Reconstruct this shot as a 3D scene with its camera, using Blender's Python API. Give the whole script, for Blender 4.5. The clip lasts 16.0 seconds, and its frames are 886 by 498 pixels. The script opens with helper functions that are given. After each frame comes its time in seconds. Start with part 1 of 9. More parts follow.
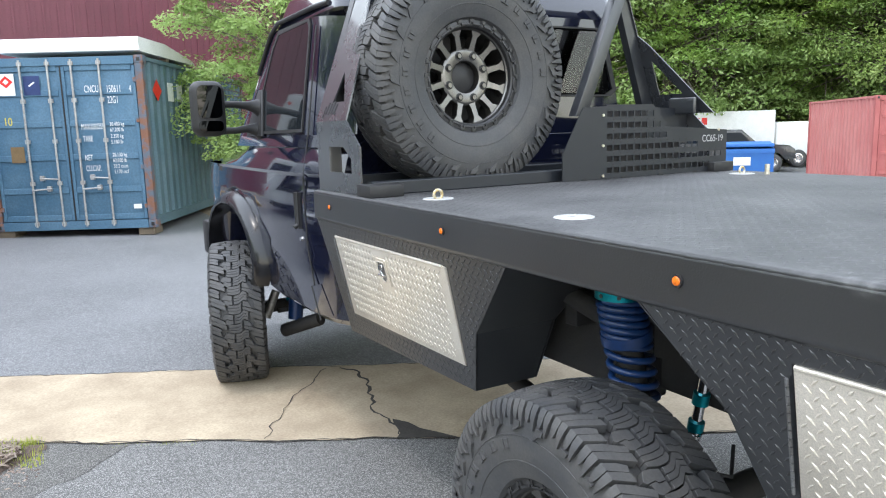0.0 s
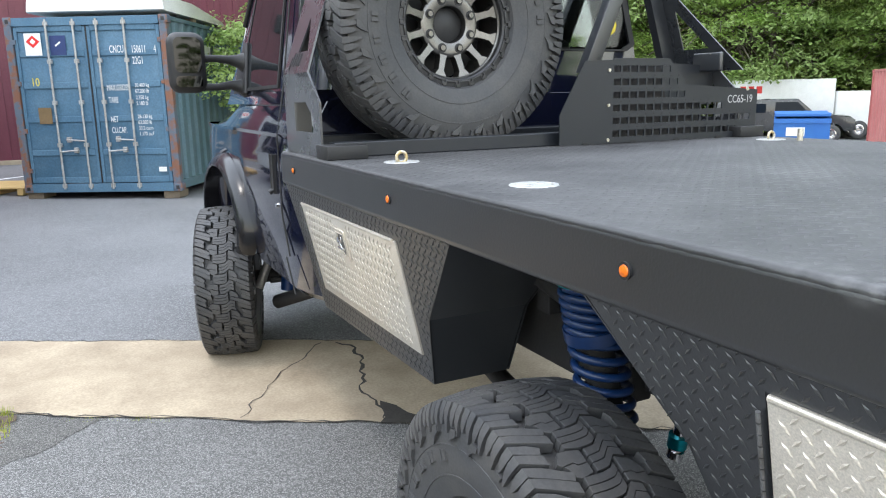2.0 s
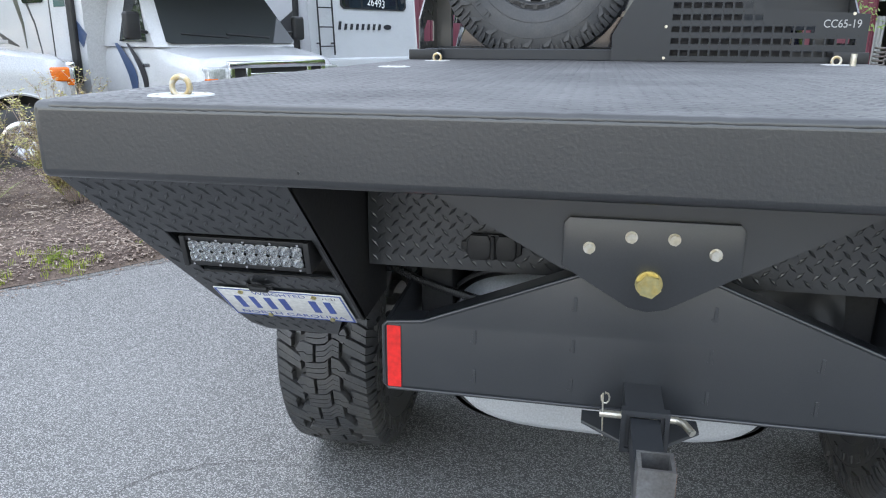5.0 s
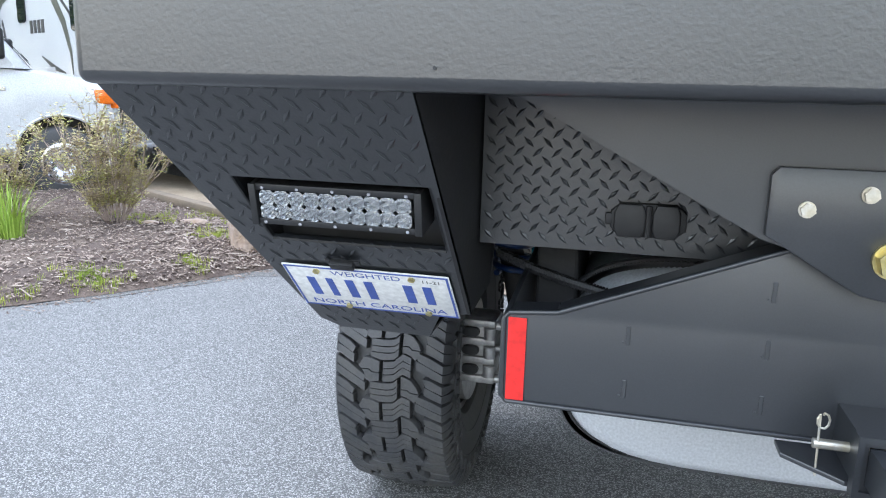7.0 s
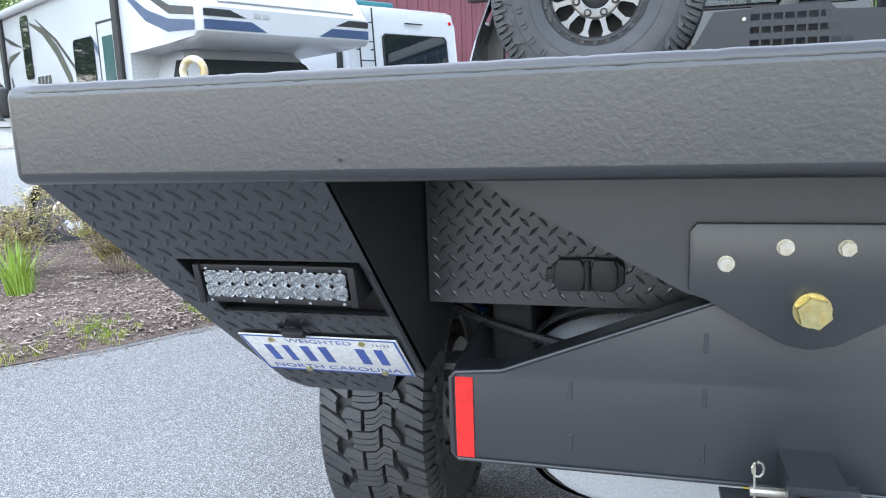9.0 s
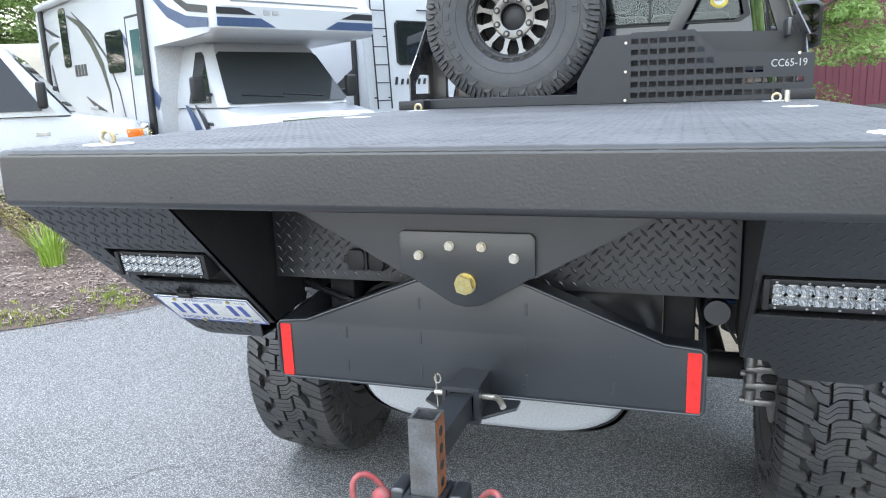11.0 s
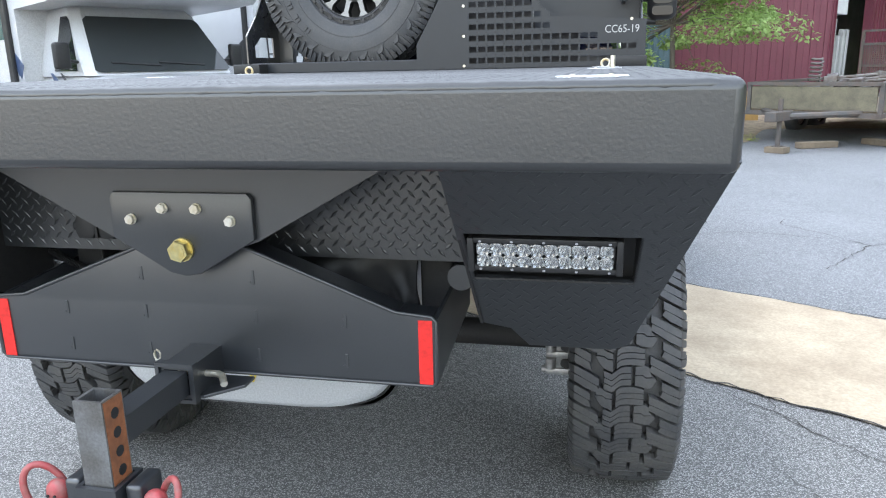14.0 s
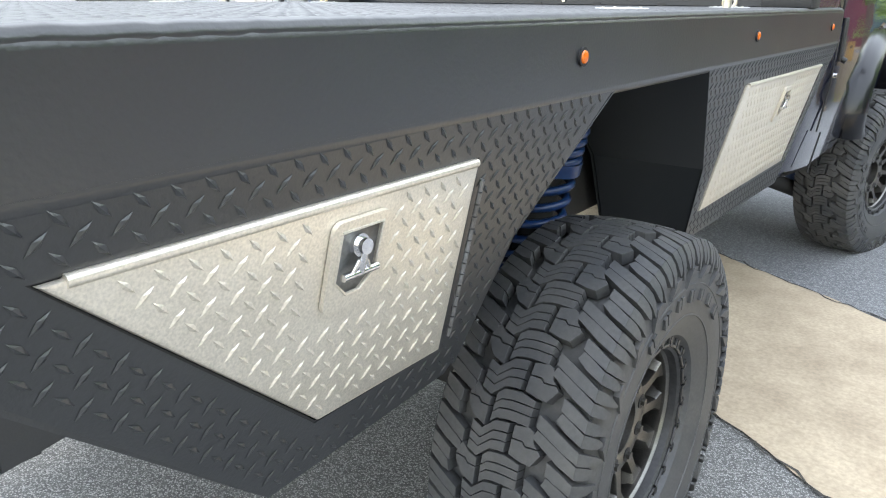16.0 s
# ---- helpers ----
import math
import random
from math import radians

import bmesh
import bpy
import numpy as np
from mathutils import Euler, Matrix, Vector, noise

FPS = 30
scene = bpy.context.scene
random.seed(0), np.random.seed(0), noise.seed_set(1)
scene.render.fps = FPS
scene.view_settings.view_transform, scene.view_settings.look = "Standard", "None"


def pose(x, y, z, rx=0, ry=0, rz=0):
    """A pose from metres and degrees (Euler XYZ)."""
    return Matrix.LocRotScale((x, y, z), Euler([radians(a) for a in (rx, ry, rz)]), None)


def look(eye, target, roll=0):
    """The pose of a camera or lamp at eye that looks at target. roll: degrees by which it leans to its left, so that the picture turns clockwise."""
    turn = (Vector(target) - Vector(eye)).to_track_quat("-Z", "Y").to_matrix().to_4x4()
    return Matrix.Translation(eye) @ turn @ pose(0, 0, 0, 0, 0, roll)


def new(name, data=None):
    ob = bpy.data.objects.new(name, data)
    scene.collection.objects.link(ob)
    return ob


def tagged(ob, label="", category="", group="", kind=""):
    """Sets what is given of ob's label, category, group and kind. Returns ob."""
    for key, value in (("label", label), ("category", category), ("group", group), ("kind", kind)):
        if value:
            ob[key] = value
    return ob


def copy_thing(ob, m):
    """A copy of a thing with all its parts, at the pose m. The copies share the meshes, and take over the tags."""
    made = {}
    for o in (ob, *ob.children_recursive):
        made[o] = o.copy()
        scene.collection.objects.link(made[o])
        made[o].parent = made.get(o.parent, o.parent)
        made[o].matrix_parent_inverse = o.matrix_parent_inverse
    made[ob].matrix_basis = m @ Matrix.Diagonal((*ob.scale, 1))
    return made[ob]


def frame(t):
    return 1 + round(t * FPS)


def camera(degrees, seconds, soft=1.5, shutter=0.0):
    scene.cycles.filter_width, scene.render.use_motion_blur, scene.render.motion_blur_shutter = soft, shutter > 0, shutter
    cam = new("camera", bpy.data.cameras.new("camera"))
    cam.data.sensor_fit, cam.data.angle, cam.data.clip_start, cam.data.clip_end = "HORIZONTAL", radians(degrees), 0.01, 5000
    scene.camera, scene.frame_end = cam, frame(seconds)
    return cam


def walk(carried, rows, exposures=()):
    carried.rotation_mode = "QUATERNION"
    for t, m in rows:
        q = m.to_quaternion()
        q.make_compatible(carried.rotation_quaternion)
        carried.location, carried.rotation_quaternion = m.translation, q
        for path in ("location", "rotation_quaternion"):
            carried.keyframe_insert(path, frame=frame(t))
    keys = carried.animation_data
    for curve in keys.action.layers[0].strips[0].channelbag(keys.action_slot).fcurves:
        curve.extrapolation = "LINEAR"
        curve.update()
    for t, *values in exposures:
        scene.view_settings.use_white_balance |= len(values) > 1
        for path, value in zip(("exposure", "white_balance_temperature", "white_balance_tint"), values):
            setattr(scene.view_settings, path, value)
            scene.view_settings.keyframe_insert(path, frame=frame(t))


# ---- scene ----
cam = camera(62.6, 16.0, 1.1)
PATH = [
    (0, (-2.235, 0.004, 1.676), (-1.25, 1.714, 1.349), -1.6),
    (0.5, (-2.295, 0.311, 1.653), (-1.276, 1.988, 1.27), -1.5),
    (1, (-2.295, 0.391, 1.656), (-1.21, 2.013, 1.218), -1.3),
    (1.5, (-2.101, 0.3, 1.626), (-0.996, 1.91, 1.195), -1.3),
    (2, (-1.82, 0.178, 1.621), (-0.954, 1.934, 1.212), -1.1),
    (2.5, (-1.604, -0.115, 1.633), (-0.999, 1.746, 1.222), -2.9),
    (2.9, (-1.337, -0.347, 1.625), (-1.02, 1.591, 1.245), -2.8),
    (3, (-1.255, -0.402, 1.626), (-1.026, 1.551, 1.262), -2.7),
    (3.5, (-0.861, -0.709, 1.606), (-0.962, 1.253, 1.231), -2.6),
    (4, (-0.442, -0.949, 1.563), (-0.686, 0.967, 1.046), -1.5),
    (4.2, (-0.286, -0.988, 1.543), (-0.58, 0.913, 0.997), -1.0),
    (6.3, (-0.064, -1.129, 1.488), (-0.567, 0.726, 0.934), 1.0),
    (6.5, (-0.141, -0.979, 1.461), (-0.687, 0.864, 0.911), 0.8),
    (7, (-0.363, -0.809, 1.279), (-0.834, 1.088, 0.857), 1.6),
    (7.5, (-0.487, -0.726, 1.194), (-0.837, 1.216, 0.864), 2.0),
    (8, (-0.508, -0.714, 1.194), (-0.838, 1.234, 0.885), 0.7),
    (8.5, (-0.453, -0.738, 1.258), (-0.886, 1.19, 0.952), -1.0),
    (9, (-0.235, -0.801, 1.353), (-0.756, 1.097, 0.994), -1.9),
    (9.5, (0.05, -0.96, 1.406), (-0.509, 0.92, 1.015), -1.6),
    (9.7, (0.172, -1.096, 1.426), (-0.38, 0.786, 1.033), -1.2),
    (11.8, (0.496, -1.311, 1.53), (-0.154, 0.529, 1.091), -2.6),
    (12, (0.475, -1.307, 1.531), (-0.141, 0.546, 1.101), -3.1),
    (12.5, (0.616, -1.264, 1.534), (0.372, 0.671, 1.093), -1.6),
    (13, (0.817, -1.139, 1.516), (0.612, 0.806, 1.097), 1.2),
    (13.5, (0.904, -1.075, 1.476), (0.512, 0.834, 1.026), 0.1),
    (14, (0.864, -1.063, 1.436), (0.447, 0.831, 0.947), -1.3),
    (14.5, (0.897, -0.946, 1.405), (0.455, 0.925, 0.851), -1.6),
    (15, (1.211, -0.656, 1.444), (0.558, 1.132, 0.83), -0.6),
    (15.5, (1.401, -0.316, 1.427), (0.501, 1.348, 0.779), 0.2),
    (16, (1.573, 0.007, 1.429), (0.444, 1.525, 0.781), 0.5),
]
EXPOSURES = [(0, 2.02, 6450, 12), (2.4, 1.84, 6500, 12), (3.2, 1.6, 6450, 13), (4.2, 1.72, 6250, 13), (6.5, 1.98, 6000, 13), (7.3, 2.2, 5900, 13), (8.9, 2.18, 5900, 13), (9.5, 2.32, 5950, 13), (12, 2.14, 6150, 12),
             (14.5, 2.16, 6200, 12), (15.0, 2.22, 6300, 12), (15.5, 2.32, 6400, 12), (16, 2.42, 6550, 11)]
walk(cam, [(t, look(eye, target, roll)) for t, eye, target, roll in PATH], EXPOSURES)

# ---- light: bright sky paled by a thin cloud veil and one hazy high sun over the truck's left side ----
world = bpy.data.worlds.new("World")
scene.world = world
world.use_nodes = True
wn = world.node_tree.nodes
sky = wn.new("ShaderNodeTexSky")
sky.sky_type = 'NISHITA'
sky.sun_disc = False
sky.sun_elevation = radians(72)
sky.sun_rotation = radians(278)
sky.dust_density = 0.4
sky.air_density = 2.6
sky.ozone_density = 4.5
wn["Background"].inputs[1].default_value = 0.15
veil = wn.new("ShaderNodeHueSaturation")
veil.inputs["Saturation"].default_value = 0.4
world.node_tree.links.new(sky.outputs[0], veil.inputs["Color"])
world.node_tree.links.new(veil.outputs[0], wn["Background"].inputs[0])
sun = new("sun", bpy.data.lights.new("sun", 'SUN'))
sun.data.energy = 0.24
sun.data.angle = radians(9)
sun.data.color = (1.0, 0.95, 0.88)
sun.matrix_world = look((0, 0, 0), (0.38, -0.05, -1.0))


# ---- materials ----
def mat(name, base, rough=0.6, metal=0.0, second=None, scale=8.0, amount=0.5, fine=90.0, bump=0.1, bump_scale=None,
        spec=0.5, coat=0.0, spread=0.12, vary=0.0, detail=4.0, dist=0.004):
    """A two-scale procedural surface: large stains mix base and second, fine grain shifts value and relief."""
    m = bpy.data.materials.new(name)
    m.use_nodes = True
    n, l = m.node_tree.nodes, m.node_tree.links
    b = n["Principled BSDF"]
    second = second or tuple(c * 0.72 for c in base)
    co = n.new("ShaderNodeTexCoord")
    big = n.new("ShaderNodeTexNoise")
    big.inputs["Scale"].default_value = scale
    big.inputs["Detail"].default_value = detail
    big.inputs["Roughness"].default_value = 0.62
    l.new(co.outputs["Object"], big.inputs["Vector"])
    ramp = n.new("ShaderNodeValToRGB")
    ramp.color_ramp.elements[0].position = 0.5 - spread
    ramp.color_ramp.elements[1].position = 0.5 + spread
    l.new(big.outputs["Fac"], ramp.inputs[0])
    mul = n.new("ShaderNodeMath")
    mul.operation = 'MULTIPLY'
    mul.inputs[1].default_value = amount
    l.new(ramp.outputs[0], mul.inputs[0])
    mix = n.new("ShaderNodeMix")
    mix.data_type = 'RGBA'
    mix.inputs[6].default_value = (*base, 1)
    mix.inputs[7].default_value = (*second, 1)
    l.new(mul.outputs[0], mix.inputs[0])
    small = n.new("ShaderNodeTexNoise")
    small.inputs["Scale"].default_value = fine
    small.inputs["Detail"].default_value = 3.0
    l.new(co.outputs["Object"], small.inputs["Vector"])
    hsv = n.new("ShaderNodeHueSaturation")
    mr = n.new("ShaderNodeMapRange")
    mr.inputs[1].default_value, mr.inputs[2].default_value = 0.3, 0.7
    mr.inputs[3].default_value, mr.inputs[4].default_value = 0.86, 1.14
    l.new(small.outputs["Fac"], mr.inputs[0])
    val = mr.outputs[0]
    if vary:
        info = n.new("ShaderNodeObjectInfo")
        mv = n.new("ShaderNodeMapRange")
        mv.inputs[3].default_value, mv.inputs[4].default_value = 1 - vary, 1 + vary
        l.new(info.outputs["Random"], mv.inputs[0])
        mm = n.new("ShaderNodeMath")
        mm.operation = 'MULTIPLY'
        l.new(val, mm.inputs[0])
        l.new(mv.outputs[0], mm.inputs[1])
        val = mm.outputs[0]
    l.new(val, hsv.inputs["Value"])
    l.new(mix.outputs[2], hsv.inputs["Color"])
    l.new(hsv.outputs[0], b.inputs["Base Color"])
    rr = n.new("ShaderNodeMapRange")
    rr.inputs[3].default_value, rr.inputs[4].default_value = max(rough - 0.07, 0.02), min(rough + 0.1, 1)
    l.new(big.outputs["Fac"], rr.inputs[0])
    l.new(rr.outputs[0], b.inputs["Roughness"])
    b.inputs["Metallic"].default_value = metal
    b.inputs["Specular IOR Level"].default_value = spec
    b.inputs["Coat Weight"].default_value = coat
    b.inputs["Coat Roughness"].default_value = 0.04
    if bump:
        bp = n.new("ShaderNodeBump")
        bp.inputs["Strength"].default_value = bump
        bp.inputs["Distance"].default_value = dist
        src = small
        if bump_scale:
            src = n.new("ShaderNodeTexNoise")
            src.inputs["Scale"].default_value = bump_scale
            src.inputs["Detail"].default_value = 2.0
            l.new(co.outputs["Object"], src.inputs["Vector"])
        l.new(src.outputs["Fac"], bp.inputs["Height"])
        l.new(bp.outputs[0], b.inputs["Normal"])
    return m


def glass_dark(name, tint=(0.012, 0.015, 0.018), rough=0.03):
    m = bpy.data.materials.new(name)
    m.use_nodes = True
    b = m.node_tree.nodes["Principled BSDF"]
    b.inputs["Base Color"].default_value = (*tint, 1)
    b.inputs["Roughness"].default_value = rough
    b.inputs["Specular IOR Level"].default_value = 0.5
    return m


def glass_clear(name, tint=(0.75, 0.8, 0.8)):
    m = bpy.data.materials.new(name)
    m.use_nodes = True
    n, l = m.node_tree.nodes, m.node_tree.links
    out = n["Material Output"]
    tr, gl, mx, fr = n.new("ShaderNodeBsdfTransparent"), n.new("ShaderNodeBsdfGlossy"), n.new("ShaderNodeMixShader"), n.new("ShaderNodeFresnel")
    tr.inputs[0].default_value = (*tint, 1)
    gl.inputs["Roughness"].default_value = 0.02
    fr.inputs[0].default_value = 1.6
    l.new(fr.outputs[0], mx.inputs[0])
    l.new(tr.outputs[0], mx.inputs[1])
    l.new(gl.outputs[0], mx.inputs[2])
    l.new(mx.outputs[0], out.inputs[0])
    return m


LINER = mat("bed liner", (0.013, 0.0147, 0.0172), 0.32, second=(0.018, 0.02, 0.023), scale=3, amount=0.6, fine=190, bump=0.35, bump_scale=210, dist=0.0011, spec=1.0)


def worn_deck():
    """The liner with pale dusty scuffs on its worn rear left edge and a dusty top paled for skylight."""
    m = mat("scuffed bed liner", (0.008, 0.009, 0.0108), 0.34, second=(0.013, 0.0143, 0.0165), scale=2.2, amount=0.7, fine=190, bump=0.35, bump_scale=170, dist=0.0013, spread=0.2, spec=0.6, coat=0.16)
    m.node_tree.nodes["Principled BSDF"].inputs["Coat Roughness"].default_value = 0.28
    n, l = m.node_tree.nodes, m.node_tree.links
    b = n["Principled BSDF"]
    old = b.inputs["Base Color"].links[0].from_socket
    co, nz, ramp, mul, mix = (n.new("ShaderNode" + k) for k in ("TexCoord", "TexNoise", "ValToRGB", "Math", "Mix"))
    nz.inputs["Scale"].default_value = 34.0
    nz.inputs["Detail"].default_value = 6.0
    l.new(co.outputs["Object"], nz.inputs["Vector"])
    ramp.color_ramp.elements[0].position, ramp.color_ramp.elements[1].position = 0.42, 0.66
    l.new(nz.outputs["Fac"], ramp.inputs[0])
    off, sub = n.new("ShaderNodeVectorMath"), n.new("ShaderNodeVectorMath")
    off.operation = 'MULTIPLY_ADD'
    off.inputs[1].default_value = (1.5, 0.3, 3.2)
    off.inputs[2].default_value = (1.045 * 1.5, -0.4 * 0.3, -1.412 * 3.2)
    l.new(co.outputs["Object"], off.inputs[0])
    sub.operation = 'LENGTH'
    l.new(off.outputs[0], sub.inputs[0])
    near = n.new("ShaderNodeMapRange")
    near.inputs[1].default_value, near.inputs[2].default_value, near.inputs[3].default_value, near.inputs[4].default_value = 0.02, 0.13, 0.7, 0.0
    l.new(sub.outputs["Value"], near.inputs[0])
    mul.operation = 'MULTIPLY'
    mul.use_clamp = True
    l.new(near.outputs[0], mul.inputs[0])
    l.new(ramp.outputs[0], mul.inputs[1])
    # sky brightness painted into the dusty up-facing faces, stronger in patches
    geo, sep, up, mottle, sky_dust_mix = (n.new("ShaderNode" + k) for k in ("NewGeometry", "SeparateXYZ", "MapRange", "TexNoise", "Mix"))
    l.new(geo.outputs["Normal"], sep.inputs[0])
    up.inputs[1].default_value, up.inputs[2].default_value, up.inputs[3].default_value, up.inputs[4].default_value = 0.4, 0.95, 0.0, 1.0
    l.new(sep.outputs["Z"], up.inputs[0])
    mottle.inputs["Scale"].default_value = 3.0
    mottle.inputs["Detail"].default_value = 8.0
    mottle.inputs["Roughness"].default_value = 0.7
    l.new(co.outputs["Object"], mottle.inputs["Vector"])
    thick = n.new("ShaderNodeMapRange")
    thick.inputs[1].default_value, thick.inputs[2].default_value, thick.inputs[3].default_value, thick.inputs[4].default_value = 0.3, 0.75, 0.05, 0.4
    l.new(mottle.outputs["Fac"], thick.inputs[0])
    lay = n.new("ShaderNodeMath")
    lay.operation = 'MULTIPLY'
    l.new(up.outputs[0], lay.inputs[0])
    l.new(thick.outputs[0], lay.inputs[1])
    # the coarse texture dulls the top and its rounded edge
    soft_edge, coarse, level = n.new("ShaderNodeMapRange"), n.new("ShaderNodeMath"), b.inputs["Roughness"].links[0].from_socket
    soft_edge.inputs[1].default_value, soft_edge.inputs[2].default_value, soft_edge.inputs[3].default_value, soft_edge.inputs[4].default_value = 0.2, 0.7, 0.0, 0.26
    l.new(sep.outputs["Z"], soft_edge.inputs[0])
    coarse.operation = 'ADD'
    l.new(level, coarse.inputs[0])
    l.new(soft_edge.outputs[0], coarse.inputs[1])
    l.new(coarse.outputs[0], b.inputs["Roughness"])
    # the smooth-sprayed sides are glossier than the coarse top
    for socket, side, top in (("Specular IOR Level", 1.0, 0.55), ("Coat Weight", 0.4, 0.12)):
        sheen = n.new("ShaderNodeMapRange")
        sheen.inputs[1].default_value, sheen.inputs[2].default_value, sheen.inputs[3].default_value, sheen.inputs[4].default_value = 0.2, 0.7, side, top
        l.new(sep.outputs["Z"], sheen.inputs[0])
        l.new(sheen.outputs[0], b.inputs[socket])
    sky_dust_mix.data_type = 'RGBA'
    l.new(lay.outputs[0], sky_dust_mix.inputs[0])
    l.new(old, sky_dust_mix.inputs[6])
    sky_dust_mix.inputs[7].default_value = (0.2, 0.2, 0.2, 1)
    mix.data_type = 'RGBA'
    l.new(mul.outputs[0], mix.inputs[0])
    l.new(sky_dust_mix.outputs[2], mix.inputs[6])
    mix.inputs[7].default_value = (0.26, 0.26, 0.26, 1)
    l.new(mix.outputs[2], b.inputs["Base Color"])
    return m


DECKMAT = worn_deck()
STEEL_BLACK = mat("black painted steel", (0.02, 0.0225, 0.0265), 0.34, second=(0.027, 0.0295, 0.034), scale=4, fine=400, bump=0.12, dist=0.001, spec=1.0)
RACK_BLACK = mat("black rack powder coat", (0.013, 0.0155, 0.02), 0.38, second=(0.018, 0.021, 0.026), scale=4, fine=400, bump=0.06, dist=0.001, spec=0.55)
STEEL_SATIN = mat("satin black powder coat", (0.03, 0.033, 0.038), 0.26, second=(0.036, 0.039, 0.044), scale=4, fine=400, bump=0.05, dist=0.001, spec=1.0, coat=0.5)
STEEL_BARE = mat("bare mill steel", (0.24, 0.245, 0.25), 0.4, 0.7, second=(0.13, 0.12, 0.11), scale=14, amount=0.7, fine=200, bump=0.1, dist=0.001)
DARK_UNDER = mat("dirty black underside", (0.016, 0.016, 0.018), 0.7, second=(0.03, 0.028, 0.025), scale=9, bump=0.2)
ALU = mat("diamond plate aluminium", (0.74, 0.685, 0.6), 0.33, 0.6, second=(0.61, 0.56, 0.485), scale=6, amount=0.6, fine=300, bump=0.08, dist=0.001)
CHROME = mat("bright metal", (0.75, 0.75, 0.76), 0.14, 1.0, scale=12, amount=0.3, bump=0.0)
RUBBER = mat("tyre rubber", (0.044, 0.0455, 0.049), 0.55, second=(0.078, 0.075, 0.071), scale=6, amount=0.7, fine=120, bump=0.15, dist=0.002)
RIM = mat("brushed grey wheel alloy", (0.22, 0.213, 0.2), 0.36, 1.0, second=(0.13, 0.125, 0.116), scale=10, amount=0.5, fine=300, bump=0.05)
RIM_BLACK = mat("dark beadlock ring", (0.06, 0.06, 0.062), 0.38, 0.6, scale=12, bump=0.05)
NAVY = mat("navy truck paint", (0.004, 0.0055, 0.017), 0.1, second=(0.005, 0.0065, 0.02), scale=2, bump=0.0, coat=1.0, spec=0.5)
FLARE = mat("charcoal flare paint", (0.008, 0.0085, 0.011), 0.24, scale=3, bump=0.0, spec=0.4, coat=0.15)
GLASS = glass_dark("tinted glass")
GLASS_RV = glass_dark("grey tinted glass", (0.035, 0.04, 0.041))
CLEAR = glass_clear("clear window glass", (0.72, 0.77, 0.76))
BLACK = mat("black plastic", (0.018, 0.018, 0.019), 0.5, scale=10, bump=0.05)
MIRROR = bpy.data.materials.new("mirror glass")
MIRROR.use_nodes = True
MIRROR.node_tree.nodes["Principled BSDF"].inputs["Metallic"].default_value = 1.0
MIRROR.node_tree.nodes["Principled BSDF"].inputs["Roughness"].default_value = 0.02
MIRROR.node_tree.nodes["Principled BSDF"].inputs["Base Color"].default_value = (0.8, 0.82, 0.83, 1)
MIRROR_SOFT = MIRROR.copy()
MIRROR_SOFT.node_tree.nodes["Principled BSDF"].inputs["Roughness"].default_value = 0.1
MIRROR_SOFT.node_tree.nodes["Principled BSDF"].inputs["Metallic"].default_value = 1.0
MIRROR_SOFT.node_tree.nodes["Principled BSDF"].inputs["Base Color"].default_value = (0.66, 0.67, 0.68, 1)
MIRROR_DIM = MIRROR.copy()
MIRROR_DIM.node_tree.nodes["Principled BSDF"].inputs["Base Color"].default_value = (0.035, 0.037, 0.04, 1)
AMBER = mat("amber lens", (0.75, 0.16, 0.01), 0.2, scale=40, bump=0.0)
RED = mat("red reflective tape", (0.75, 0.025, 0.02), 0.35, scale=30, amount=0.3, bump=0.05)
REDLENS = mat("red lens", (0.6, 0.01, 0.02), 0.15, scale=40, bump=0.0)
ZINC = mat("yellow zinc bolt", (0.62, 0.5, 0.2), 0.3, 0.9, second=(0.5, 0.5, 0.3), scale=50, amount=0.6, bump=0.05)
DISC = mat("white powder-coated disc", (0.4, 0.41, 0.41), 0.4, 0.1, second=(0.5, 0.5, 0.48), scale=25, amount=0.5, bump=0.03)
EYE_METAL = mat("worn yellow zinc eye", (0.62, 0.6, 0.52), 0.42, 0.5, second=(0.45, 0.33, 0.14), scale=45, amount=0.9, bump=0.08, spread=0.08)
ZINC_PALE = mat("pale zinc steel", (0.72, 0.7, 0.64), 0.34, 0.8, second=(0.55, 0.47, 0.3), scale=40, amount=0.6, bump=0.08)
BLUE_SPRING = mat("blue coil spring", (0.006, 0.027, 0.1), 0.3, scale=20, bump=0.05)
TEAL = mat("teal anodised metal", (0.0, 0.25, 0.3), 0.3, 0.8, scale=20, bump=0.05)
WHITE = mat("white paint", (0.8, 0.8, 0.79), 0.35, second=(0.7, 0.7, 0.68), scale=3, bump=0.02)
TANK = mat("pale grey tank plastic", (0.5, 0.515, 0.54), 0.42, second=(0.46, 0.475, 0.5), scale=2.5, fine=200, bump=0.03, dist=0.001)
CAST = mat("cast aluminium hub", (0.4, 0.4, 0.395), 0.42, 0.6, second=(0.2, 0.19, 0.18), scale=18, bump=0.2)
RUST = mat("rusty steel", (0.25, 0.09, 0.035), 0.8, second=(0.12, 0.06, 0.035), scale=18, bump=0.3)


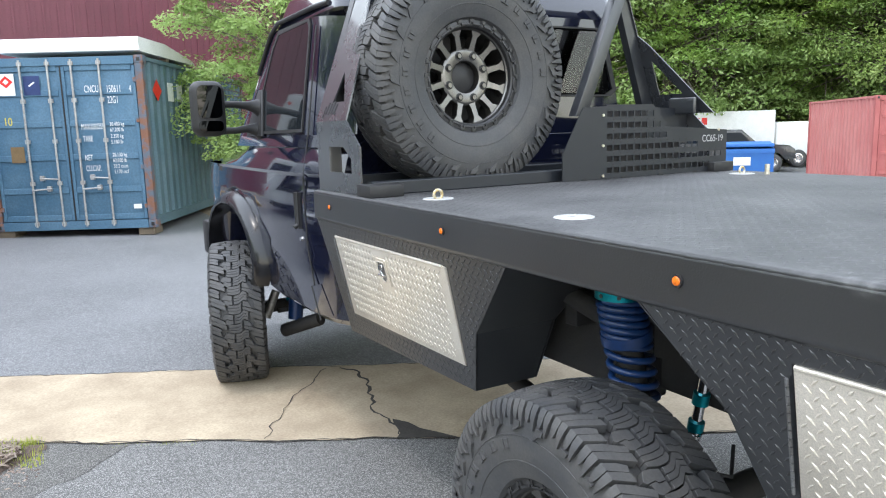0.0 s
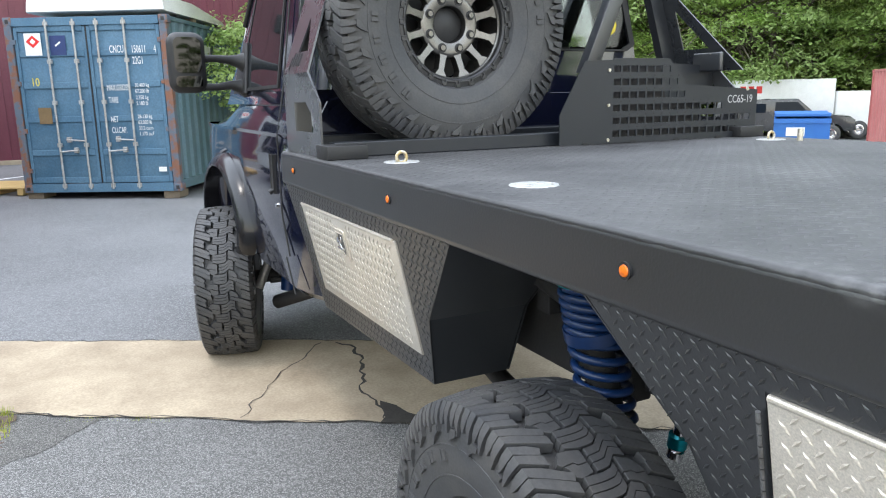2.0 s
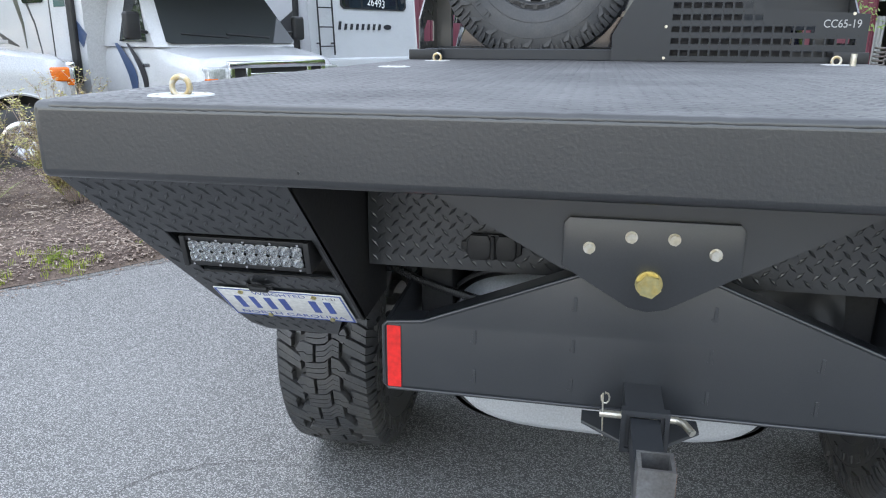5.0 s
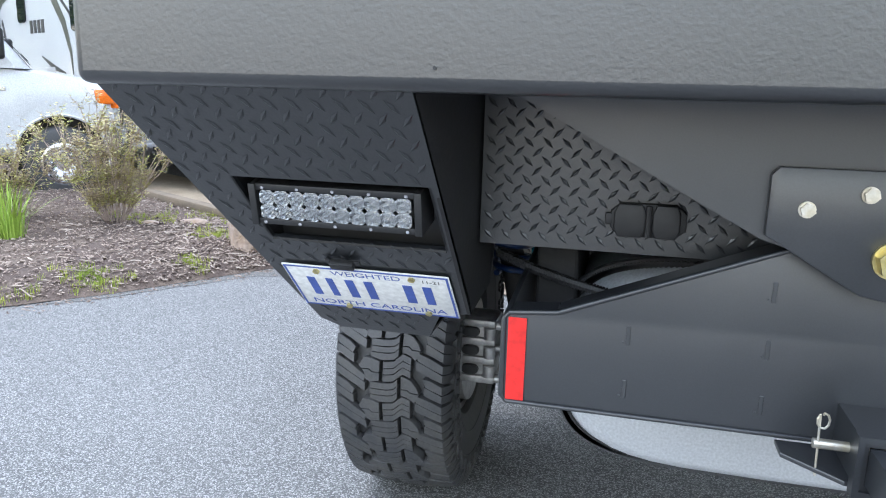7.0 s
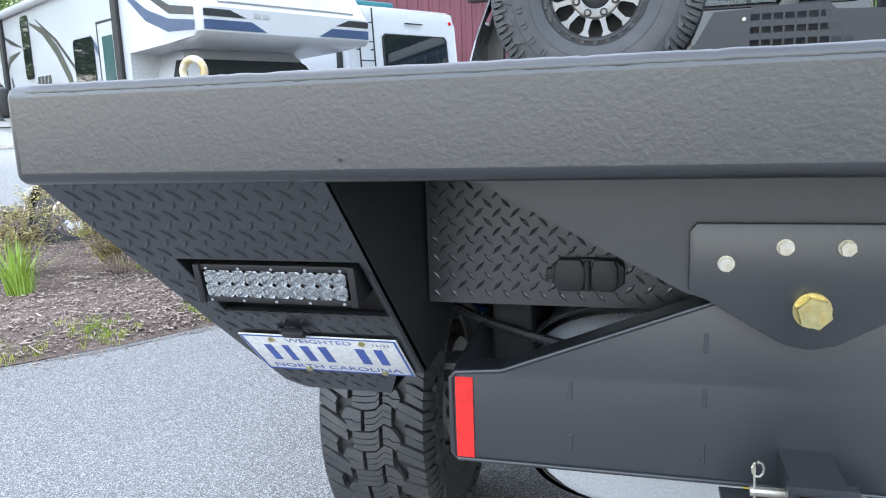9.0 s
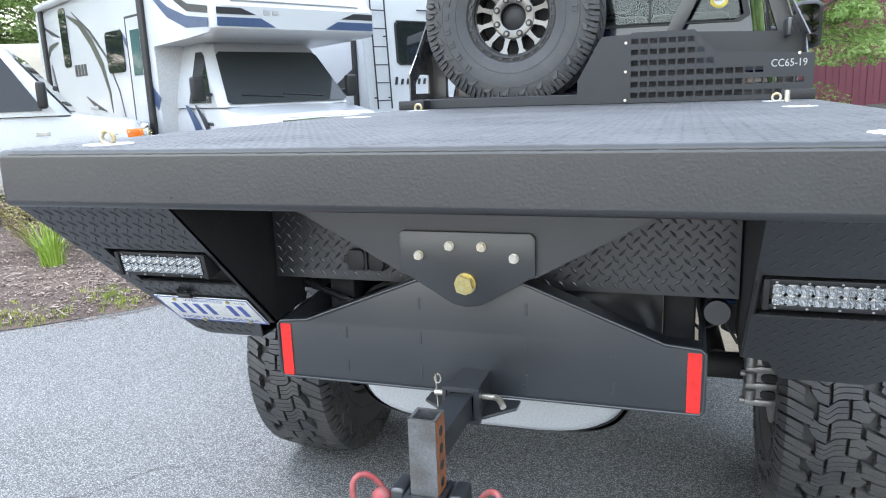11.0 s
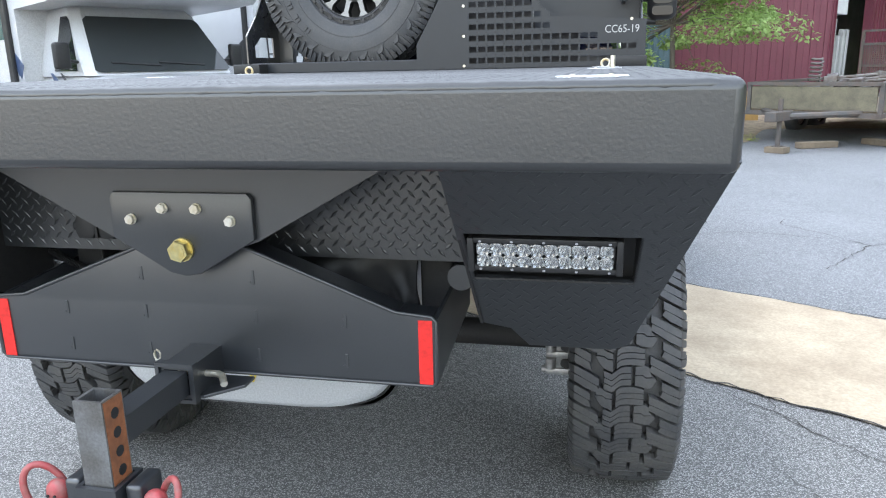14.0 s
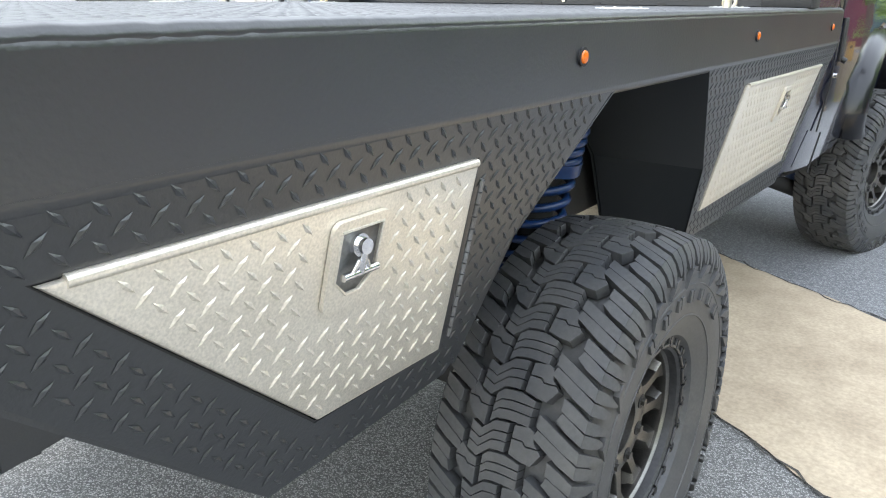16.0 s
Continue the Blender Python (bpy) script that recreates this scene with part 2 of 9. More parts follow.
def asphalt(name, dark, light, stone, patch, patch_scale, rough=0.85):
    """Bitumen with separate stones showing, and broad worn patches."""
    m = mat(name, dark, rough, second=patch, scale=patch_scale, amount=0.8, fine=30, bump=0, spread=0.2)
    n, l = m.node_tree.nodes, m.node_tree.links
    b = n["Principled BSDF"]
    old = b.inputs["Base Color"].links[0].from_socket
    co = n.new("ShaderNodeTexCoord")
    vo = n.new("ShaderNodeTexVoronoi")
    vo.inputs["Scale"].default_value = stone
    l.new(co.outputs["Object"], vo.inputs["Vector"])
    sep = n.new("ShaderNodeSeparateColor")
    l.new(vo.outputs["Color"], sep.inputs[0])
    pick = n.new("ShaderNodeMapRange")
    pick.inputs[1].default_value, pick.inputs[2].default_value = 0.2, 0.85
    l.new(sep.outputs[0], pick.inputs[0])
    core = n.new("ShaderNodeMapRange")
    core.inputs[1].default_value, core.inputs[2].default_value = 0.72, 0.3
    l.new(vo.outputs["Distance"], core.inputs[0])
    mm = n.new("ShaderNodeMath")
    mm.operation = 'MULTIPLY'
    l.new(pick.outputs[0], mm.inputs[0])
    l.new(core.outputs[0], mm.inputs[1])
    mix = n.new("ShaderNodeMix")
    mix.data_type = 'RGBA'
    l.new(mm.outputs[0], mix.inputs[0])
    l.new(old, mix.inputs[6])
    mix.inputs[7].default_value = (*light, 1)
    l.new(mix.outputs[2], b.inputs["Base Color"])
    bp = n.new("ShaderNodeBump")
    bp.inputs["Strength"].default_value = 0.6
    bp.inputs["Distance"].default_value = 0.004
    l.new(mm.outputs[0], bp.inputs["Height"])
    l.new(bp.outputs[0], b.inputs["Normal"])
    return m


ASPHALT = asphalt("worn asphalt", (0.076, 0.0755, 0.073), (0.42, 0.413, 0.397), 200.0, (0.125, 0.124, 0.121), 1.1)
ASPHALT2 = asphalt("sealed asphalt", (0.092, 0.095, 0.1), (0.32, 0.321, 0.324), 130.0, (0.178, 0.181, 0.188), 0.55, 0.7)
CONCRETE = mat("stained concrete", (0.46, 0.378, 0.27), 0.85, second=(0.27, 0.212, 0.148), scale=2.3, amount=0.8, fine=70, bump=0.25, spread=0.2)
CRACK = mat("open crack", (0.05, 0.045, 0.04), 0.95, scale=20, bump=0.3)
MULCH = mat("dark mossy mulch soil", (0.1, 0.072, 0.058), 0.95, second=(0.19, 0.145, 0.11), scale=3.4, amount=0.5, spread=0.08, fine=60, bump=1.0, dist=0.02)
MAROON = mat("maroon metal siding", (0.16, 0.035, 0.055), 0.45, second=(0.13, 0.03, 0.045), scale=0.8, amount=0.6, fine=30, bump=0.03)
BLUE_C = mat("blue container paint", (0.06, 0.14, 0.22), 0.6, second=(0.1, 0.19, 0.27), scale=1.6, amount=0.7, fine=40, bump=0.08)
TEAL_C = mat("faded teal container paint", (0.08, 0.145, 0.175), 0.65, second=(0.125, 0.185, 0.21), scale=1.2, amount=0.8, fine=40, bump=0.08)
RED_C = mat("faded red container paint", (0.35, 0.09, 0.085), 0.65, second=(0.44, 0.14, 0.13), scale=1.2, amount=0.7, fine=40, bump=0.05)
BARK = mat("bark", (0.13, 0.11, 0.09), 0.9, second=(0.2, 0.18, 0.15), scale=14, bump=0.8, dist=0.02)


def leafy(name, base, second, scale, vary):
    """Thin leaves: part of the light passes through them."""
    m = mat(name, base, 0.5, second=second, scale=scale, amount=0.9, bump=0.0, vary=vary, fine=20)
    n, l = m.node_tree.nodes, m.node_tree.links
    b = n["Principled BSDF"]
    tl, mx = n.new("ShaderNodeBsdfTranslucent"), n.new("ShaderNodeMixShader")
    mx.inputs[0].default_value = 0.5
    l.new(b.inputs["Base Color"].links[0].from_socket, tl.inputs[0])
    l.new(b.outputs[0], mx.inputs[1])
    l.new(tl.outputs[0], mx.inputs[2])
    l.new(mx.outputs[0], n["Material Output"].inputs[0])
    return m


LEAF = leafy("fresh green leaves", (0.42, 0.54, 0.17), (0.19, 0.31, 0.07), 0.5, 0.3)
LEAF2 = leafy("light green maple leaves", (0.36, 0.48, 0.17), (0.25, 0.37, 0.11), 2.0, 0.1)
GRASS = leafy("grass blades", (0.46, 0.5, 0.08), (0.22, 0.3, 0.05), 5, 0.0)
TWIG = mat("dry twigs", (0.42, 0.33, 0.28), 0.85, second=(0.2, 0.15, 0.12), scale=20, bump=0.0)
ROCK = mat("pinkish boulder", (0.43, 0.34, 0.285), 0.85, second=(0.27, 0.19, 0.125), scale=4, amount=0.9, fine=40, bump=0.7, dist=0.02)
RVWHITE = mat("white gelcoat", (0.53, 0.54, 0.55), 0.22, second=(0.485, 0.495, 0.505), scale=1.5, bump=0.0, coat=0.3)
RVGREY = mat("grey moulded panel", (0.42, 0.42, 0.42), 0.4, scale=2, bump=0.0)
DECAL_NAVY = mat("navy decal", (0.05, 0.08, 0.16), 0.35, scale=5, bump=0.0)
DECAL_OLIVE = mat("olive grey decal", (0.06, 0.065, 0.05), 0.35, scale=5, bump=0.0)
DECAL_BLACK = mat("charcoal decal", (0.03, 0.03, 0.035), 0.35, scale=5, bump=0.0)
TEXT_WHITE = mat("white stencil paint", (0.75, 0.76, 0.76), 0.6, second=(0.6, 0.62, 0.63), scale=30, bump=0.0)
WOOD = mat("weathered planks", (0.21, 0.165, 0.115), 0.85, second=(0.13, 0.105, 0.08), scale=6, bump=0.3)
PINE = mat("new pine boards", (0.55, 0.38, 0.16), 0.75, second=(0.45, 0.3, 0.12), scale=6, bump=0.15)
PLATE_BLUE = mat("blue plate print", (0.06, 0.11, 0.42), 0.4, scale=30, bump=0.0)
YELLOW = mat("yellow print", (0.75, 0.6, 0.06), 0.5, scale=30, bump=0.0)
BLUE_BIN = mat("blue dumpster paint", (0.02, 0.12, 0.4), 0.5, second=(0.03, 0.15, 0.42), scale=3, bump=0.05)
DARKGREY = mat("dark grey body paint", (0.04, 0.042, 0.045), 0.25, scale=3, bump=0.0, coat=0.5)


# ---- mesh helpers ----
def finish(name, bm, material, parent=None, label="", smooth=None, kind=""):
    """Links a bmesh as one mesh object, under its thing if one is given."""
    bmesh.ops.recalc_face_normals(bm, faces=bm.faces)
    me = bpy.data.meshes.new(name)
    bm.to_mesh(me)
    bm.free()
    me.materials.append(material)
    if smooth is not None:
        me.shade_smooth()
        me.set_sharp_from_angle(angle=radians(smooth))
    ob = new(name, me)
    ob.parent = parent
    if label or kind:
        tagged(ob, label, kind=kind)
    return ob


def part(name, bm, material, parent, label="", smooth=None, kind=""):
    return finish(name, bm, material, parent, label, smooth, kind)


def thing(name, label, category, group="", m=None):
    ob = new(name)
    ob.empty_display_size = 0.2
    if m:
        ob.matrix_basis = m
    return tagged(ob, label, category, group)


def B():
    return bmesh.new()


def box(bm, x0, x1, y0, y1, z0, z1, bevel=0.0, seg=2, m=None):
    r = bmesh.ops.create_cube(bm, size=1.0)
    vs = r["verts"]
    for v in vs:
        v.co = Vector(((x0 + x1) / 2 + v.co.x * (x1 - x0), (y0 + y1) / 2 + v.co.y * (y1 - y0), (z0 + z1) / 2 + v.co.z * (z1 - z0)))
    if bevel:
        es = list({e for v in vs for e in v.link_edges})
        r2 = bmesh.ops.bevel(bm, geom=es, offset=bevel, segments=seg, affect='EDGES', profile=0.5)
        vs = list({v for v in vs if v.is_valid} | set(r2["verts"]))
    if m:
        bmesh.ops.transform(bm, matrix=m, verts=vs)
    return bm


def slab(bm, pts, push, bevel=0.0):
    """A planar outline in space, given thickness by the vector push."""
    push = Vector(push)
    a = [bm.verts.new(p) for p in pts]
    b = [bm.verts.new(Vector(p) + push) for p in pts]
    fs = [bm.faces.new(a), bm.faces.new(list(reversed(b)))]
    for i in range(len(pts)):
        j = (i + 1) % len(pts)
        fs.append(bm.faces.new((a[j], a[i], b[i], b[j])))
    if bevel:
        es = list({e for f in fs[:2] for e in f.edges})
        bmesh.ops.bevel(bm, geom=es, offset=bevel, segments=2, affect='EDGES', profile=0.5)
    return bm


def rod(bm, p, q, r, n=12, r2=None, caps=True):
    p, q = Vector(p), Vector(q)
    r2 = r if r2 is None else r2
    w = (q - p).normalized()
    u = w.orthogonal().normalized()
    v = w.cross(u)
    A, Bv = [], []
    for i in range(n):
        a = 2 * math.pi * i / n
        d = u * math.cos(a) + v * math.sin(a)
        A.append(bm.verts.new(p + d * r))
        Bv.append(bm.verts.new(q + d * r2))
    for i in range(n):
        j = (i + 1) % n
        bm.faces.new((A[i], A[j], Bv[j], Bv[i]))
    if caps:
        bm.faces.new(list(reversed(A)))
        bm.faces.new(Bv)
    return bm


def pipe(bm, pts, r, n=8, closed=False):
    """A round tube along a line of points."""
    pts = [Vector(p) for p in pts]
    rings, k = [], len(pts)
    u = None
    for i, p in enumerate(pts):
        a = pts[(i - 1) % k] if closed or i else p
        b = pts[(i + 1) % k] if closed or i < k - 1 else p
        w = (b - a).normalized()
        u = (u - w * u.dot(w)).normalized() if u else w.orthogonal().normalized()
        v = w.cross(u)
        rings.append([bm.verts.new(p + (u * math.cos(2 * math.pi * j / n) + v * math.sin(2 * math.pi * j / n)) * r) for j in range(n)])
    for i in range(k if closed else k - 1):
        A, Bv = rings[i], rings[(i + 1) % k]
        for j in range(n):
            jj = (j + 1) % n
            bm.faces.new((A[j], A[jj], Bv[jj], Bv[j]))
    if not closed:
        bm.faces.new(list(reversed(rings[0])))
        bm.faces.new(rings[-1])
    return bm


def lathe(bm, prof, n=48, axis='X', closed=False):
    """Turns (along, radius) pairs round an axis through the origin."""
    rings = []
    for i in range(n):
        a = 2 * math.pi * i / n
        c, s = math.cos(a), math.sin(a)
        ring = []
        for h, r in prof:
            ring.append(bm.verts.new((h, r * c, r * s) if axis == 'X' else (r * c, h, r * s) if axis == 'Y' else (r * c, r * s, h)))
        rings.append(ring)
    m = len(prof)
    for i in range(n):
        A, Bv = rings[i], rings[(i + 1) % n]
        for j in range(m if closed else m - 1):
            k = (j + 1) % m
            bm.faces.new((A[j], A[k], Bv[k], Bv[j]))
    return bm


def loft(bm, rings, caps=True):
    R = [[bm.verts.new(p) for p in ring] for ring in rings]
    n = len(R[0])
    for A, Bv in zip(R, R[1:]):
        for j in range(n):
            k = (j + 1) % n
            bm.faces.new((A[j], A[k], Bv[k], Bv[j]))
    if caps:
        bm.faces.new(list(reversed(R[0])))
        bm.faces.new(R[-1])
    return bm


def mirror_half(half):
    """Half an outline in (x, z), bottom middle to top middle, as the whole one."""
    return list(half) + [(-x, z) for x, z in reversed(half) if abs(x) > 1e-6]


def inside(p, poly):
    x, y = p
    hit = False
    for i in range(len(poly)):
        (x0, y0), (x1, y1) = poly[i], poly[i - 1]
        if (y0 > y) != (y1 > y) and x < (x1 - x0) * (y - y0) / (y1 - y0) + x0:
            hit = not hit
    return hit


def lugs(bm, at, poly, holes=(), pitch=0.033, size=0.0125, height=0.0017, loose=0.0):
    """Raised tread bars in a herringbone over the outline poly; at(u, v) gives the place and the normal."""
    us, vs = [p[0] for p in poly], [p[1] for p in poly]
    rnd = random.Random(17)
    row = 0
    v = min(vs) + pitch * 0.4
    while v < max(vs):
        u = min(us) + (pitch * 0.5 if row % 2 else 0) + 0.004
        col = 0
        while u < max(us):
            if inside((u, v), poly) and not any(inside((u, v), h) for h in holes):
                s = 1 if row % 2 else -1
                k_ = 1 - loose * rnd.random() * 0.5
                slant = 0.72 + loose * rnd.uniform(-0.2, 0.2)
                d = (size * 0.72 * k_, size * slant * s * k_)
                e = (-size * 0.21 * s, size * 0.21)
                high = height * (1 - loose * rnd.random() * 0.85)
                def P(a, b):
                    return at(u + d[0] * a + e[0] * b, v + d[1] * a + e[1] * b)
                base = [P(1, 0), P(0, 1), P(-1, 0), P(0, -1)]
                nrm = base[0][1]
                A = [bm.verts.new(p[0]) for p in base]
                t1 = bm.verts.new(P(0.45, 0)[0] + nrm * high)
                t2 = bm.verts.new(P(-0.45, 0)[0] + nrm * high)
                bm.faces.new((A[0], A[1], t1))
                bm.faces.new((A[1], t2, t1))
                bm.faces.new((A[1], A[2], t2))
                bm.faces.new((A[2], A[3], t2))
                bm.faces.new((A[3], t1, t2))
                bm.faces.new((A[3], A[0], t1))
            u += pitch
            col += 1
        v += pitch * 0.5
        row += 1
    return bm


def flat_large(ob, area):
    """Keeps wide flat faces flat beside their rounded edges."""
    for p in ob.data.polygons:
        if p.area > area:
            p.use_smooth = False
    return ob


def words(name, text, size, m, material, parent=None, depth=0.001, align='LEFT', width=1.0):
    cu = bpy.data.curves.new(name, 'FONT')
    cu.body = text
    cu.size = size
    cu.extrude = depth
    cu.align_x = align
    ob0 = bpy.data.objects.new(name + "_curve", cu)
    scene.collection.objects.link(ob0)
    bpy.context.view_layer.update()
    me = bpy.data.meshes.new_from_object(ob0.evaluated_get(bpy.context.evaluated_depsgraph_get()))
    bpy.data.objects.remove(ob0)
    bpy.data.curves.remove(cu)
    me.materials.clear()
    me.materials.append(material)
    ob = new(name, me)
    ob.parent = parent
    ob.matrix_basis = m @ Matrix.Diagonal((width, 1, 1, 1))
    return ob


def rise(y):
    """The lot climbs gently ahead of the truck."""
    return 0.0 if y < 4.5 else 0.022 * (min(y, 24.0) - 4.5)


# ---- the truck with its steel flatbed ----
truck = thing("pickup_truck", "lifted navy pickup with a black steel flatbed on a concrete strip", "truck")
HW, RAIL, DECK = 1.07, 1.285, 1.412


def lean(y, z, s=1, out=0.0):
    """A point of the side panel, which leans in towards its foot."""
    return Vector((s * (1.055 - 0.26 * (RAIL - z) + out), y, z))


def podp(x, z, out=0.0):
    """A point of the sloping rear face of a light pod."""
    return Vector((x, 0.03 + 1.02 * (RAIL - z) - out * 0.7, z - out * 0.7))


bm = box(B(), -HW, HW - 0.012, 0.015, 3.22, RAIL - 0.008, DECK, 0.017, 4)
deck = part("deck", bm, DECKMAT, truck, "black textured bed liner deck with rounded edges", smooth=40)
flat_large(deck, 0.05)


def liner_bead(bm, a, b, r, inset, seed):
    """The sprayed liner's lumpy ridge along an edge from a to b."""
    a, b, n = Vector(a), Vector(b), int((Vector(b) - Vector(a)).length / 0.012)
    rings = []
    for i in range(n + 1):
        c = a.lerp(b, i / n)
        k = r * (1 + 0.07 * noise.noise((i * 0.31, seed, 0)) + 0.09 * noise.noise((i * 0.9, seed, 7))) * min(1.0, 0.55 + 0.15 * min(i, n - i))
        w = (b - a).normalized()
        v = w.cross(Vector((0, 0, 1))).normalized()
        c = c + Vector(inset) + Vector((0, 0, 0.001 * noise.noise((i * 0.4, seed, 3))))
        rings.append([c + (v * math.cos(q) + Vector((0, 0, 1)) * math.sin(q)) * k for q in [2 * math.pi * j / 8 for j in range(8)]])
    loft(bm, rings)


bm = B()
for a, b, inset, seed in (((-HW + 0.014, 0.015, DECK), (HW - 0.026, 0.015, DECK), (0, 0.0115, -0.0105), 1), ((-HW, 0.03, DECK), (-HW, 3.2, DECK), (0.0115, 0, -0.0105), 2), ((HW - 0.012, 0.03, DECK), (HW - 0.012, 3.2, DECK), (-0.0115, 0, -0.0105), 3)):
    liner_bead(bm, a, b, 0.0112, inset, seed)
part("liner_edge", bm, DECKMAT, deck, "lumpy sprayed liner along the deck's edge", smooth=60)
# wheel-arch and pod panels
REAR_SIDE = [(0.03, RAIL + 0.012), (1.19, RAIL + 0.012), (0.97, 1.07), (0.885, 0.875), (0.86, 0.85), (0.497, 0.828)]
REAR_DOOR = [(0.218, 1.231), (0.802, 1.231), (0.822, 0.914), (0.56, 0.914)]
FRONT_SIDE = [(1.685, RAIL + 0.012), (3.22, RAIL + 0.012), (3.22, 0.715), (2.085, 0.755), (1.975, 1.0)]
FRONT_DOOR = [(2.06, 1.222), (3.05, 1.215), (3.1, 0.83), (2.1, 0.845)]
POD = [(0.616, RAIL + 0.01), (1.057, RAIL + 0.01), (0.9362, 0.828), (0.9, 0.805), (0.715, 0.805), (0.68, 0.868), (0.616, 0.885)]
HOLE = [(0.63, 1.147), (0.935, 1.147), (0.93, 1.033), (0.63, 1.033)]


def ring_panel(bm, at, outer, hole, push):
    """A panel with one opening through it, and its thickness."""
    loops = []
    for loop in (outer, hole):
        vs = [bm.verts.new(at(*p)) for p in loop]
        loops += [bm.edges.new((vs[i], vs[(i + 1) % len(vs)])) for i in range(len(vs))]
    made = bmesh.ops.triangle_fill(bm, use_beauty=True, use_dissolve=False, edges=loops)["geom"]
    fs = [f for f in made if isinstance(f, bmesh.types.BMFace)]
    ex = bmesh.ops.extrude_face_region(bm, geom=fs)["geom"]
    bmesh.ops.translate(bm, vec=Vector(push), verts=[v for v in ex if isinstance(v, bmesh.types.BMVert)])
    return bm


def shrink(poly, f):
    cx, cy = sum(p[0] for p in poly) / len(poly), sum(p[1] for p in poly) / len(poly)
    return [(cx + (x - cx) * f, cy + (y - cy) * f) for x, y in poly]


def tread_plate(name, s, outline, hole, label):
    bm = ring_panel(B(), lambda y, z: lean(y, z, s), outline, hole, (-0.006 * s, 0, 0))
    p = part(name, bm, LINER, truck, label)
    nrm = Vector((s, 0, -0.26)).normalized()
    bm = lugs(B(), lambda y, z: (lean(y, z, s, 0.0005), nrm), grow(outline, -0.012), [grow(hole, 0.018)])
    part("tread_pattern", bm, LINER, p, kind="stuff")
    return p


def grow(poly, d):
    cx, cy = sum(p[0] for p in poly) / len(poly), sum(p[1] for p in poly) / len(poly)
    out = []
    for x, y in poly:
        v = Vector((x - cx, y - cy))
        out.append((x + v.x / v.length * d, y + v.y / v.length * d))
    return out


def tool_door(s, outline, latch_at, hinge_front):
    """A flush aluminium tread-plate toolbox door with a rolled edge, a seal, a hinge and a paddle latch."""
    inner = grow(outline, -0.006)
    bm = slab(B(), [lean(y, z, s, -0.006) for y, z in inner], (0.012 * s, 0, 0), 0.005)
    d = part("toolbox_door", bm, ALU, truck, "bright aluminium tread-plate toolbox door", smooth=30)
    bm = ring_panel(B(), lambda y, z: lean(y, z, s, -0.001), grow(outline, 0.014), grow(outline, -0.004), (-0.012 * s, 0, 0))
    part("rubber_seal", bm, BLACK, d)
    nrm = Vector((s, 0, -0.26)).normalized()
    ly, lz = latch_at
    case = [(-0.056, 0.068), (0.056, 0.068), (0.056, -0.07), (-0.056, -0.07)]
    bm = lugs(B(), lambda y, z: (lean(y, z, s, 0.0063), nrm), shrink(outline, 0.9), [[(ly + a * 1.15, lz + b * 1.15) for a, b in case]], size=0.0125, height=0.0019)
    part("tread_pattern", bm, ALU, d, kind="stuff")
    L = lambda a, b, o: lean(ly + a * 0.82, lz + b * 0.82, s, 0.006 + o)
    inner_case = [(-0.041, 0.051), (0.041, 0.051), (0.041, -0.024), (0.014, -0.05), (-0.014, -0.05), (-0.041, -0.024)]
    bezel = [(sx * 0.042 + 0.014 * math.cos(q), (0.054 if sz > 0 else -0.056) + 0.014 * math.sin(q)) for sx, sz, q0 in ((1, 1, 0), (-1, 1, 1), (-1, -1, 2), (1, -1, 3)) for q in [(q0 + k / 4) * math.pi / 2 for k in range(5)]]
    bm = ring_panel(B(), lambda a, b: L(a, b, 0.001), bezel, inner_case, nrm * 0.006)
    lip = inner_case + inner_case[:1]
    pipe(bm, [L(a, b, 0.007) for a, b in lip], 0.0022, 6)
    part("latch_bezel", bm, ALU, d, "pressed aluminium latch bezel", smooth=30)
    part("latch_pocket", slab(B(), [L(a, b, 0.0012) for a, b in inner_case], nrm * 0.0008), STEEL_BARE, d, "dull pocket behind the handle")
    part("box_liner", slab(B(), [lean(y, z, s, -0.02) for y, z in grow(outline, 0.03)], (-0.004 * s, 0, 0)), BLACK, d)
    bm = rod(B(), L(0.0, 0.024, 0.001), L(0.0, 0.024, 0.009), 0.0135, 20)
    rod(bm, L(0.0, 0.024, 0.008), L(0.0, 0.024, 0.018), 0.0095, 18)
    rod(bm, L(-0.034, -0.016, 0.014), L(0.034, -0.016, 0.014), 0.0048, 12)
    rod(bm, L(0.0, 0.02, 0.014), L(0.0, -0.016, 0.014), 0.005, 12)
    for a in (-1, 1):
        rod(bm, L(0.006 * a, 0.004, 0.014), L(0.016 * a, -0.014, 0.014), 0.0035, 10)
    part("latch_handle", bm, CHROME, d, "chromed T-handle and lock barrel", smooth=40)
    # hem rolled over along the top edge
    top = sorted(inner, key=lambda p: -p[1])[:2]
    top.sort()
    bm = pipe(B(), [lean(top[0][0] + 0.022, top[0][1] - 0.002, s, 0.003), lean(top[1][0] - 0.004, top[1][1] - 0.002, s, 0.003)], 0.006, 12)
    part("rolled_hem", bm, ALU, d, "rolled bright top edge", smooth=60)
    # piano hinge along the edge nearest the wheel arch
    a, b = hinge_front
    bm = B()
    for k in range(14):
        p0 = Vector(a).lerp(Vector(b), (k + 0.06) / 14)
        p1 = Vector(a).lerp(Vector(b), (k + 0.94) / 14)
        rod(bm, lean(p0.x, p0.y, s, 0.008), lean(p1.x, p1.y, s, 0.008), 0.0038, 8)
    part("piano_hinge", bm, STEEL_BARE, d, smooth=40, kind="stuff")
    return d


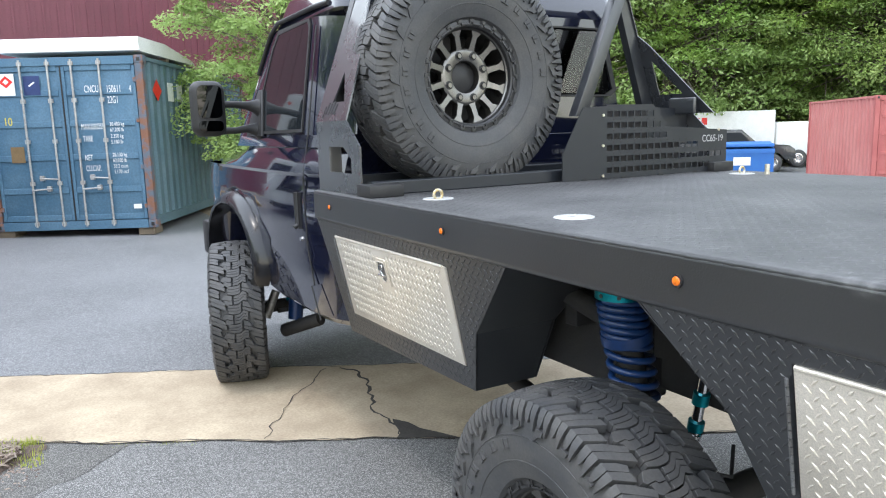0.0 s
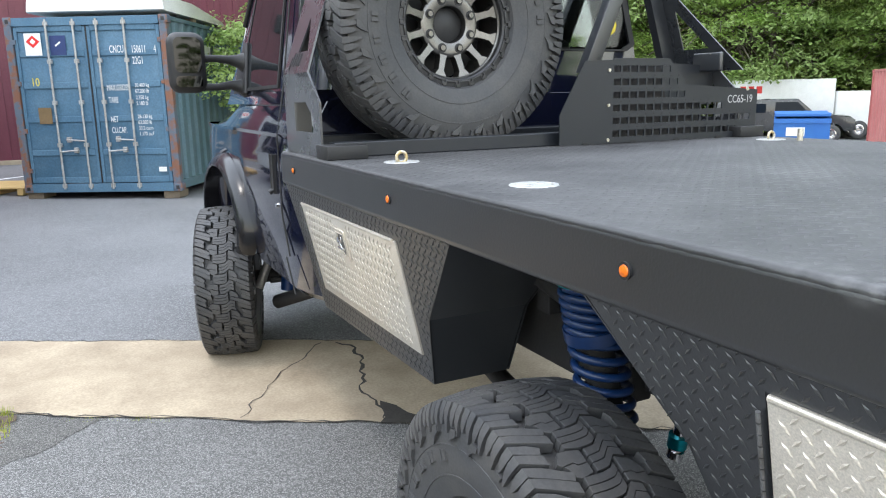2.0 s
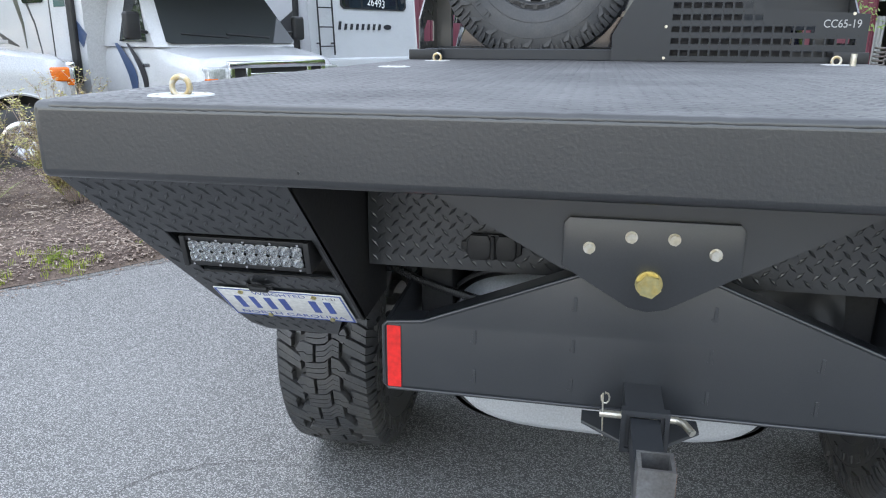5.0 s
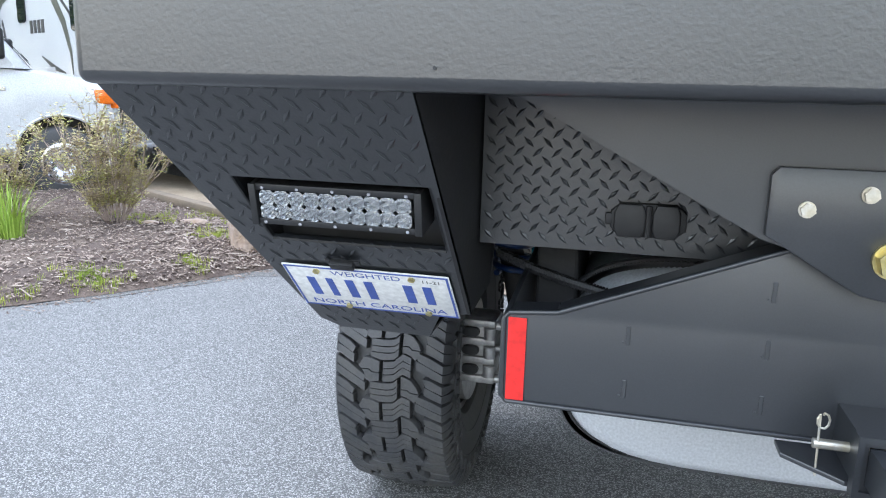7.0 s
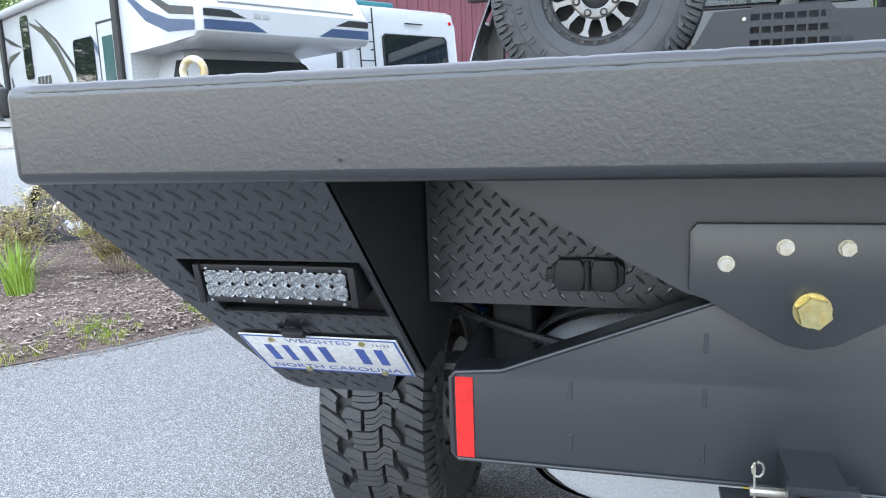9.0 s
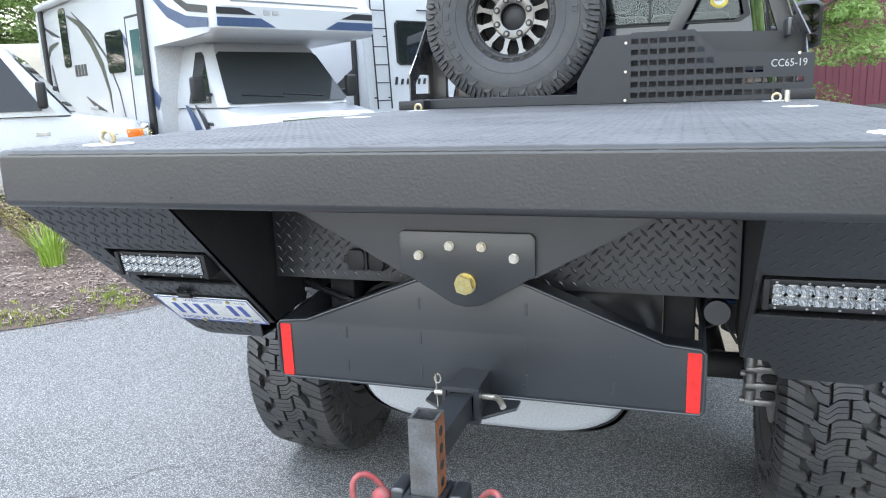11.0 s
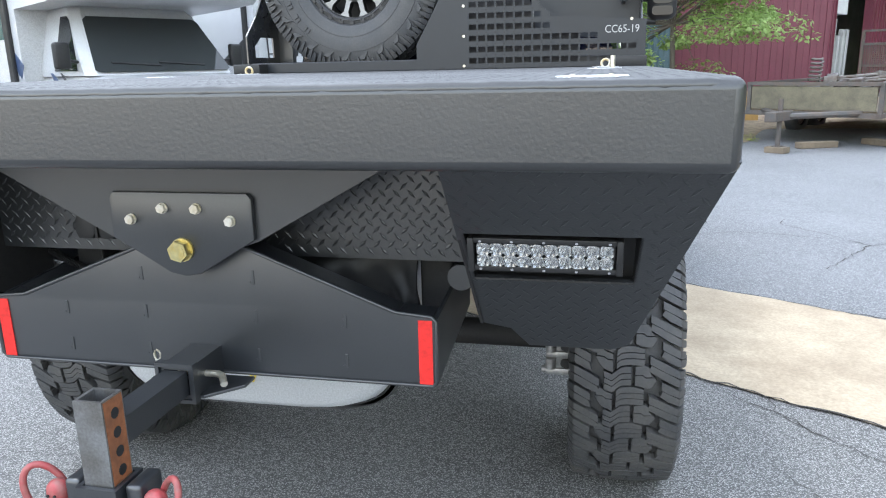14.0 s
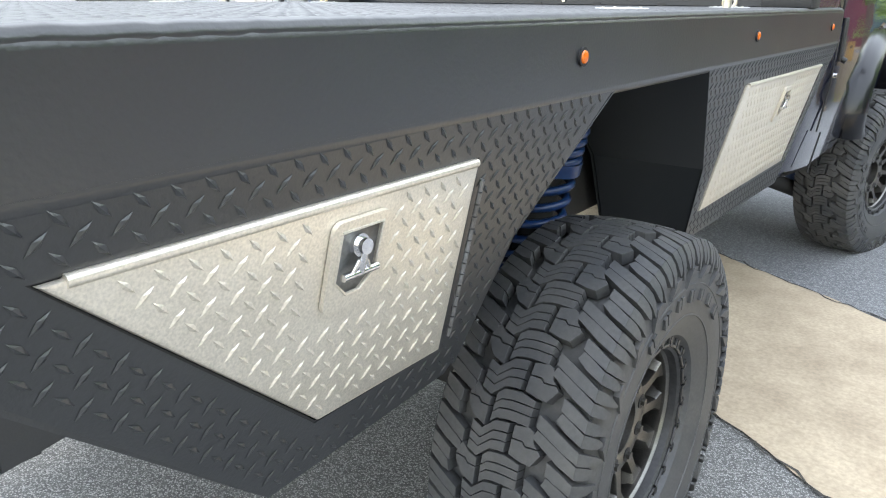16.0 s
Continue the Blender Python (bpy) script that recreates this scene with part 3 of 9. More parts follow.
for s in (-1, 1):
    tread_plate("rear_side_panel", s, REAR_SIDE, REAR_DOOR, "black lined tread-plate panel behind the wheel")
    tread_plate("front_side_panel", s, FRONT_SIDE, FRONT_DOOR, "black lined tread-plate panel ahead of the wheel")
    tool_door(s, REAR_DOOR, (0.572, 1.149), ((0.811, 1.2), (0.828, 0.94)))
    tool_door(s, FRONT_DOOR, (2.593, 1.118), ((3.055, 1.2), (3.1, 0.85)))
    # arch linings: plates that run inwards from the edges of the opening
    plates = []
    for run in ([(1.69, RAIL), (1.975, 1.0), (2.085, 0.755)], [(1.19, RAIL), (0.97, 1.07), (0.885, 0.86)]):
        for a, b in zip(run, run[1:]):
            plates.append(([lean(*a, s), lean(*b, s), (s * 0.66, b[0], b[1]), (s * 0.66, a[0], a[1])], (0, 0.006 if run[0][0] > 1.5 else -0.006, 0)))
    plates.append(([lean(2.085, 0.755, s), lean(3.22, 0.715, s), (s * 0.66, 3.22, 0.72), (s * 0.66, 2.085, 0.758)], (0, 0, 0.006)))
    plates.append(([(s * 0.655, 1.69, RAIL), (s * 0.655, 1.975, 1.0), (s * 0.655, 2.085, 0.755), (s * 0.655, 3.2, 0.72), (s * 0.655, 3.2, RAIL)], (-0.006 * s, 0, 0)))
    for pts, push in plates:
        part("arch_lining", slab(B(), pts, push), STEEL_BLACK, truck, "plain black plate lining the wheel arch")
    # light pod: sloping rear face with a recess, inner cheek, shelf
    out = [(s * x, z) for x, z in POD]
    hol = [(s * x, z) for x, z in HOLE]
    bm = ring_panel(B(), lambda x, z: podp(x, z), out, hol, (0, 0.005, 0.005))
    pod = part("light_pod", bm, LINER, truck, "black lined rear light pod")
    nrm = Vector((0, -0.7, -0.7)).normalized()
    plate_zone = [(-0.945, 0.985), (-0.625, 0.985), (-0.625, 0.872), (-0.945, 0.872)]
    bm = lugs(B(), lambda x, z: (podp(x, z, 0.0005), nrm), grow(out, -0.014), [grow(hol, 0.012)] + ([plate_zone] if s < 0 else []), height=0.0017 if s < 0 else 0.0008)
    part("tread_pattern", bm, LINER, pod, kind="stuff")
    bm = B()
    a, b, c, d = [podp(x, z) for x, z in hol]
    deep = Vector((0, 0.13, 0.02))
    slab(bm, [a, b, b + deep, a + deep], (0, 0, 0.004))
    slab(bm, [a, d, d + Vector((0, 0.04, 0)), a + deep], (-0.004 * s, 0, 0))
    slab(bm, [b, c, c + Vector((0, 0.04, 0)), b + deep], (0.004 * s, 0, 0))
    slab(bm, [a + deep, b + deep, c + Vector((0, 0.04, 0)), d + Vector((0, 0.04, 0))], (0, 0.004, 0))
    slab(bm, [c, d, d + Vector((0, 0.04, 0)), c + Vector((0, 0.04, 0))], (0, 0, -0.004))
    part("light_recess", bm, BLACK, pod)
    bm = slab(B(), [(s * 0.616, 0.035, RAIL), (s * 0.616, 0.43, 0.885), (s * 0.616, 0.62, 0.9), (s * 0.616, 0.62, RAIL)], (0.006 * s, 0, 0))
    slab(bm, [podp(s * 0.895, 0.805), podp(s * 0.715, 0.805), (s * 0.715, 0.75, 0.81), (s * 0.895, 0.75, 0.81)], (0, 0, 0.005))
    part("pod_cheek", bm, DARK_UNDER, pod)
    # LED bar
    cx = -0.781 if s < 0 else 0.77
    bm = box(B(), cx - 0.135, cx + 0.135, 0.223, 0.24, 1.058, 1.137, 0.004)
    box(bm, cx - 0.128, cx + 0.128, 0.238, 0.27, 1.064, 1.134, 0.004)
    bar = part("light_bar", bm, BLACK, truck, "ten-inch double-row LED light bar with clear reflectors", smooth=40)
    bm = B()
    for zc in (1.1325, 1.0625):
        box(bm, cx - 0.134, cx + 0.134, 0.194, 0.222, zc - 0.0065, zc + 0.0065, 0.002)
    for xs in (-1, 1):
        box(bm, cx + xs * 0.136 - 0.006, cx + xs * 0.136 + 0.006, 0.19, 0.26, 1.055, 1.14, 0.002)
    part("bezel", bm, BLACK, bar, smooth=40)
    for xs in range(5):
        for zc in (1.1325, 1.0625):
            p = Vector((cx - 0.118 + xs * 0.059, 0.194, zc))
            part("bezel_screw", rod(B(), p, p + Vector((0, -0.003, 0)), 0.003, 8), CHROME, bar)
    for i in range(10):
        for j in range(2):
            bm = B()
            c0 = Vector((cx - 0.1125 + i * 0.025, 0.196, 1.0835 + j * 0.029))
            prev = None
            for r, dd, star in ((1.0, -0.003, 1.0), (0.9, 0.005, 0.9), (0.62, 0.014, 0.8), (0.25, 0.019, 1.0)):
                ring = []
                for k in range(16):
                    q = 2 * math.pi * (k + 0.5) / 16
                    e = r * (star if k % 2 else 1.0)
                    sq = min(1.0 / max(abs(math.cos(q)), abs(math.sin(q))), 1.3) if r > 0.8 else 1.0
                    ring.append(bm.verts.new(c0 + Vector((0.0124 * e * sq * math.cos(q), dd, 0.0143 * e * sq * math.sin(q)))))
                if prev:
                    for k in range(16):
                        bm.faces.new((prev[k], prev[(k + 1) % 16], ring[(k + 1) % 16], ring[k]))
                prev = ring
            bm.faces.new(prev)
            part("reflector", bm, MIRROR_SOFT, bar)
    bm = box(B(), cx - 0.128, cx + 0.128, 0.2185, 0.2205, 1.067, 1.128)
    part("backing", bm, STEEL_BARE, bar)
    tip = Matrix.Translation((cx, 0.2, 1.105)) @ Matrix.Rotation(radians(12), 4, 'X') @ Matrix.Diagonal((0.965, 1, 0.79, 1)) @ Matrix.Translation((-cx, -0.2, -1.098))
    for ob in [bar] + list(bar.children_recursive):
        ob.data.transform(tip)

rnd = random.Random(23)
bm = B()
for j in range(150):
    for i in range(46):
        x, y = -1.04 + i * 0.0455 + (0.0228 if j % 2 else 0) + rnd.uniform(-0.002, 0.002), 0.04 + j * 0.0205 + rnd.uniform(-0.0012, 0.0012)
        if x > 1.03 or y > 3.1 or rnd.random() < 0.02:
            continue
        a = radians(24 * (1 if j % 2 else -1) + rnd.uniform(-4, 4))
        L, W, hgt = 0.0195 * rnd.uniform(0.85, 1.05), 0.0062 * rnd.uniform(0.85, 1.15), 0.0019 * rnd.uniform(0.6, 1.05)
        u, w, c = Vector((math.cos(a), math.sin(a), 0)) * L, Vector((-math.sin(a), math.cos(a), 0)) * W, Vector((x, y, DECK - 0.0002))
        A = [bm.verts.new(c + p) for p in (u, w, -u, -w)]
        t1, t2 = bm.verts.new(c + u * 0.55 + Vector((0, 0, hgt))), bm.verts.new(c - u * 0.55 + Vector((0, 0, hgt)))
        for f in ((A[0], A[1], t1), (A[1], t2, t1), (A[1], A[2], t2), (A[2], A[3], t2), (A[3], t1, t2), (A[3], A[0], t1)):
            bm.faces.new(f)
part("tread_pattern", bm, DECKMAT, deck, "faint tread bars under the liner", smooth=60, kind="stuff")

# number plate on the driver's side pod: plain bars in place of the characters
up = (podp(0, 0.98) - podp(0, 0.88)).normalized()
PM = Matrix.Translation(podp(-0.789, 0.929, 0.004)) @ Matrix((Vector((1, 0, 0)), up, Vector((0, -0.7, -0.7)).normalized())).transposed().to_4x4()
bm = box(B(), -0.1525, 0.1525, -0.073, 0.073, 0.0, 0.003, 0.0014, m=PM)
plate = part("number_plate", bm, WHITE, truck, "white number plate with blue border and plain blue bars", smooth=40)
bm = B()
for a in ((-0.15, 0.15, 0.067, 0.071), (-0.15, 0.15, -0.071, -0.067), (-0.15, -0.146, -0.067, 0.067), (0.146, 0.15, -0.067, 0.067)):
    box(bm, *a, 0.003, 0.0036, m=PM)
for k, w in enumerate((0.028, 0.024, 0.03, 0.03, 0, 0.032, 0.03)):
    if w:
        box(bm, -0.117 + k * 0.036, -0.117 + k * 0.036 + w * 0.55, -0.028, 0.034, 0.003, 0.0036, m=PM)
part("blue_print", bm, PLATE_BLUE, plate)
words("state_name", "NORTH CAROLINA", 0.022, PM @ pose(0, -0.06, 0.003), PLATE_BLUE, plate, 0.0003, 'CENTER', 1.35)
words("plate_class", "WEIGHTED", 0.021, PM @ pose(0, 0.047, 0.003), PLATE_BLUE, plate, 0.0003, 'CENTER', 1.2)
for x, z in ((-0.09, 0.058), (0.085, 0.058), (-0.06, -0.062), (0.095, -0.062)):
    part("plate_bolt", rod(B(), PM @ Vector((x, z, 0.003)), PM @ Vector((x, z, 0.007)), 0.0065, 6), ZINC, plate)
words("plate_sticker", "11-21", 0.014, PM @ pose(0.1, 0.047, 0.003), BLACK, plate, 0.0003, 'LEFT', 1.1)
bm = box(B(), -0.052, -0.008, 0.084, 0.102, 0.0, 0.014, 0.004, m=PM)
box(bm, -0.062, 0.002, 0.088, 0.1, 0.0, 0.005, 0.002, m=PM)
part("plate_lamp", bm, BLACK, truck, "small black plate lamp", smooth=40)

# recessed tread-plate panel between the pods, and the trailer socket on it
bm = box(B(), -0.61, 0.61, 0.46, 0.466, 1.015, RAIL)
panel = part("recess_panel", bm, LINER, truck, "black tread-plate panel under the deck")
bm = lugs(B(), lambda x, z: (Vector((x, 0.4597, z)), Vector((0, -1, 0))), [(-0.6, 1.02), (0.6, 1.02), (0.6, 1.28), (-0.6, 1.28)], pitch=0.033, size=0.0135, height=0.0015)
part("tread_pattern", bm, LINER, panel, kind="stuff")
bm = B()
oct8 = [(-0.062, 0.018), (-0.045, 0.036), (0.045, 0.036), (0.062, 0.018), (0.062, -0.018), (0.045, -0.036), (-0.045, -0.036), (-0.062, -0.018)]
slab(bm, [(-0.321 + x, 0.459, 1.076 + z * 0.8) for x, z in oct8], (0, -0.014, 0), 0.004)
slab(bm, [(-0.351 + x * 0.42, 0.446, 1.076 + z * 0.78) for x, z in oct8], (0, -0.012, 0), 0.004)
slab(bm, [(-0.292 + x * 0.36, 0.446, 1.076 + z * 0.78) for x, z in oct8], (0, -0.012, 0), 0.004)
rod(bm, (-0.321, 0.437, 1.05), (-0.321, 0.437, 1.102), 0.005, 8)
box(bm, -0.392, -0.378, 0.445, 0.459, 1.066, 1.086, 0.003)
part("trailer_socket", bm, BLACK, truck, "black lidded trailer socket", smooth=40)

# V-shaped hanger plate, pivot plate with bolts, and the swinging hitch beam
bm = slab(B(), [(-0.545, 0.305, RAIL), (0.525, 0.305, RAIL), (0.168, 0.305, 1.086), (0.0, 0.305, 1.03), (-0.169, 0.305, 1.084)], (0, 0.012, 0))
part("hanger_plate", bm, STEEL_BLACK, truck, "black V-shaped hanger plate")
bm = slab(B(), [(-0.165, 0.291, 1.178), (-0.155, 0.291, 1.19), (0.155, 0.291, 1.19), (0.165, 0.291, 1.178), (0.165, 0.291, 1.092), (0.035, 0.291, 1.015), (0.0, 0.291, 1.008), (-0.035, 0.291, 1.015), (-0.165, 0.291, 1.092)], (0, 0.013, 0), 0.002)
part("pivot_plate", bm, STEEL_BLACK, truck, "black bolted pivot plate", smooth=30)


def hex_bolt(x, z, r, y, depth, material, name):
    bm = rod(B(), (x, y, z), (x, y - depth * 0.25, z), r * 1.12, 20)
    rod(bm, (x, y - depth * 0.25, z), (x, y - depth, z), r, 6)
    rod(bm, (x, y - depth, z), (x, y - depth * 1.04, z), r * 0.7, 12)
    return part(name, bm, material, truck)


for x, z in ((-0.115, 1.132), (-0.038, 1.157), (0.04, 1.157), (0.116, 1.132)):
    hex_bolt(x, z, 0.0105, 0.291, 0.012, ZINC_PALE, "plate_bolt")
hex_bolt(0.0, 1.068, 0.023, 0.291, 0.026, ZINC, "pivot_bolt")
BEAM = [(-0.534, 0.773), (0.534, 0.773), (0.543, 0.783), (0.543, 0.92), (0.534, 0.93), (0.455, 0.937), (0.105, 1.075), (-0.105, 1.075), (-0.455, 0.937), (-0.534, 0.93), (-0.543, 0.92), (-0.543, 0.783)]
bm = slab(B(), [(x, 0.328, z) for x, z in BEAM], (0, 0.01, 0), 0.0015)
beam = part("hitch_beam", bm, STEEL_BLACK, truck, "black folded steel hitch beam", smooth=25)
part("beam_edge", pipe(B(), [(x * 0.992, 0.328, 0.925 + (z - 0.925) * 0.985) for x, z in BEAM], 0.0045, 8, True), STEEL_BLACK, beam, smooth=60)
for s in (-1, 1):
    part("beam_end", slab(B(), [(s * 0.541, 0.3385, 0.778), (s * 0.541, 0.3385, 0.925), (s * 0.541, 0.72, 0.96), (s * 0.541, 0.72, 0.83)], (-0.01 * s, 0, 0), 0.002), STEEL_BLACK, beam)
    part("beam_flange", slab(B(), [(s * 0.53, 0.3385, 0.928), (s * 0.455, 0.3385, 0.934), (s * 0.455, 0.40, 0.934), (s * 0.53, 0.40, 0.928)], (0, 0, -0.008)), STEEL_BLACK, beam)
    part("beam_flange", slab(B(), [(s * 0.453, 0.3385, 0.934), (s * 0.11, 0.3385, 1.07), (s * 0.11, 0.40, 1.07), (s * 0.453, 0.40, 0.934)], (0, 0, -0.008)), STEEL_BLACK, beam)
part("beam_flange", slab(B(), [(-0.53, 0.3385, 0.776), (0.53, 0.3385, 0.776), (0.53, 0.40, 0.776), (-0.53, 0.40, 0.776)], (0, 0, 0.008)), STEEL_BLACK, beam)
for x in (-0.34, -0.135, 0.135, 0.34):
    for z in (0.82, 0.91, 1.0):
        if z < 1.0 or abs(x) < 0.2:
            bm = box(B(), x - 0.0035, x + 0.0035, 0.3265, 0.329, z - 0.016, z + 0.016, 0.001)
            box(bm, x - 0.009, x - 0.005, 0.3268, 0.329, z - 0.013, z - 0.009, 0.001)
            part("weld_tab", bm, STEEL_BLACK, beam)
for s in (-1, 1):
    bm = box(B(), s * 0.516 - 0.015, s * 0.516 + 0.015, 0.3262, 0.328, 0.777, 0.922)
    part("reflective_strip", bm, RED, truck, "red reflective tape strip")

# receiver tube, drawbar and drop shank
def square_tube(bm, p, q, u, v, half, wall):
    """A hollow square tube from p to q with its open ends showing the wall."""
    p, q, u, v = Vector(p), Vector(q), Vector(u), Vector(v)
    loops = [[bm.verts.new(c + u * (a * h) + v * (b_ * h)) for a, b_ in ((1, 1), (-1, 1), (-1, -1), (1, -1))] for c, h in ((p, half - wall), (p, half), (q, half), (q, half - wall))]
    for A_, B_ in zip(loops, loops[1:] + loops[:1]):
        for k in range(4):
            bm.faces.new((A_[k], A_[(k + 1) % 4], B_[(k + 1) % 4], B_[k]))
    return bm


bm = square_tube(B(), (0.008, 0.2, 0.803), (0.008, 0.33, 0.803), (1, 0, 0), (0, 0, 1), 0.036, 0.008)
receiver = part("receiver_tube", bm, STEEL_BLACK, truck, "black receiver tube with a welded collar and chain plate")
part("collar", square_tube(B(), (0.008, 0.193, 0.803), (0.008, 0.212, 0.803), (1, 0, 0), (0, 0, 1), 0.044, 0.0085), STEEL_BLACK, receiver)
bm = slab(B(), [(-0.036, 0.225, 0.757), (-0.11, 0.28, 0.762), (-0.11, 0.325, 0.762), (0.12, 0.325, 0.762), (0.12, 0.28, 0.762), (0.052, 0.225, 0.757)], (0, 0, 0.008), 0.002)
part("chain_plate", bm, STEEL_BLACK, receiver)
bm = square_tube(B(), (0.007, -0.01, 0.803), (0.007, 0.2, 0.803), (1, 0, 0), (0, 0, 1), 0.0265, 0.006)
shank = part("drop_shank", bm, STEEL_BLACK, truck, "black drop shank with a bare steel upright tube")
part("shank_upright", square_tube(B(), (0.007, -0.036, 0.64), (0.007, -0.036, 0.885), (1, 0, 0), (0, 1, 0), 0.0285, 0.006), STEEL_BARE, shank)
bm = box(B(), 0.0356, 0.0365, -0.061, -0.011, 0.722, 0.882)
part("rusty_face", bm, RUST, shank, "rusty face of the shank")
for k in range(4):
    part("pin_hole", rod(B(), (0.036, -0.035, 0.742 + 0.037 * k), (0.0372, -0.035, 0.742 + 0.037 * k), 0.0105, 14), BLACK, shank)
bm = square_tube(B(), (0.007, -0.036, 0.60), (0.007, -0.036, 0.722), (1, 0, 0), (0, 1, 0), 0.041, 0.009)
hitch_head = part("hitch_head", bm, STEEL_BLACK, truck, "dark steel hitch bracket with faded red shackles", smooth=40)
part("bracket_bolt", rod(B(), (-0.012, -0.078, 0.665), (-0.012, -0.086, 0.665), 0.011, 6), ZINC_PALE, hitch_head)
part("bracket_bolt", rod(B(), (0.032, -0.078, 0.658), (0.032, -0.085, 0.658), 0.007, 8), ZINC_PALE, hitch_head)
RED_OLD = mat("faded red shackle paint", (0.34, 0.05, 0.055), 0.45, second=(0.24, 0.1, 0.09), scale=40, amount=0.8, bump=0.1)
for s in (-1, 1):
    part("shackle_block", box(B(), 0.007 + s * 0.062 - 0.016, 0.007 + s * 0.062 + 0.016, -0.06, 0.01, 0.635, 0.725, 0.008, 3), STEEL_BLACK, hitch_head, "greasy black clevis block", smooth=40)
    bm = B()
    bmesh.ops.create_uvsphere(bm, u_segments=18, v_segments=12, radius=1.0, matrix=pose(0.007 + s * 0.1, -0.05, 0.695, 0, 20 * s, 0) @ Matrix.Diagonal((0.022, 0.019, 0.022, 1)))
    ear = part("shackle_ear", bm, RED_OLD, hitch_head, "faded red shackle ear", smooth=60)
    for k in range(2):
        part("pin_socket", rod(B(), (0.007 + s * 0.1 - 0.008 + 0.014 * k, -0.0675, 0.692), (0.007 + s * 0.1 - 0.008 + 0.014 * k, -0.0698, 0.692), 0.003, 8), BLACK, ear)
    loop = [(0.007 + s * (0.125 + 0.027 * math.cos(q) + 0.018 * math.sin(q)), -0.05 - 0.02 * math.cos(q), 0.69 + 0.052 * math.sin(q)) for q in [k * math.pi / 12 for k in range(24)]]
    part("shackle_bow", pipe(B(), loop, 0.0065, 10, True), RED_OLD, hitch_head, "faded red shackle bow", smooth=60)
bm = rod(B(), (-0.075, 0.255, 0.803), (0.075, 0.255, 0.803), 0.0075, 12)
pipe(bm, [(0.072, 0.255, 0.803), (0.085, 0.25, 0.801), (0.1, 0.228, 0.793)], 0.0078, 10)
pin = part("hitch_pin", bm, ZINC_PALE, truck, "zinc hitch pin with a spring clip", smooth=40)
bm = pipe(B(), [(-0.066, 0.253, 0.80 + 0.05 * math.cos(a)) for a in (0.0, 0.3)] + [(-0.066 + 0.008 * math.sin(a), 0.25, 0.84 + 0.012 * math.cos(a)) for a in [k * 0.7 for k in range(9)]] + [(-0.069, 0.251, 0.80), (-0.067, 0.252, 0.755)], 0.0018, 6)
part("spring_clip", bm, ZINC_PALE, pin)

# pale tank hung behind the beam, with a dark rubber edge
bm = B()
rings = []
for y, k in ((0.60, 0.86), (0.615, 0.95), (0.65, 1.0), (1.08, 1.0), (1.13, 0.95), (1.15, 0.85)):
    ring = []
    for i in range(40):
        a = 2 * math.pi * i / 40
        c, s_ = math.cos(a), math.sin(a)
        ring.append((-0.05 + 0.405 * k * math.copysign(abs(c) ** 0.48, c), y, 0.75 + 0.21 * k * math.copysign(abs(s_) ** 0.6, s_)))
    rings.append(ring)
loft(bm, rings)
tank = part("fuel_tank", bm, TANK, truck, "pale grey moulded tank under the bed", smooth=50)
bm = B()
edge = []
for i in range(60):
    a = 2 * math.pi * i / 60
    c, s_ = math.cos(a), math.sin(a)
    edge.append((-0.05 + 0.417 * math.copysign(abs(c) ** 0.48, c), 0.665, 0.75 + 0.215 * math.copysign(abs(s_) ** 0.6, s_)))
pipe(bm, edge, 0.014, 8, True)
for (xa, ya, za), (xb, yb, zb) in zip(edge, edge[1:] + edge[:1]):
    for f in (0.15, 0.4, 0.65, 0.9):
        c = Vector((xa, ya, za)).lerp(Vector((xb, yb, zb)), f)
        rod(bm, c + Vector((0, -0.018, 0)), c + Vector((0, 0.018, 0)), 0.0075, 5)
part("tank_strap", bm, RUBBER, tank, "ribbed black rubber strap")
bm = slab(B(), [(-0.04, 0.598, 0.643), (-0.034, 0.598, 0.643), (-0.029, 0.598, 0.622), (-0.033, 0.598, 0.622)], (0, -0.002, 0))
slab(bm, [(-0.026, 0.598, 0.643), (-0.021, 0.598, 0.643), (-0.029, 0.598, 0.622), (-0.033, 0.598, 0.622)], (0, -0.002, 0))
part("chalk_tick", bm, YELLOW, tank, "small yellow paint tick")
part("rail_hole", rod(B(), (-0.583, 0.016, 1.305), (-0.583, 0.0135, 1.305), 0.0024, 12), BLACK, deck)

# marker lights, deck rings and discs
for s in (-1, 1):
    for y, col in ((3.01, AMBER), (2.03, AMBER), (1.05, AMBER), (0.118, REDLENS)):
        r = 0.0085 if col == REDLENS else 0.0108
        side = HW if s < 0 else HW - 0.012
        bm = rod(B(), (s * side, y, 1.348), (s * (side + 0.004), y, 1.348), r * 1.35, 20)
        lamp = part("marker_light", bm, BLACK, truck, "small round side marker light", smooth=40)
        bm = rod(B(), (s * (side + 0.003), y, 1.348), (s * (side + 0.0065), y, 1.348), r, 20, r * 0.85)
        rod(bm, (s * (side + 0.0065), y, 1.348), (s * (side + 0.0085), y, 1.348), r * 0.85, 20, r * 0.4)
        part("lens", bm, col, lamp, "red lens" if col == REDLENS else "amber lens", smooth=40)


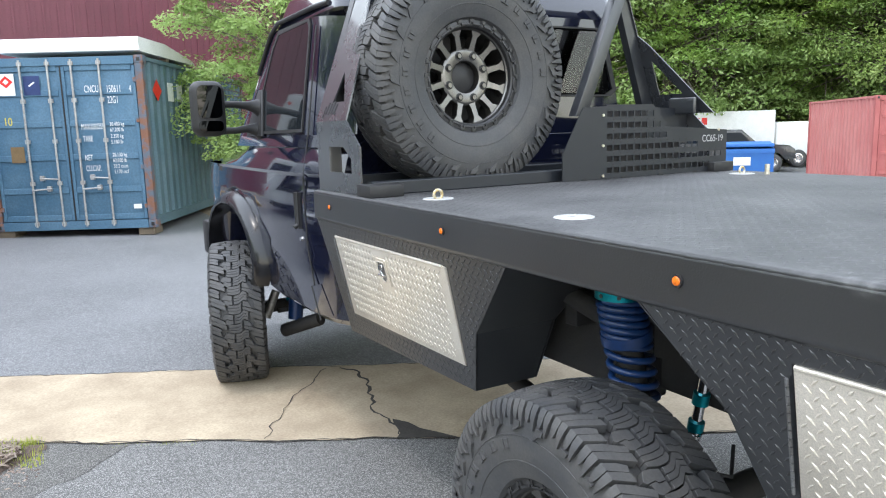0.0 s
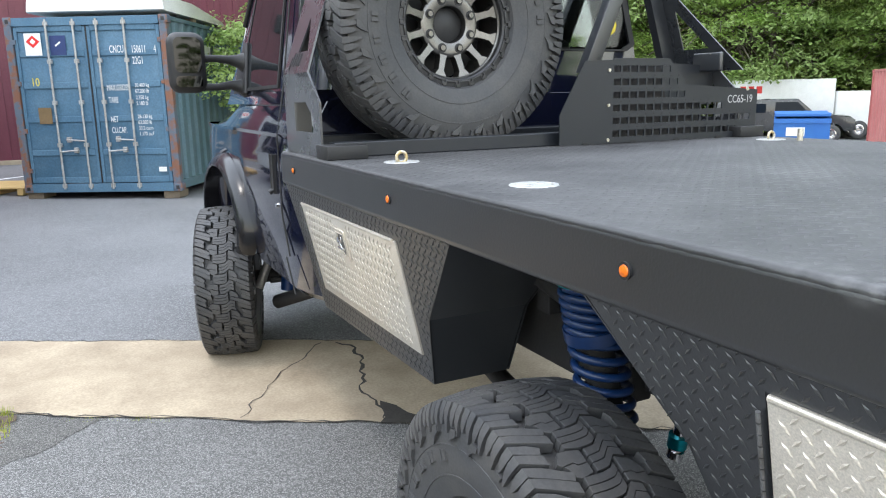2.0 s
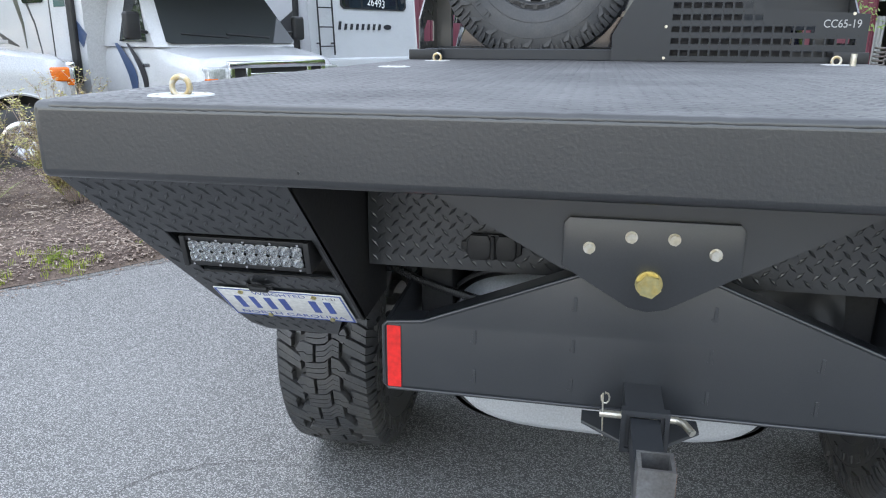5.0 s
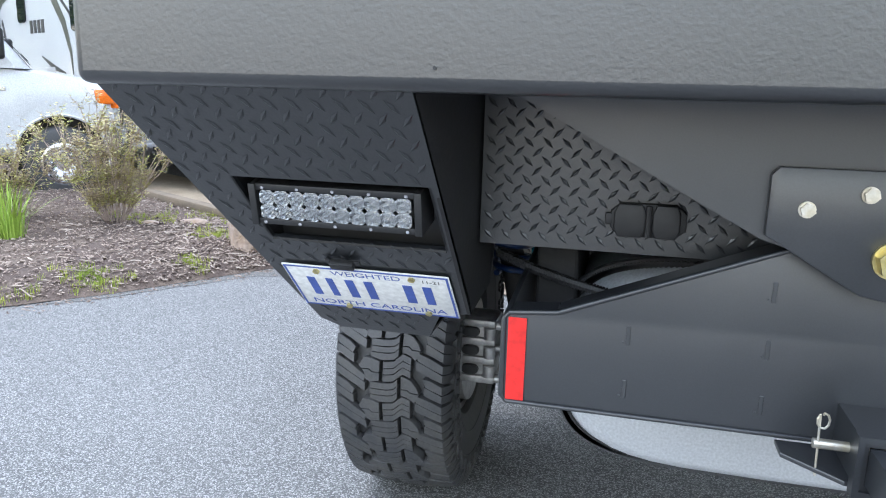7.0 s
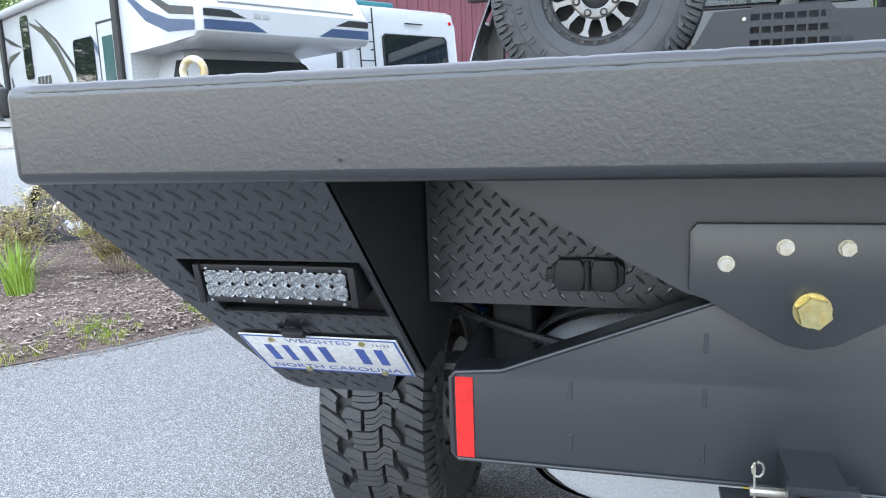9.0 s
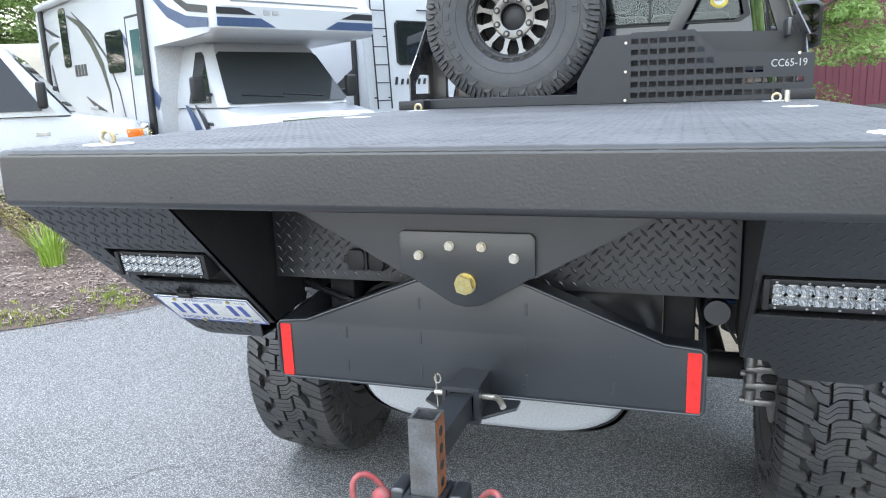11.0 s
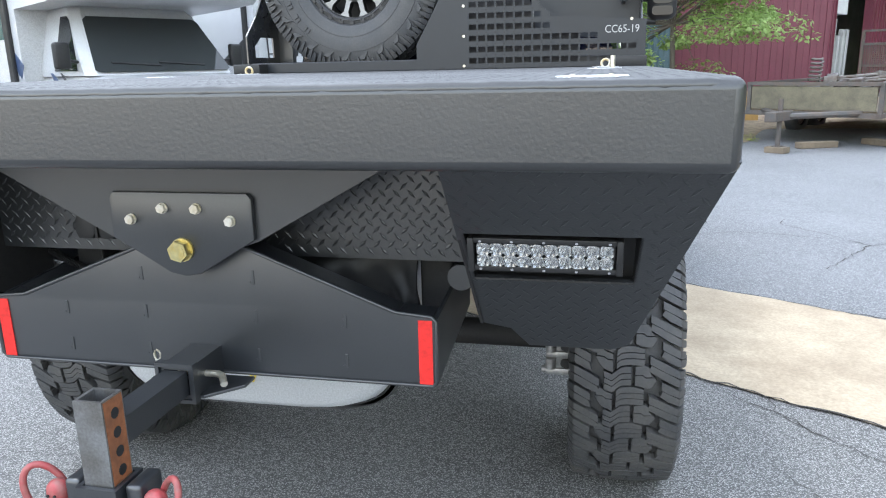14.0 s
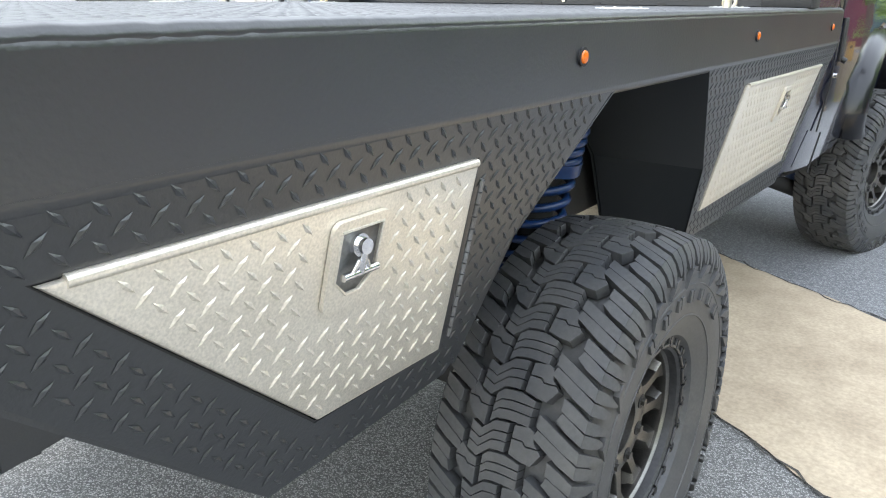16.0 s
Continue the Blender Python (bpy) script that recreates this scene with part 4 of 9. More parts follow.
def deck_disc(x, y, ring):
    bm = lathe(B(), [(DECK + 0.0005, 0.06), (DECK + 0.003, 0.058), (DECK + 0.0035, 0.024), (DECK + 0.0005, 0.0225), (DECK + 0.0005, 0.0001)], 40, 'Z')
    for v in bm.verts:
        v.co += Vector((x, y, 0))
    d = part("tie_down", bm, DISC, truck, "round aluminium tie-down plate" + (" with a raised eye" if ring else ""), smooth=40)
    for k in range(4):
        a = math.pi / 4 + k * math.pi / 2
        c, s_ = x + 0.044 * math.cos(a), y + 0.044 * math.sin(a)
        part("screw", rod(B(), (c, s_, DECK + 0.004), (c, s_, DECK + 0.005), 0.004, 8), ZINC_PALE, d)
    if ring:
        bm = pipe(B(), [(x + 0.0178 * math.cos(2 * math.pi * k / 28), y, DECK + 0.0165 + 0.0178 * math.sin(2 * math.pi * k / 28)) for k in range(28)], 0.0056, 10, True)
        part("socket", rod(B(), (x, y, DECK + 0.0006), (x, y, DECK + 0.001), 0.0222, 24), BLACK, d)
        part("eye", bm, EYE_METAL, d, "worn zinc lifting eye", smooth=50)


for x, y, ring in ((-0.87, 2.4, True), (0.87, 2.4, True), (-0.868, 0.162, True), (-0.866, 1.62, False), (0.866, 1.62, False), (0.845, 0.18, False)):
    deck_disc(x, y, ring)
rod_bm = rod(B(), (0.90, 2.28, DECK), (0.90, 2.28, DECK + 0.05), 0.012, 12)
part("deck_peg", rod_bm, ZINC_PALE, truck, "short pale peg on the deck", smooth=40)


# ---- wheels ----
R_TYRE = 0.486


def crown(x):
    return R_TYRE - 0.011 * (abs(x) / 0.14) ** 2.2


def tyre_mesh():
    """An all-terrain tyre: carcass, zigzag centre blocks, shoulder lugs and side biters, axle along X."""
    bm = lathe(B(), [(-0.115, 0.232), (-0.14, 0.245), (-0.162, 0.30), (-0.168, 0.36), (-0.163, 0.41), (-0.15, 0.447), (-0.13, 0.448), (-0.06, 0.453), (0, 0.455),
                     (0.06, 0.453), (0.13, 0.448), (0.15, 0.447), (0.163, 0.41), (0.168, 0.36), (0.162, 0.30), (0.14, 0.245), (0.115, 0.232)], 72)
    N = 50
    P = 2 * math.pi * 0.475 / N

    def block(pts, base=0.026, shrink_=0.0009):
        top, mid, low = [], [], []
        cx, cs = sum(p[0] for p in pts) / len(pts), sum(p[1] for p in pts) / len(pts)
        for x, sdist in pts:
            r = crown(x)
            v = Vector((x - cx, sdist - cs))
            u = v.normalized() * shrink_
            for lst, k, dr in ((top, -1.0, 0.0), (mid, 0.0, 0.0013), (low, 0.9, base)):
                a = (sdist + u.y * k) / 0.475
                lst.append(bm.verts.new((x + u.x * k, (r - dr) * math.cos(a), (r - dr) * math.sin(a))))
        bm.faces.new(top)
        for A_, B_ in ((top, mid), (mid, low)):
            for k in range(len(pts)):
                q = (k + 1) % len(pts)
                bm.faces.new((A_[q], A_[k], B_[k], B_[q]))

    # every row: a wide block with waved edges and two sipes, a hooked block beside it that changes sides row by row,
    # and a shoulder lug with one sipe on either side
    wave = [(-0.067, 0.009), (-0.043, 0.02), (-0.017, -0.007), (0.002, -0.011), (0.021, -0.012), (0.05, -0.011)]
    T, G, K = 0.004, 0.0056, P / 0.0711

    def w(x):
        for (xa, wa), (xb, wb) in zip(wave, wave[1:]):
            if x <= xb:
                return wa + (wb - wa) * (x - xa) / (xb - xa)
        return wave[-1][1]

    E = T + 0.0711 - G
    hooks = {0: ([(0.0235, T - 0.012), (0.052, T - 0.018), (0.064, T - 0.011), (0.069, T + 0.012), (0.077, T + 0.0215), (0.054, T + 0.0235), (0.046, T + 0.015), (0.0235, T + 0.016)],
                 [(0.0235, T + 0.0185), (0.0455, T + 0.0175), (0.0535, T + 0.026), (0.0785, T + 0.024), (0.086, T + 0.033), (0.071, T + 0.0625), (0.051, T + 0.0615), (0.0235, E - 0.012)]),
             1: ([(-0.0395, T + 0.0195), (-0.06, T + 0.012), (-0.078, T - 0.004), (-0.09, T + 0.027), (-0.066, T + 0.0285), (-0.057, T + 0.038), (-0.0395, T + 0.0385)],
                 [(-0.0395, T + 0.041), (-0.058, T + 0.0405), (-0.067, T + 0.031), (-0.0905, T + 0.0295), (-0.083, T + 0.05), (-0.067, E + 0.007), (-0.0395, E + 0.0185)])}
    spans = {0: (-0.066, 0.0135), 1: (-0.0295, 0.0505)}
    for i in range(N):
        o, kind = i * P, i % 2
        xa, xb = spans[kind]
        xs = [xa] + [x for x, q in wave if xa + 0.004 < x < xb - 0.004] + [xb]
        span = 0.0711 - G
        for f0, f1 in ((0.0, 0.33), (0.366, 0.64), (0.676, 1.0)):
            near = [(x, T + f0 * span + w(x)) for x in xs]
            far = [(x, T + f1 * span + w(x)) for x in xs]
            if kind and f0 == 0.0:
                near[-1] = (near[-1][0], near[-1][1] + 0.008)
            block([(x, o + d * K) for x, d in near + far[::-1]])
        for pts in hooks[kind]:
            block([(x, o + d * K) for x, d in pts])
        for s in (-1, 1):
            edge = (0.1 if s > 0 else 0.079) if kind == 0 else (0.065 if s > 0 else 0.104)
            tilt = lambda x: P * 0.45 + s * (x - 0.09) * 0.48
            for s0, s1, gap in ((0.0048, 0.0288, 0.0), (0.0304, P - 0.0048, 0.005)):
                near = edge + (0.004 if gap else 0.0)
                block([(s * x, o + d + tilt(x)) for x, d in ((near, s0), (0.12, s0 - 0.001), (0.1535, s0 + 0.001), (0.1535, s1 - 0.001), (0.12, s1 + 0.001), (near - 0.007 * (gap > 0), s1 - gap))])
                # the lug runs on down the wall as a rib with a pointed foot
                d0, d1 = s0 + tilt(0.153) + 0.0006, s1 + tilt(0.153) - 0.0006
                foot = 0.414 if gap else 0.396
                ribs = []
                for lift in (1, 0):
                    ring = []
                    for r, x, f in ((crown(0.152), 0.1535, 0.0), (0.455, 0.1645, 0.0), (0.436, 0.1705, 0.1), (foot + 0.008, 0.1725, 0.36)):
                        if not lift:
                            r, x = r - 0.003, x - 0.011
                        for e in (0, 1):
                            dd = d0 + (d1 - d0) * (f if e == 0 else 1 - f)
                            a = (o + dd) / 0.475
                            ring.append(bm.verts.new((s * x, r * math.cos(a), r * math.sin(a))))
                    ribs.append(ring)
                q, e = ribs
                for k in (0, 2, 4):
                    bm.faces.new((q[k], q[k + 1], q[k + 3], q[k + 2]))
                    bm.faces.new((q[k], q[k + 2], e[k + 2], e[k]))
                    bm.faces.new((q[k + 3], q[k + 1], e[k + 1], e[k + 3]))
                bm.faces.new((q[6], q[7], e[7], e[6]))
    # fine ribs round the wall, flame-like side biters and raised lettering bars
    for r, x in ((0.3, 0.1635), (0.374, 0.1685)):
        for s in (-1, 1):
            lathe(bm, [(s * (x - 0.006), r - 0.004), (s * x, r - 0.0015), (s * x, r + 0.0015), (s * (x - 0.006), r + 0.004)], 72)
    for i in range(26):
        a0 = i * 2 * math.pi / 26
        deep = 0.374 if i % 2 else 0.385
        flame = [(0.418, a0), (0.418, a0 + 0.06), (0.404, a0 + 0.085), (deep, a0 + 0.12), (0.394, a0 + 0.055), (0.402, a0 + 0.012)]
        for s in (-1, 1):
            v = [bm.verts.new((s * (0.1745 if r > 0.39 else 0.1715), r * math.cos(a), r * math.sin(a))) for r, a in flame]
            w = [bm.verts.new((s * 0.162, r * math.cos(a), r * math.sin(a))) for r, a in flame]
            bm.faces.new(v)
            for k in range(6):
                bm.faces.new((v[k], v[(k + 1) % 6], w[(k + 1) % 6], w[k]))
    for i in range(16):
        if i % 8 == 7:
            continue
        a0 = i * 2 * math.pi / 16 * 0.55 + (0.9 if i > 7 else 0)
        for s in (-1, 1):
            for b0, b1 in ((0.0, 0.045), (0.06, 0.1)):
                q = [(0.335, a0 + b0), (0.335, a0 + b1), (0.362, a0 + b1), (0.362, a0 + b0)]
                v = [bm.verts.new((s * 0.1728, r * math.cos(a), r * math.sin(a))) for r, a in q]
                w = [bm.verts.new((s * 0.164, r * math.cos(a), r * math.sin(a))) for r, a in q]
                bm.faces.new(v)
                for k in range(4):
                    bm.faces.new((v[k], v[(k + 1) % 4], w[(k + 1) % 4], w[k]))
    return bm


def wheel_parts(parent):
    """Tyre, alloy face with twelve windows, beadlock ring, bolts and cap; outer side towards +X."""
    t = part("tyre", tyre_mesh(), RUBBER, parent, "chunky black all-terrain tyre", smooth=28)
    bm = lathe(B(), [(-0.12, 0.235), (-0.118, 0.215), (-0.05, 0.205), (0.06, 0.205), (0.072, 0.199), (0.092, 0.199), (0.1, 0.206), (0.12, 0.214)], 72)
    lathe(bm, [(0.04, 0.124), (0.064, 0.122), (0.071, 0.114), (0.072, 0.108), (0.07, 0.076), (0.066, 0.07), (0.05, 0.069), (0.0, 0.069)], 48)
    for k in range(12):
        M = Matrix.Rotation(2 * math.pi * (k + 0.5) / 12, 4, 'X')
        pts = [(0.106, -0.025), (0.128, -0.0145), (0.176, -0.0135), (0.205, -0.034), (0.205, 0.034), (0.176, 0.0135), (0.128, 0.0145), (0.106, 0.025)]
        xs = [0.066, 0.071, 0.078, 0.086, 0.086, 0.078, 0.071, 0.066]
        fr = [bm.verts.new(M @ Vector((x, y * 0.86, r))) for (r, y), x in zip(pts, xs)]
        md = [bm.verts.new(M @ Vector((x - 0.007, y, r))) for (r, y), x in zip(pts, xs)]
        bk = [bm.verts.new(M @ Vector((x - 0.04, y * 1.1, r))) for (r, y), x in zip(pts, xs)]
        bm.faces.new(fr)
        bm.faces.new(list(reversed(bk)))
        for A_, B_ in ((fr, md), (md, bk)):
            for i in range(8):
                j = (i + 1) % 8
                bm.faces.new((A_[j], A_[i], B_[i], B_[j]))
    rim = part("rim", bm, RIM, parent, "brushed grey alloy wheel with twelve windows", smooth=35)
    bm = lathe(B(), [(0.1, 0.203), (0.118, 0.206), (0.124, 0.212), (0.124, 0.246), (0.12, 0.252), (0.112, 0.252)], 72)
    for k in range(24):
        M = Matrix.Rotation(2 * math.pi * (k + 0.5) / 24, 4, 'X')
        for r0, r1 in ((0.213, 0.221), (0.241, 0.249)):
            box(bm, 0.122, 0.13, -0.022, 0.022, r0, r1, 0.002, m=M)
        box(bm, 0.122, 0.13, -0.024, -0.019, 0.214, 0.248, 0.001, m=M)
        box(bm, 0.122, 0.13, 0.019, 0.024, 0.214, 0.248, 0.001, m=M)
    ring = part("beadlock_ring", bm, RIM_BLACK, parent, "dark pocketed beadlock ring", smooth=35)
    bm = B()
    for k in range(24):
        a = 2 * math.pi * k / 24
        c = Vector((0.124, 0.231 * math.sin(a), 0.231 * math.cos(a)))
        rod(bm, c, c + Vector((0.008, 0, 0)), 0.0075, 8)
    bolts = part("beadlock_screws", bm, RIM_BLACK, parent, smooth=30, kind="stuff")
    lugs_ = []
    for k in range(8):
        a = 2 * math.pi * (k + 0.5) / 8
        c = Vector((0.062, 0.095 * math.sin(a), 0.095 * math.cos(a)))
        lugs_.append(part("lug_pocket", rod(B(), c, c + Vector((0.0105, 0, 0)), 0.0185, 18), BLACK, parent, smooth=30))
        lugs_.append(part("lug_nut", rod(B(), c, c + Vector((0.02, 0, 0)), 0.0105, 6), RIM, parent, smooth=30))
    bm = lathe(B(), [(0.0, 0.0685), (0.03, 0.068), (0.036, 0.06), (0.038, 0.0001)], 40)
    lathe(bm, [(-0.06, 0.2), (-0.055, 0.09), (-0.02, 0.08), (-0.02, 0.0001)], 40)
    cap = part("hub_cap", bm, BLACK, parent, "black cap deep in the wheel's bore", smooth=40)
    return [t, rim, ring, bolts, cap] + lugs_


WHEEL_MESHES = []


def wheel(parent, m, name="wheel", label=""):
    w = new(name)
    w.empty_display_size = 0.1
    w.parent = parent
    w.matrix_basis = m
    if label:
        tagged(w, label)
    if not WHEEL_MESHES:
        WHEEL_MESHES.extend(wheel_parts(w))
    else:
        for src in WHEEL_MESHES:
            o = src.copy()
            scene.collection.objects.link(o)
            o.parent = w
    return w


WZ = 0.472
for s in (-1, 1):
    flip = 180 if s < 0 else 0
    wheel(truck, pose(s * 0.957, 1.47, WZ, 40 * s, 0, flip), label="large all-terrain wheel on the rear axle")
    wheel(truck, pose(s * 1.015, 4.96, WZ, 10 * s, 0, flip - 16), label="large all-terrain wheel on the front axle")
spare = thing("spare_wheel", "full-size all-terrain spare wheel strapped upright on the flatbed", "wheel", m=pose(-0.452, 2.92, DECK + 0.488, 0, 0, -90) @ Matrix.Diagonal((1, 1.025, 1.025, 1)))
for src in WHEEL_MESHES:
    o = src.copy()
    scene.collection.objects.link(o)
    o.parent = spare

# axle, brakes, springs and dark underside
bm = rod(B(), (-0.85, 1.47, WZ), (0.85, 1.47, WZ), 0.05, 20)
bmesh.ops.create_uvsphere(bm, u_segments=24, v_segments=16, radius=0.155, matrix=pose(0.1, 1.5, WZ) @ Matrix.Diagonal((0.9, 0.8, 1, 1)))
part("rear_axle", bm, DARK_UNDER, truck, "black rear axle with its differential", smooth=45)
for s in (-1, 1):
    cxx = s * 0.765
    bm = box(B(), cxx - 0.06, cxx + 0.06, 1.245, 1.36, 0.415, 0.62, 0.014, 3)
    for zz in (0.43, 0.49, 0.55, 0.606):
        box(bm, cxx - 0.063, cxx + 0.063, 1.232, 1.35, zz - 0.012, zz + 0.012, 0.006, 2)
    for zz in (0.46, 0.52, 0.578):
        rod(bm, (cxx - s * 0.046, 1.236, zz - 0.018), (cxx - s * 0.046, 1.236, zz + 0.018), 0.018, 14)
    for zz, r in ((0.60, 0.013), (0.53, 0.011), (0.432, 0.013)):
        rod(bm, (cxx - s * 0.062, 1.25, zz), (cxx - s * 0.078, 1.25, zz), r, 12)
    caliper = part("brake_caliper", bm, CAST, truck, "cast grey brake caliper with three slots", smooth=35)
    for zz in (0.46, 0.52, 0.578):
        slot = [(cxx + s * 0.012 + 0.026 * math.copysign(abs(math.cos(q)) ** 0.6, math.cos(q)), zz + 0.0145 * math.sin(q)) for q in [2 * math.pi * k / 16 for k in range(16)]]
        part("caliper_slot", slab(B(), [(x, 1.2315, z) for x, z in slot], (0, 0.02, 0)), BLACK, caliper)
    part("brake_disc", rod(B(), (s * 0.80, 1.40, WZ), (s * 0.83, 1.40, WZ), 0.17, 28), CAST, caliper)
    bm = pipe(B(), [(s * 0.675, 1.26, 0.63), (s * 0.63, 1.28, 0.70), (s * 0.55, 1.3, 0.66), (s * 0.48, 1.35, 0.72)], 0.006, 8)
    part("brake_hose", bm, BLACK, caliper, smooth=50)
    # coilover ahead of the axle
    turns = [2 * math.pi * k / 24 for k in range(24 * 15 + 1)]
    coil_z = lambda n_: 0.70 + (0.04 * n_ if n_ < 9 else 0.36 + 0.0215 * (n_ - 9))
    lx = lambda z: 0.80 - 0.22 * (1.2 - z)
    coil = [(s * (lx(coil_z(a / (2 * math.pi))) + 0.062 * math.cos(a)), 1.50 + 0.062 * math.sin(a), coil_z(a / (2 * math.pi))) for a in turns]
    bm = pipe(B(), coil, 0.0105, 8)
    spring = part("coil_spring", bm, BLUE_SPRING, truck, "blue coil spring", smooth=50)
    bm = lathe(B(), [(1.19, 0.0001), (1.19, 0.07), (1.215, 0.07), (1.215, 0.066), (1.235, 0.066), (1.235, 0.05)], 28, 'Z')
    for v in bm.verts:
        v.co += Vector((s * 0.80, 1.50, 0))
    part("spring_collar", bm, TEAL, spring, "teal adjuster collar", smooth=40)
    bm = rod(B(), (s * lx(0.6), 1.50, 0.6), (s * lx(1.25), 1.50, 1.25), 0.04, 20)
    part("damper", bm, DARK_UNDER, spring, smooth=40)
    part("spring_spacer", rod(B(), (s * lx(1.06), 1.50, 1.06), (s * lx(1.09), 1.50, 1.09), 0.074, 28), BLUE_SPRING, spring, smooth=40)
    for k in range(8):
        q_ = Vector((s * 0.80 + 0.0675 * math.cos(k * 0.785), 1.50 + 0.0675 * math.sin(k * 0.785), 1.203))
        part("collar_hole", rod(B(), q_, q_ + Vector((0.004 * math.cos(k * 0.785), 0.004 * math.sin(k * 0.785), 0)), 0.006, 10), BLACK, spring)
    # added plate blocks light where dark clutter sits; gas reservoir with its teal cap
    part("inner_guard", slab(B(), [(s * 0.555, 0.8, RAIL), (s * 0.555, 0.8, 0.95), (s * 0.555, 1.2, 0.93), (s * 0.555, 1.3, 0.97), (s * 0.555, 2.06, 0.9), (s * 0.555, 2.06, RAIL)], (-0.006 * s, 0, 0)), DARK_UNDER, truck, "added black plate closing off the light through the wheel arch")
    bm = rod(B(), (s * 0.64, 1.72, 1.06), (s * 0.66, 1.93, 1.12), 0.036, 20)
    can = part("gas_reservoir", bm, DARK_UNDER, truck, "black gas reservoir with a teal cap", smooth=40)
    part("cap", rod(B(), (s * 0.639, 1.7, 1.054), (s * 0.6405, 1.72, 1.06), 0.038, 20), TEAL, can, smooth=40)
    stop = part("bump_stop", rod(B(), (s * 0.603, 1.36, 0.95), (s * 0.603, 1.392, 0.77), 0.0155, 16), CHROME, truck, "bright hydraulic bump stop with teal collars", smooth=40)
    for za, zb in ((0.905, 0.87), (0.815, 0.785)):
        part("bump_collar", rod(B(), (s * 0.603, 1.384 - (za - 0.815) * 0.178, za), (s * 0.603, 1.384 - (zb - 0.815) * 0.178, zb), 0.024, 18), TEAL, stop, "teal collar", smooth=40)
    part("bump_foot", rod(B(), (s * 0.603, 1.39, 0.775), (s * 0.603, 1.395, 0.755), 0.02, 16), CHROME, stop, smooth=40)
    bm = pipe(B(), [(s * 0.639, 1.70, 1.054), (s * 0.66, 1.66, 1.035), (s * 0.70, 1.62, 1.04), (s * 0.75, 1.585, 1.08), (s * 0.775, 1.57, 1.15), (s * 0.785, 1.55, 1.24)], 0.014, 10)
    part("reservoir_hose", bm, BLACK, truck, smooth=50)
    # frame rails, links
    bm = box(B(), s * 0.48 - 0.04, s * 0.48 + 0.04, 0.6, 6.2, 0.83, 0.99, 0.006)
    box(bm, s * 0.55 - 0.02, s * 0.55 + 0.06, 1.6, 2.2, 0.8, 1.05, 0.01)
    part("frame_rail", bm, DARK_UNDER, truck, "black chassis rail")
    bm = rod(B(), (s * 0.62, 1.47, 0.5), (s * 0.5, 2.9, 0.72), 0.035, 14)
    rod(bm, (s * 0.66, 4.9, 0.5), (s * 0.5, 3.6, 0.62), 0.032, 14)
    part("suspension_link", bm, DARK_UNDER, truck, "black suspension link", smooth=50)
    bm = box(B(), s * 0.9 - 0.08, s * 0.9 + 0.02, 4.86, 5.06, 0.36, 0.6, 0.02)
    rod(bm, (s * 0.78, 4.86, 0.6), (s * 0.86, 4.86, 0.42), 0.03, 14)
    part("steering_knuckle", bm, CAST, truck, "grey steering knuckle", smooth=40)
    bm = rod(B(), (s * 0.66, 4.92, 0.5), (s * 0.62, 4.9, 0.62), 0.04, 14)
    rod(bm, (s * 0.62, 4.9, 0.62), (s * 0.6, 4.88, 0.95), 0.032, 14)
    part("front_link", rod(B(), (s * 0.77, 4.75, 0.34), (s * 0.6, 4.5, 0.45), 0.045, 16), DARK_UNDER, truck, "black front control link", smooth=50)
    part("front_bushing", rod(B(), (s * 0.70, 4.72, 0.42), (s * 0.68, 4.72, 0.60), 0.05, 18), BLUE_SPRING, truck, "blue front damper body", smooth=50)
    part("front_shock", bm, TEAL, truck, "teal front shock absorber", smooth=40)
bm = rod(B(), (-0.85, 4.96, WZ), (0.85, 4.96, WZ), 0.045, 18)
rod(bm, (-0.8, 4.78, 0.48), (0.8, 4.78, 0.5), 0.02, 12)
part("front_axle", bm, DARK_UNDER, truck, "black front axle and steering rod", smooth=45)
bm = box(B(), -0.56, 0.56, 2.0, 3.1, 0.8, 1.1, 0.02)
box(bm, -0.45, 0.45, 3.3, 4.4, 0.62, 0.8, 0.03)
box(bm, -0.52, 0.52, 4.45, 5.9, 0.62, 1.2, 0.03)
part("driveline_cover", bm, DARK_UNDER, truck, "black engine and gearbox mass")
for y in (0.62, 1.15, 1.85, 2.6):
    part("crossmember", box(B(), -0.66, 0.66, y, y + 0.06, 1.0, RAIL, 0.004), DARK_UNDER, truck, "black crossmember under the deck")
part("reservoir_cap", rod(B(), (0.565, 0.5, 0.975), (0.565, 0.47, 0.975), 0.03, 20), STEEL_BLACK, truck, "round black reservoir cap", smooth=40)
bm = B()
NX, NZ = 44, 22
grid = []
for i in range(NX + 1):
    row = []
    for k in range(NZ + 1):
        u, v = i / NX, k / NZ
        x, z = 0.1 + 0.34 * u, 1.04 - 0.2 * v
        sag = 0.05 * math.sin(math.pi * v) * (0.4 + 0.6 * math.sin(math.pi * min(1.0, u * 1.25)))
        fold = 0.02 * math.sin(13 * u + 5 * v + 2.2 * math.sin(5 * u)) * v + 0.012 * math.sin(31 * u - 9 * v) * v * v
        row.append(bm.verts.new((x, 0.585 - sag - fold, z + 0.015 * math.sin(9 * u) * v)))
    grid.append(row)
for i in range(NX):
    for k in range(NZ):
        bm.faces.new((grid[i][k], grid[i][k + 1], grid[i + 1][k + 1], grid[i + 1][k]))
ex = bmesh.ops.extrude_face_region(bm, geom=list(bm.faces))["geom"]
bmesh.ops.translate(bm, vec=Vector((0, 0.012, 0)), verts=[v for v in ex if isinstance(v, bmesh.types.BMVert)])
part("folded_cover", bm, BLACK, truck, "slumped folds of black sheet behind the beam", smooth=60)
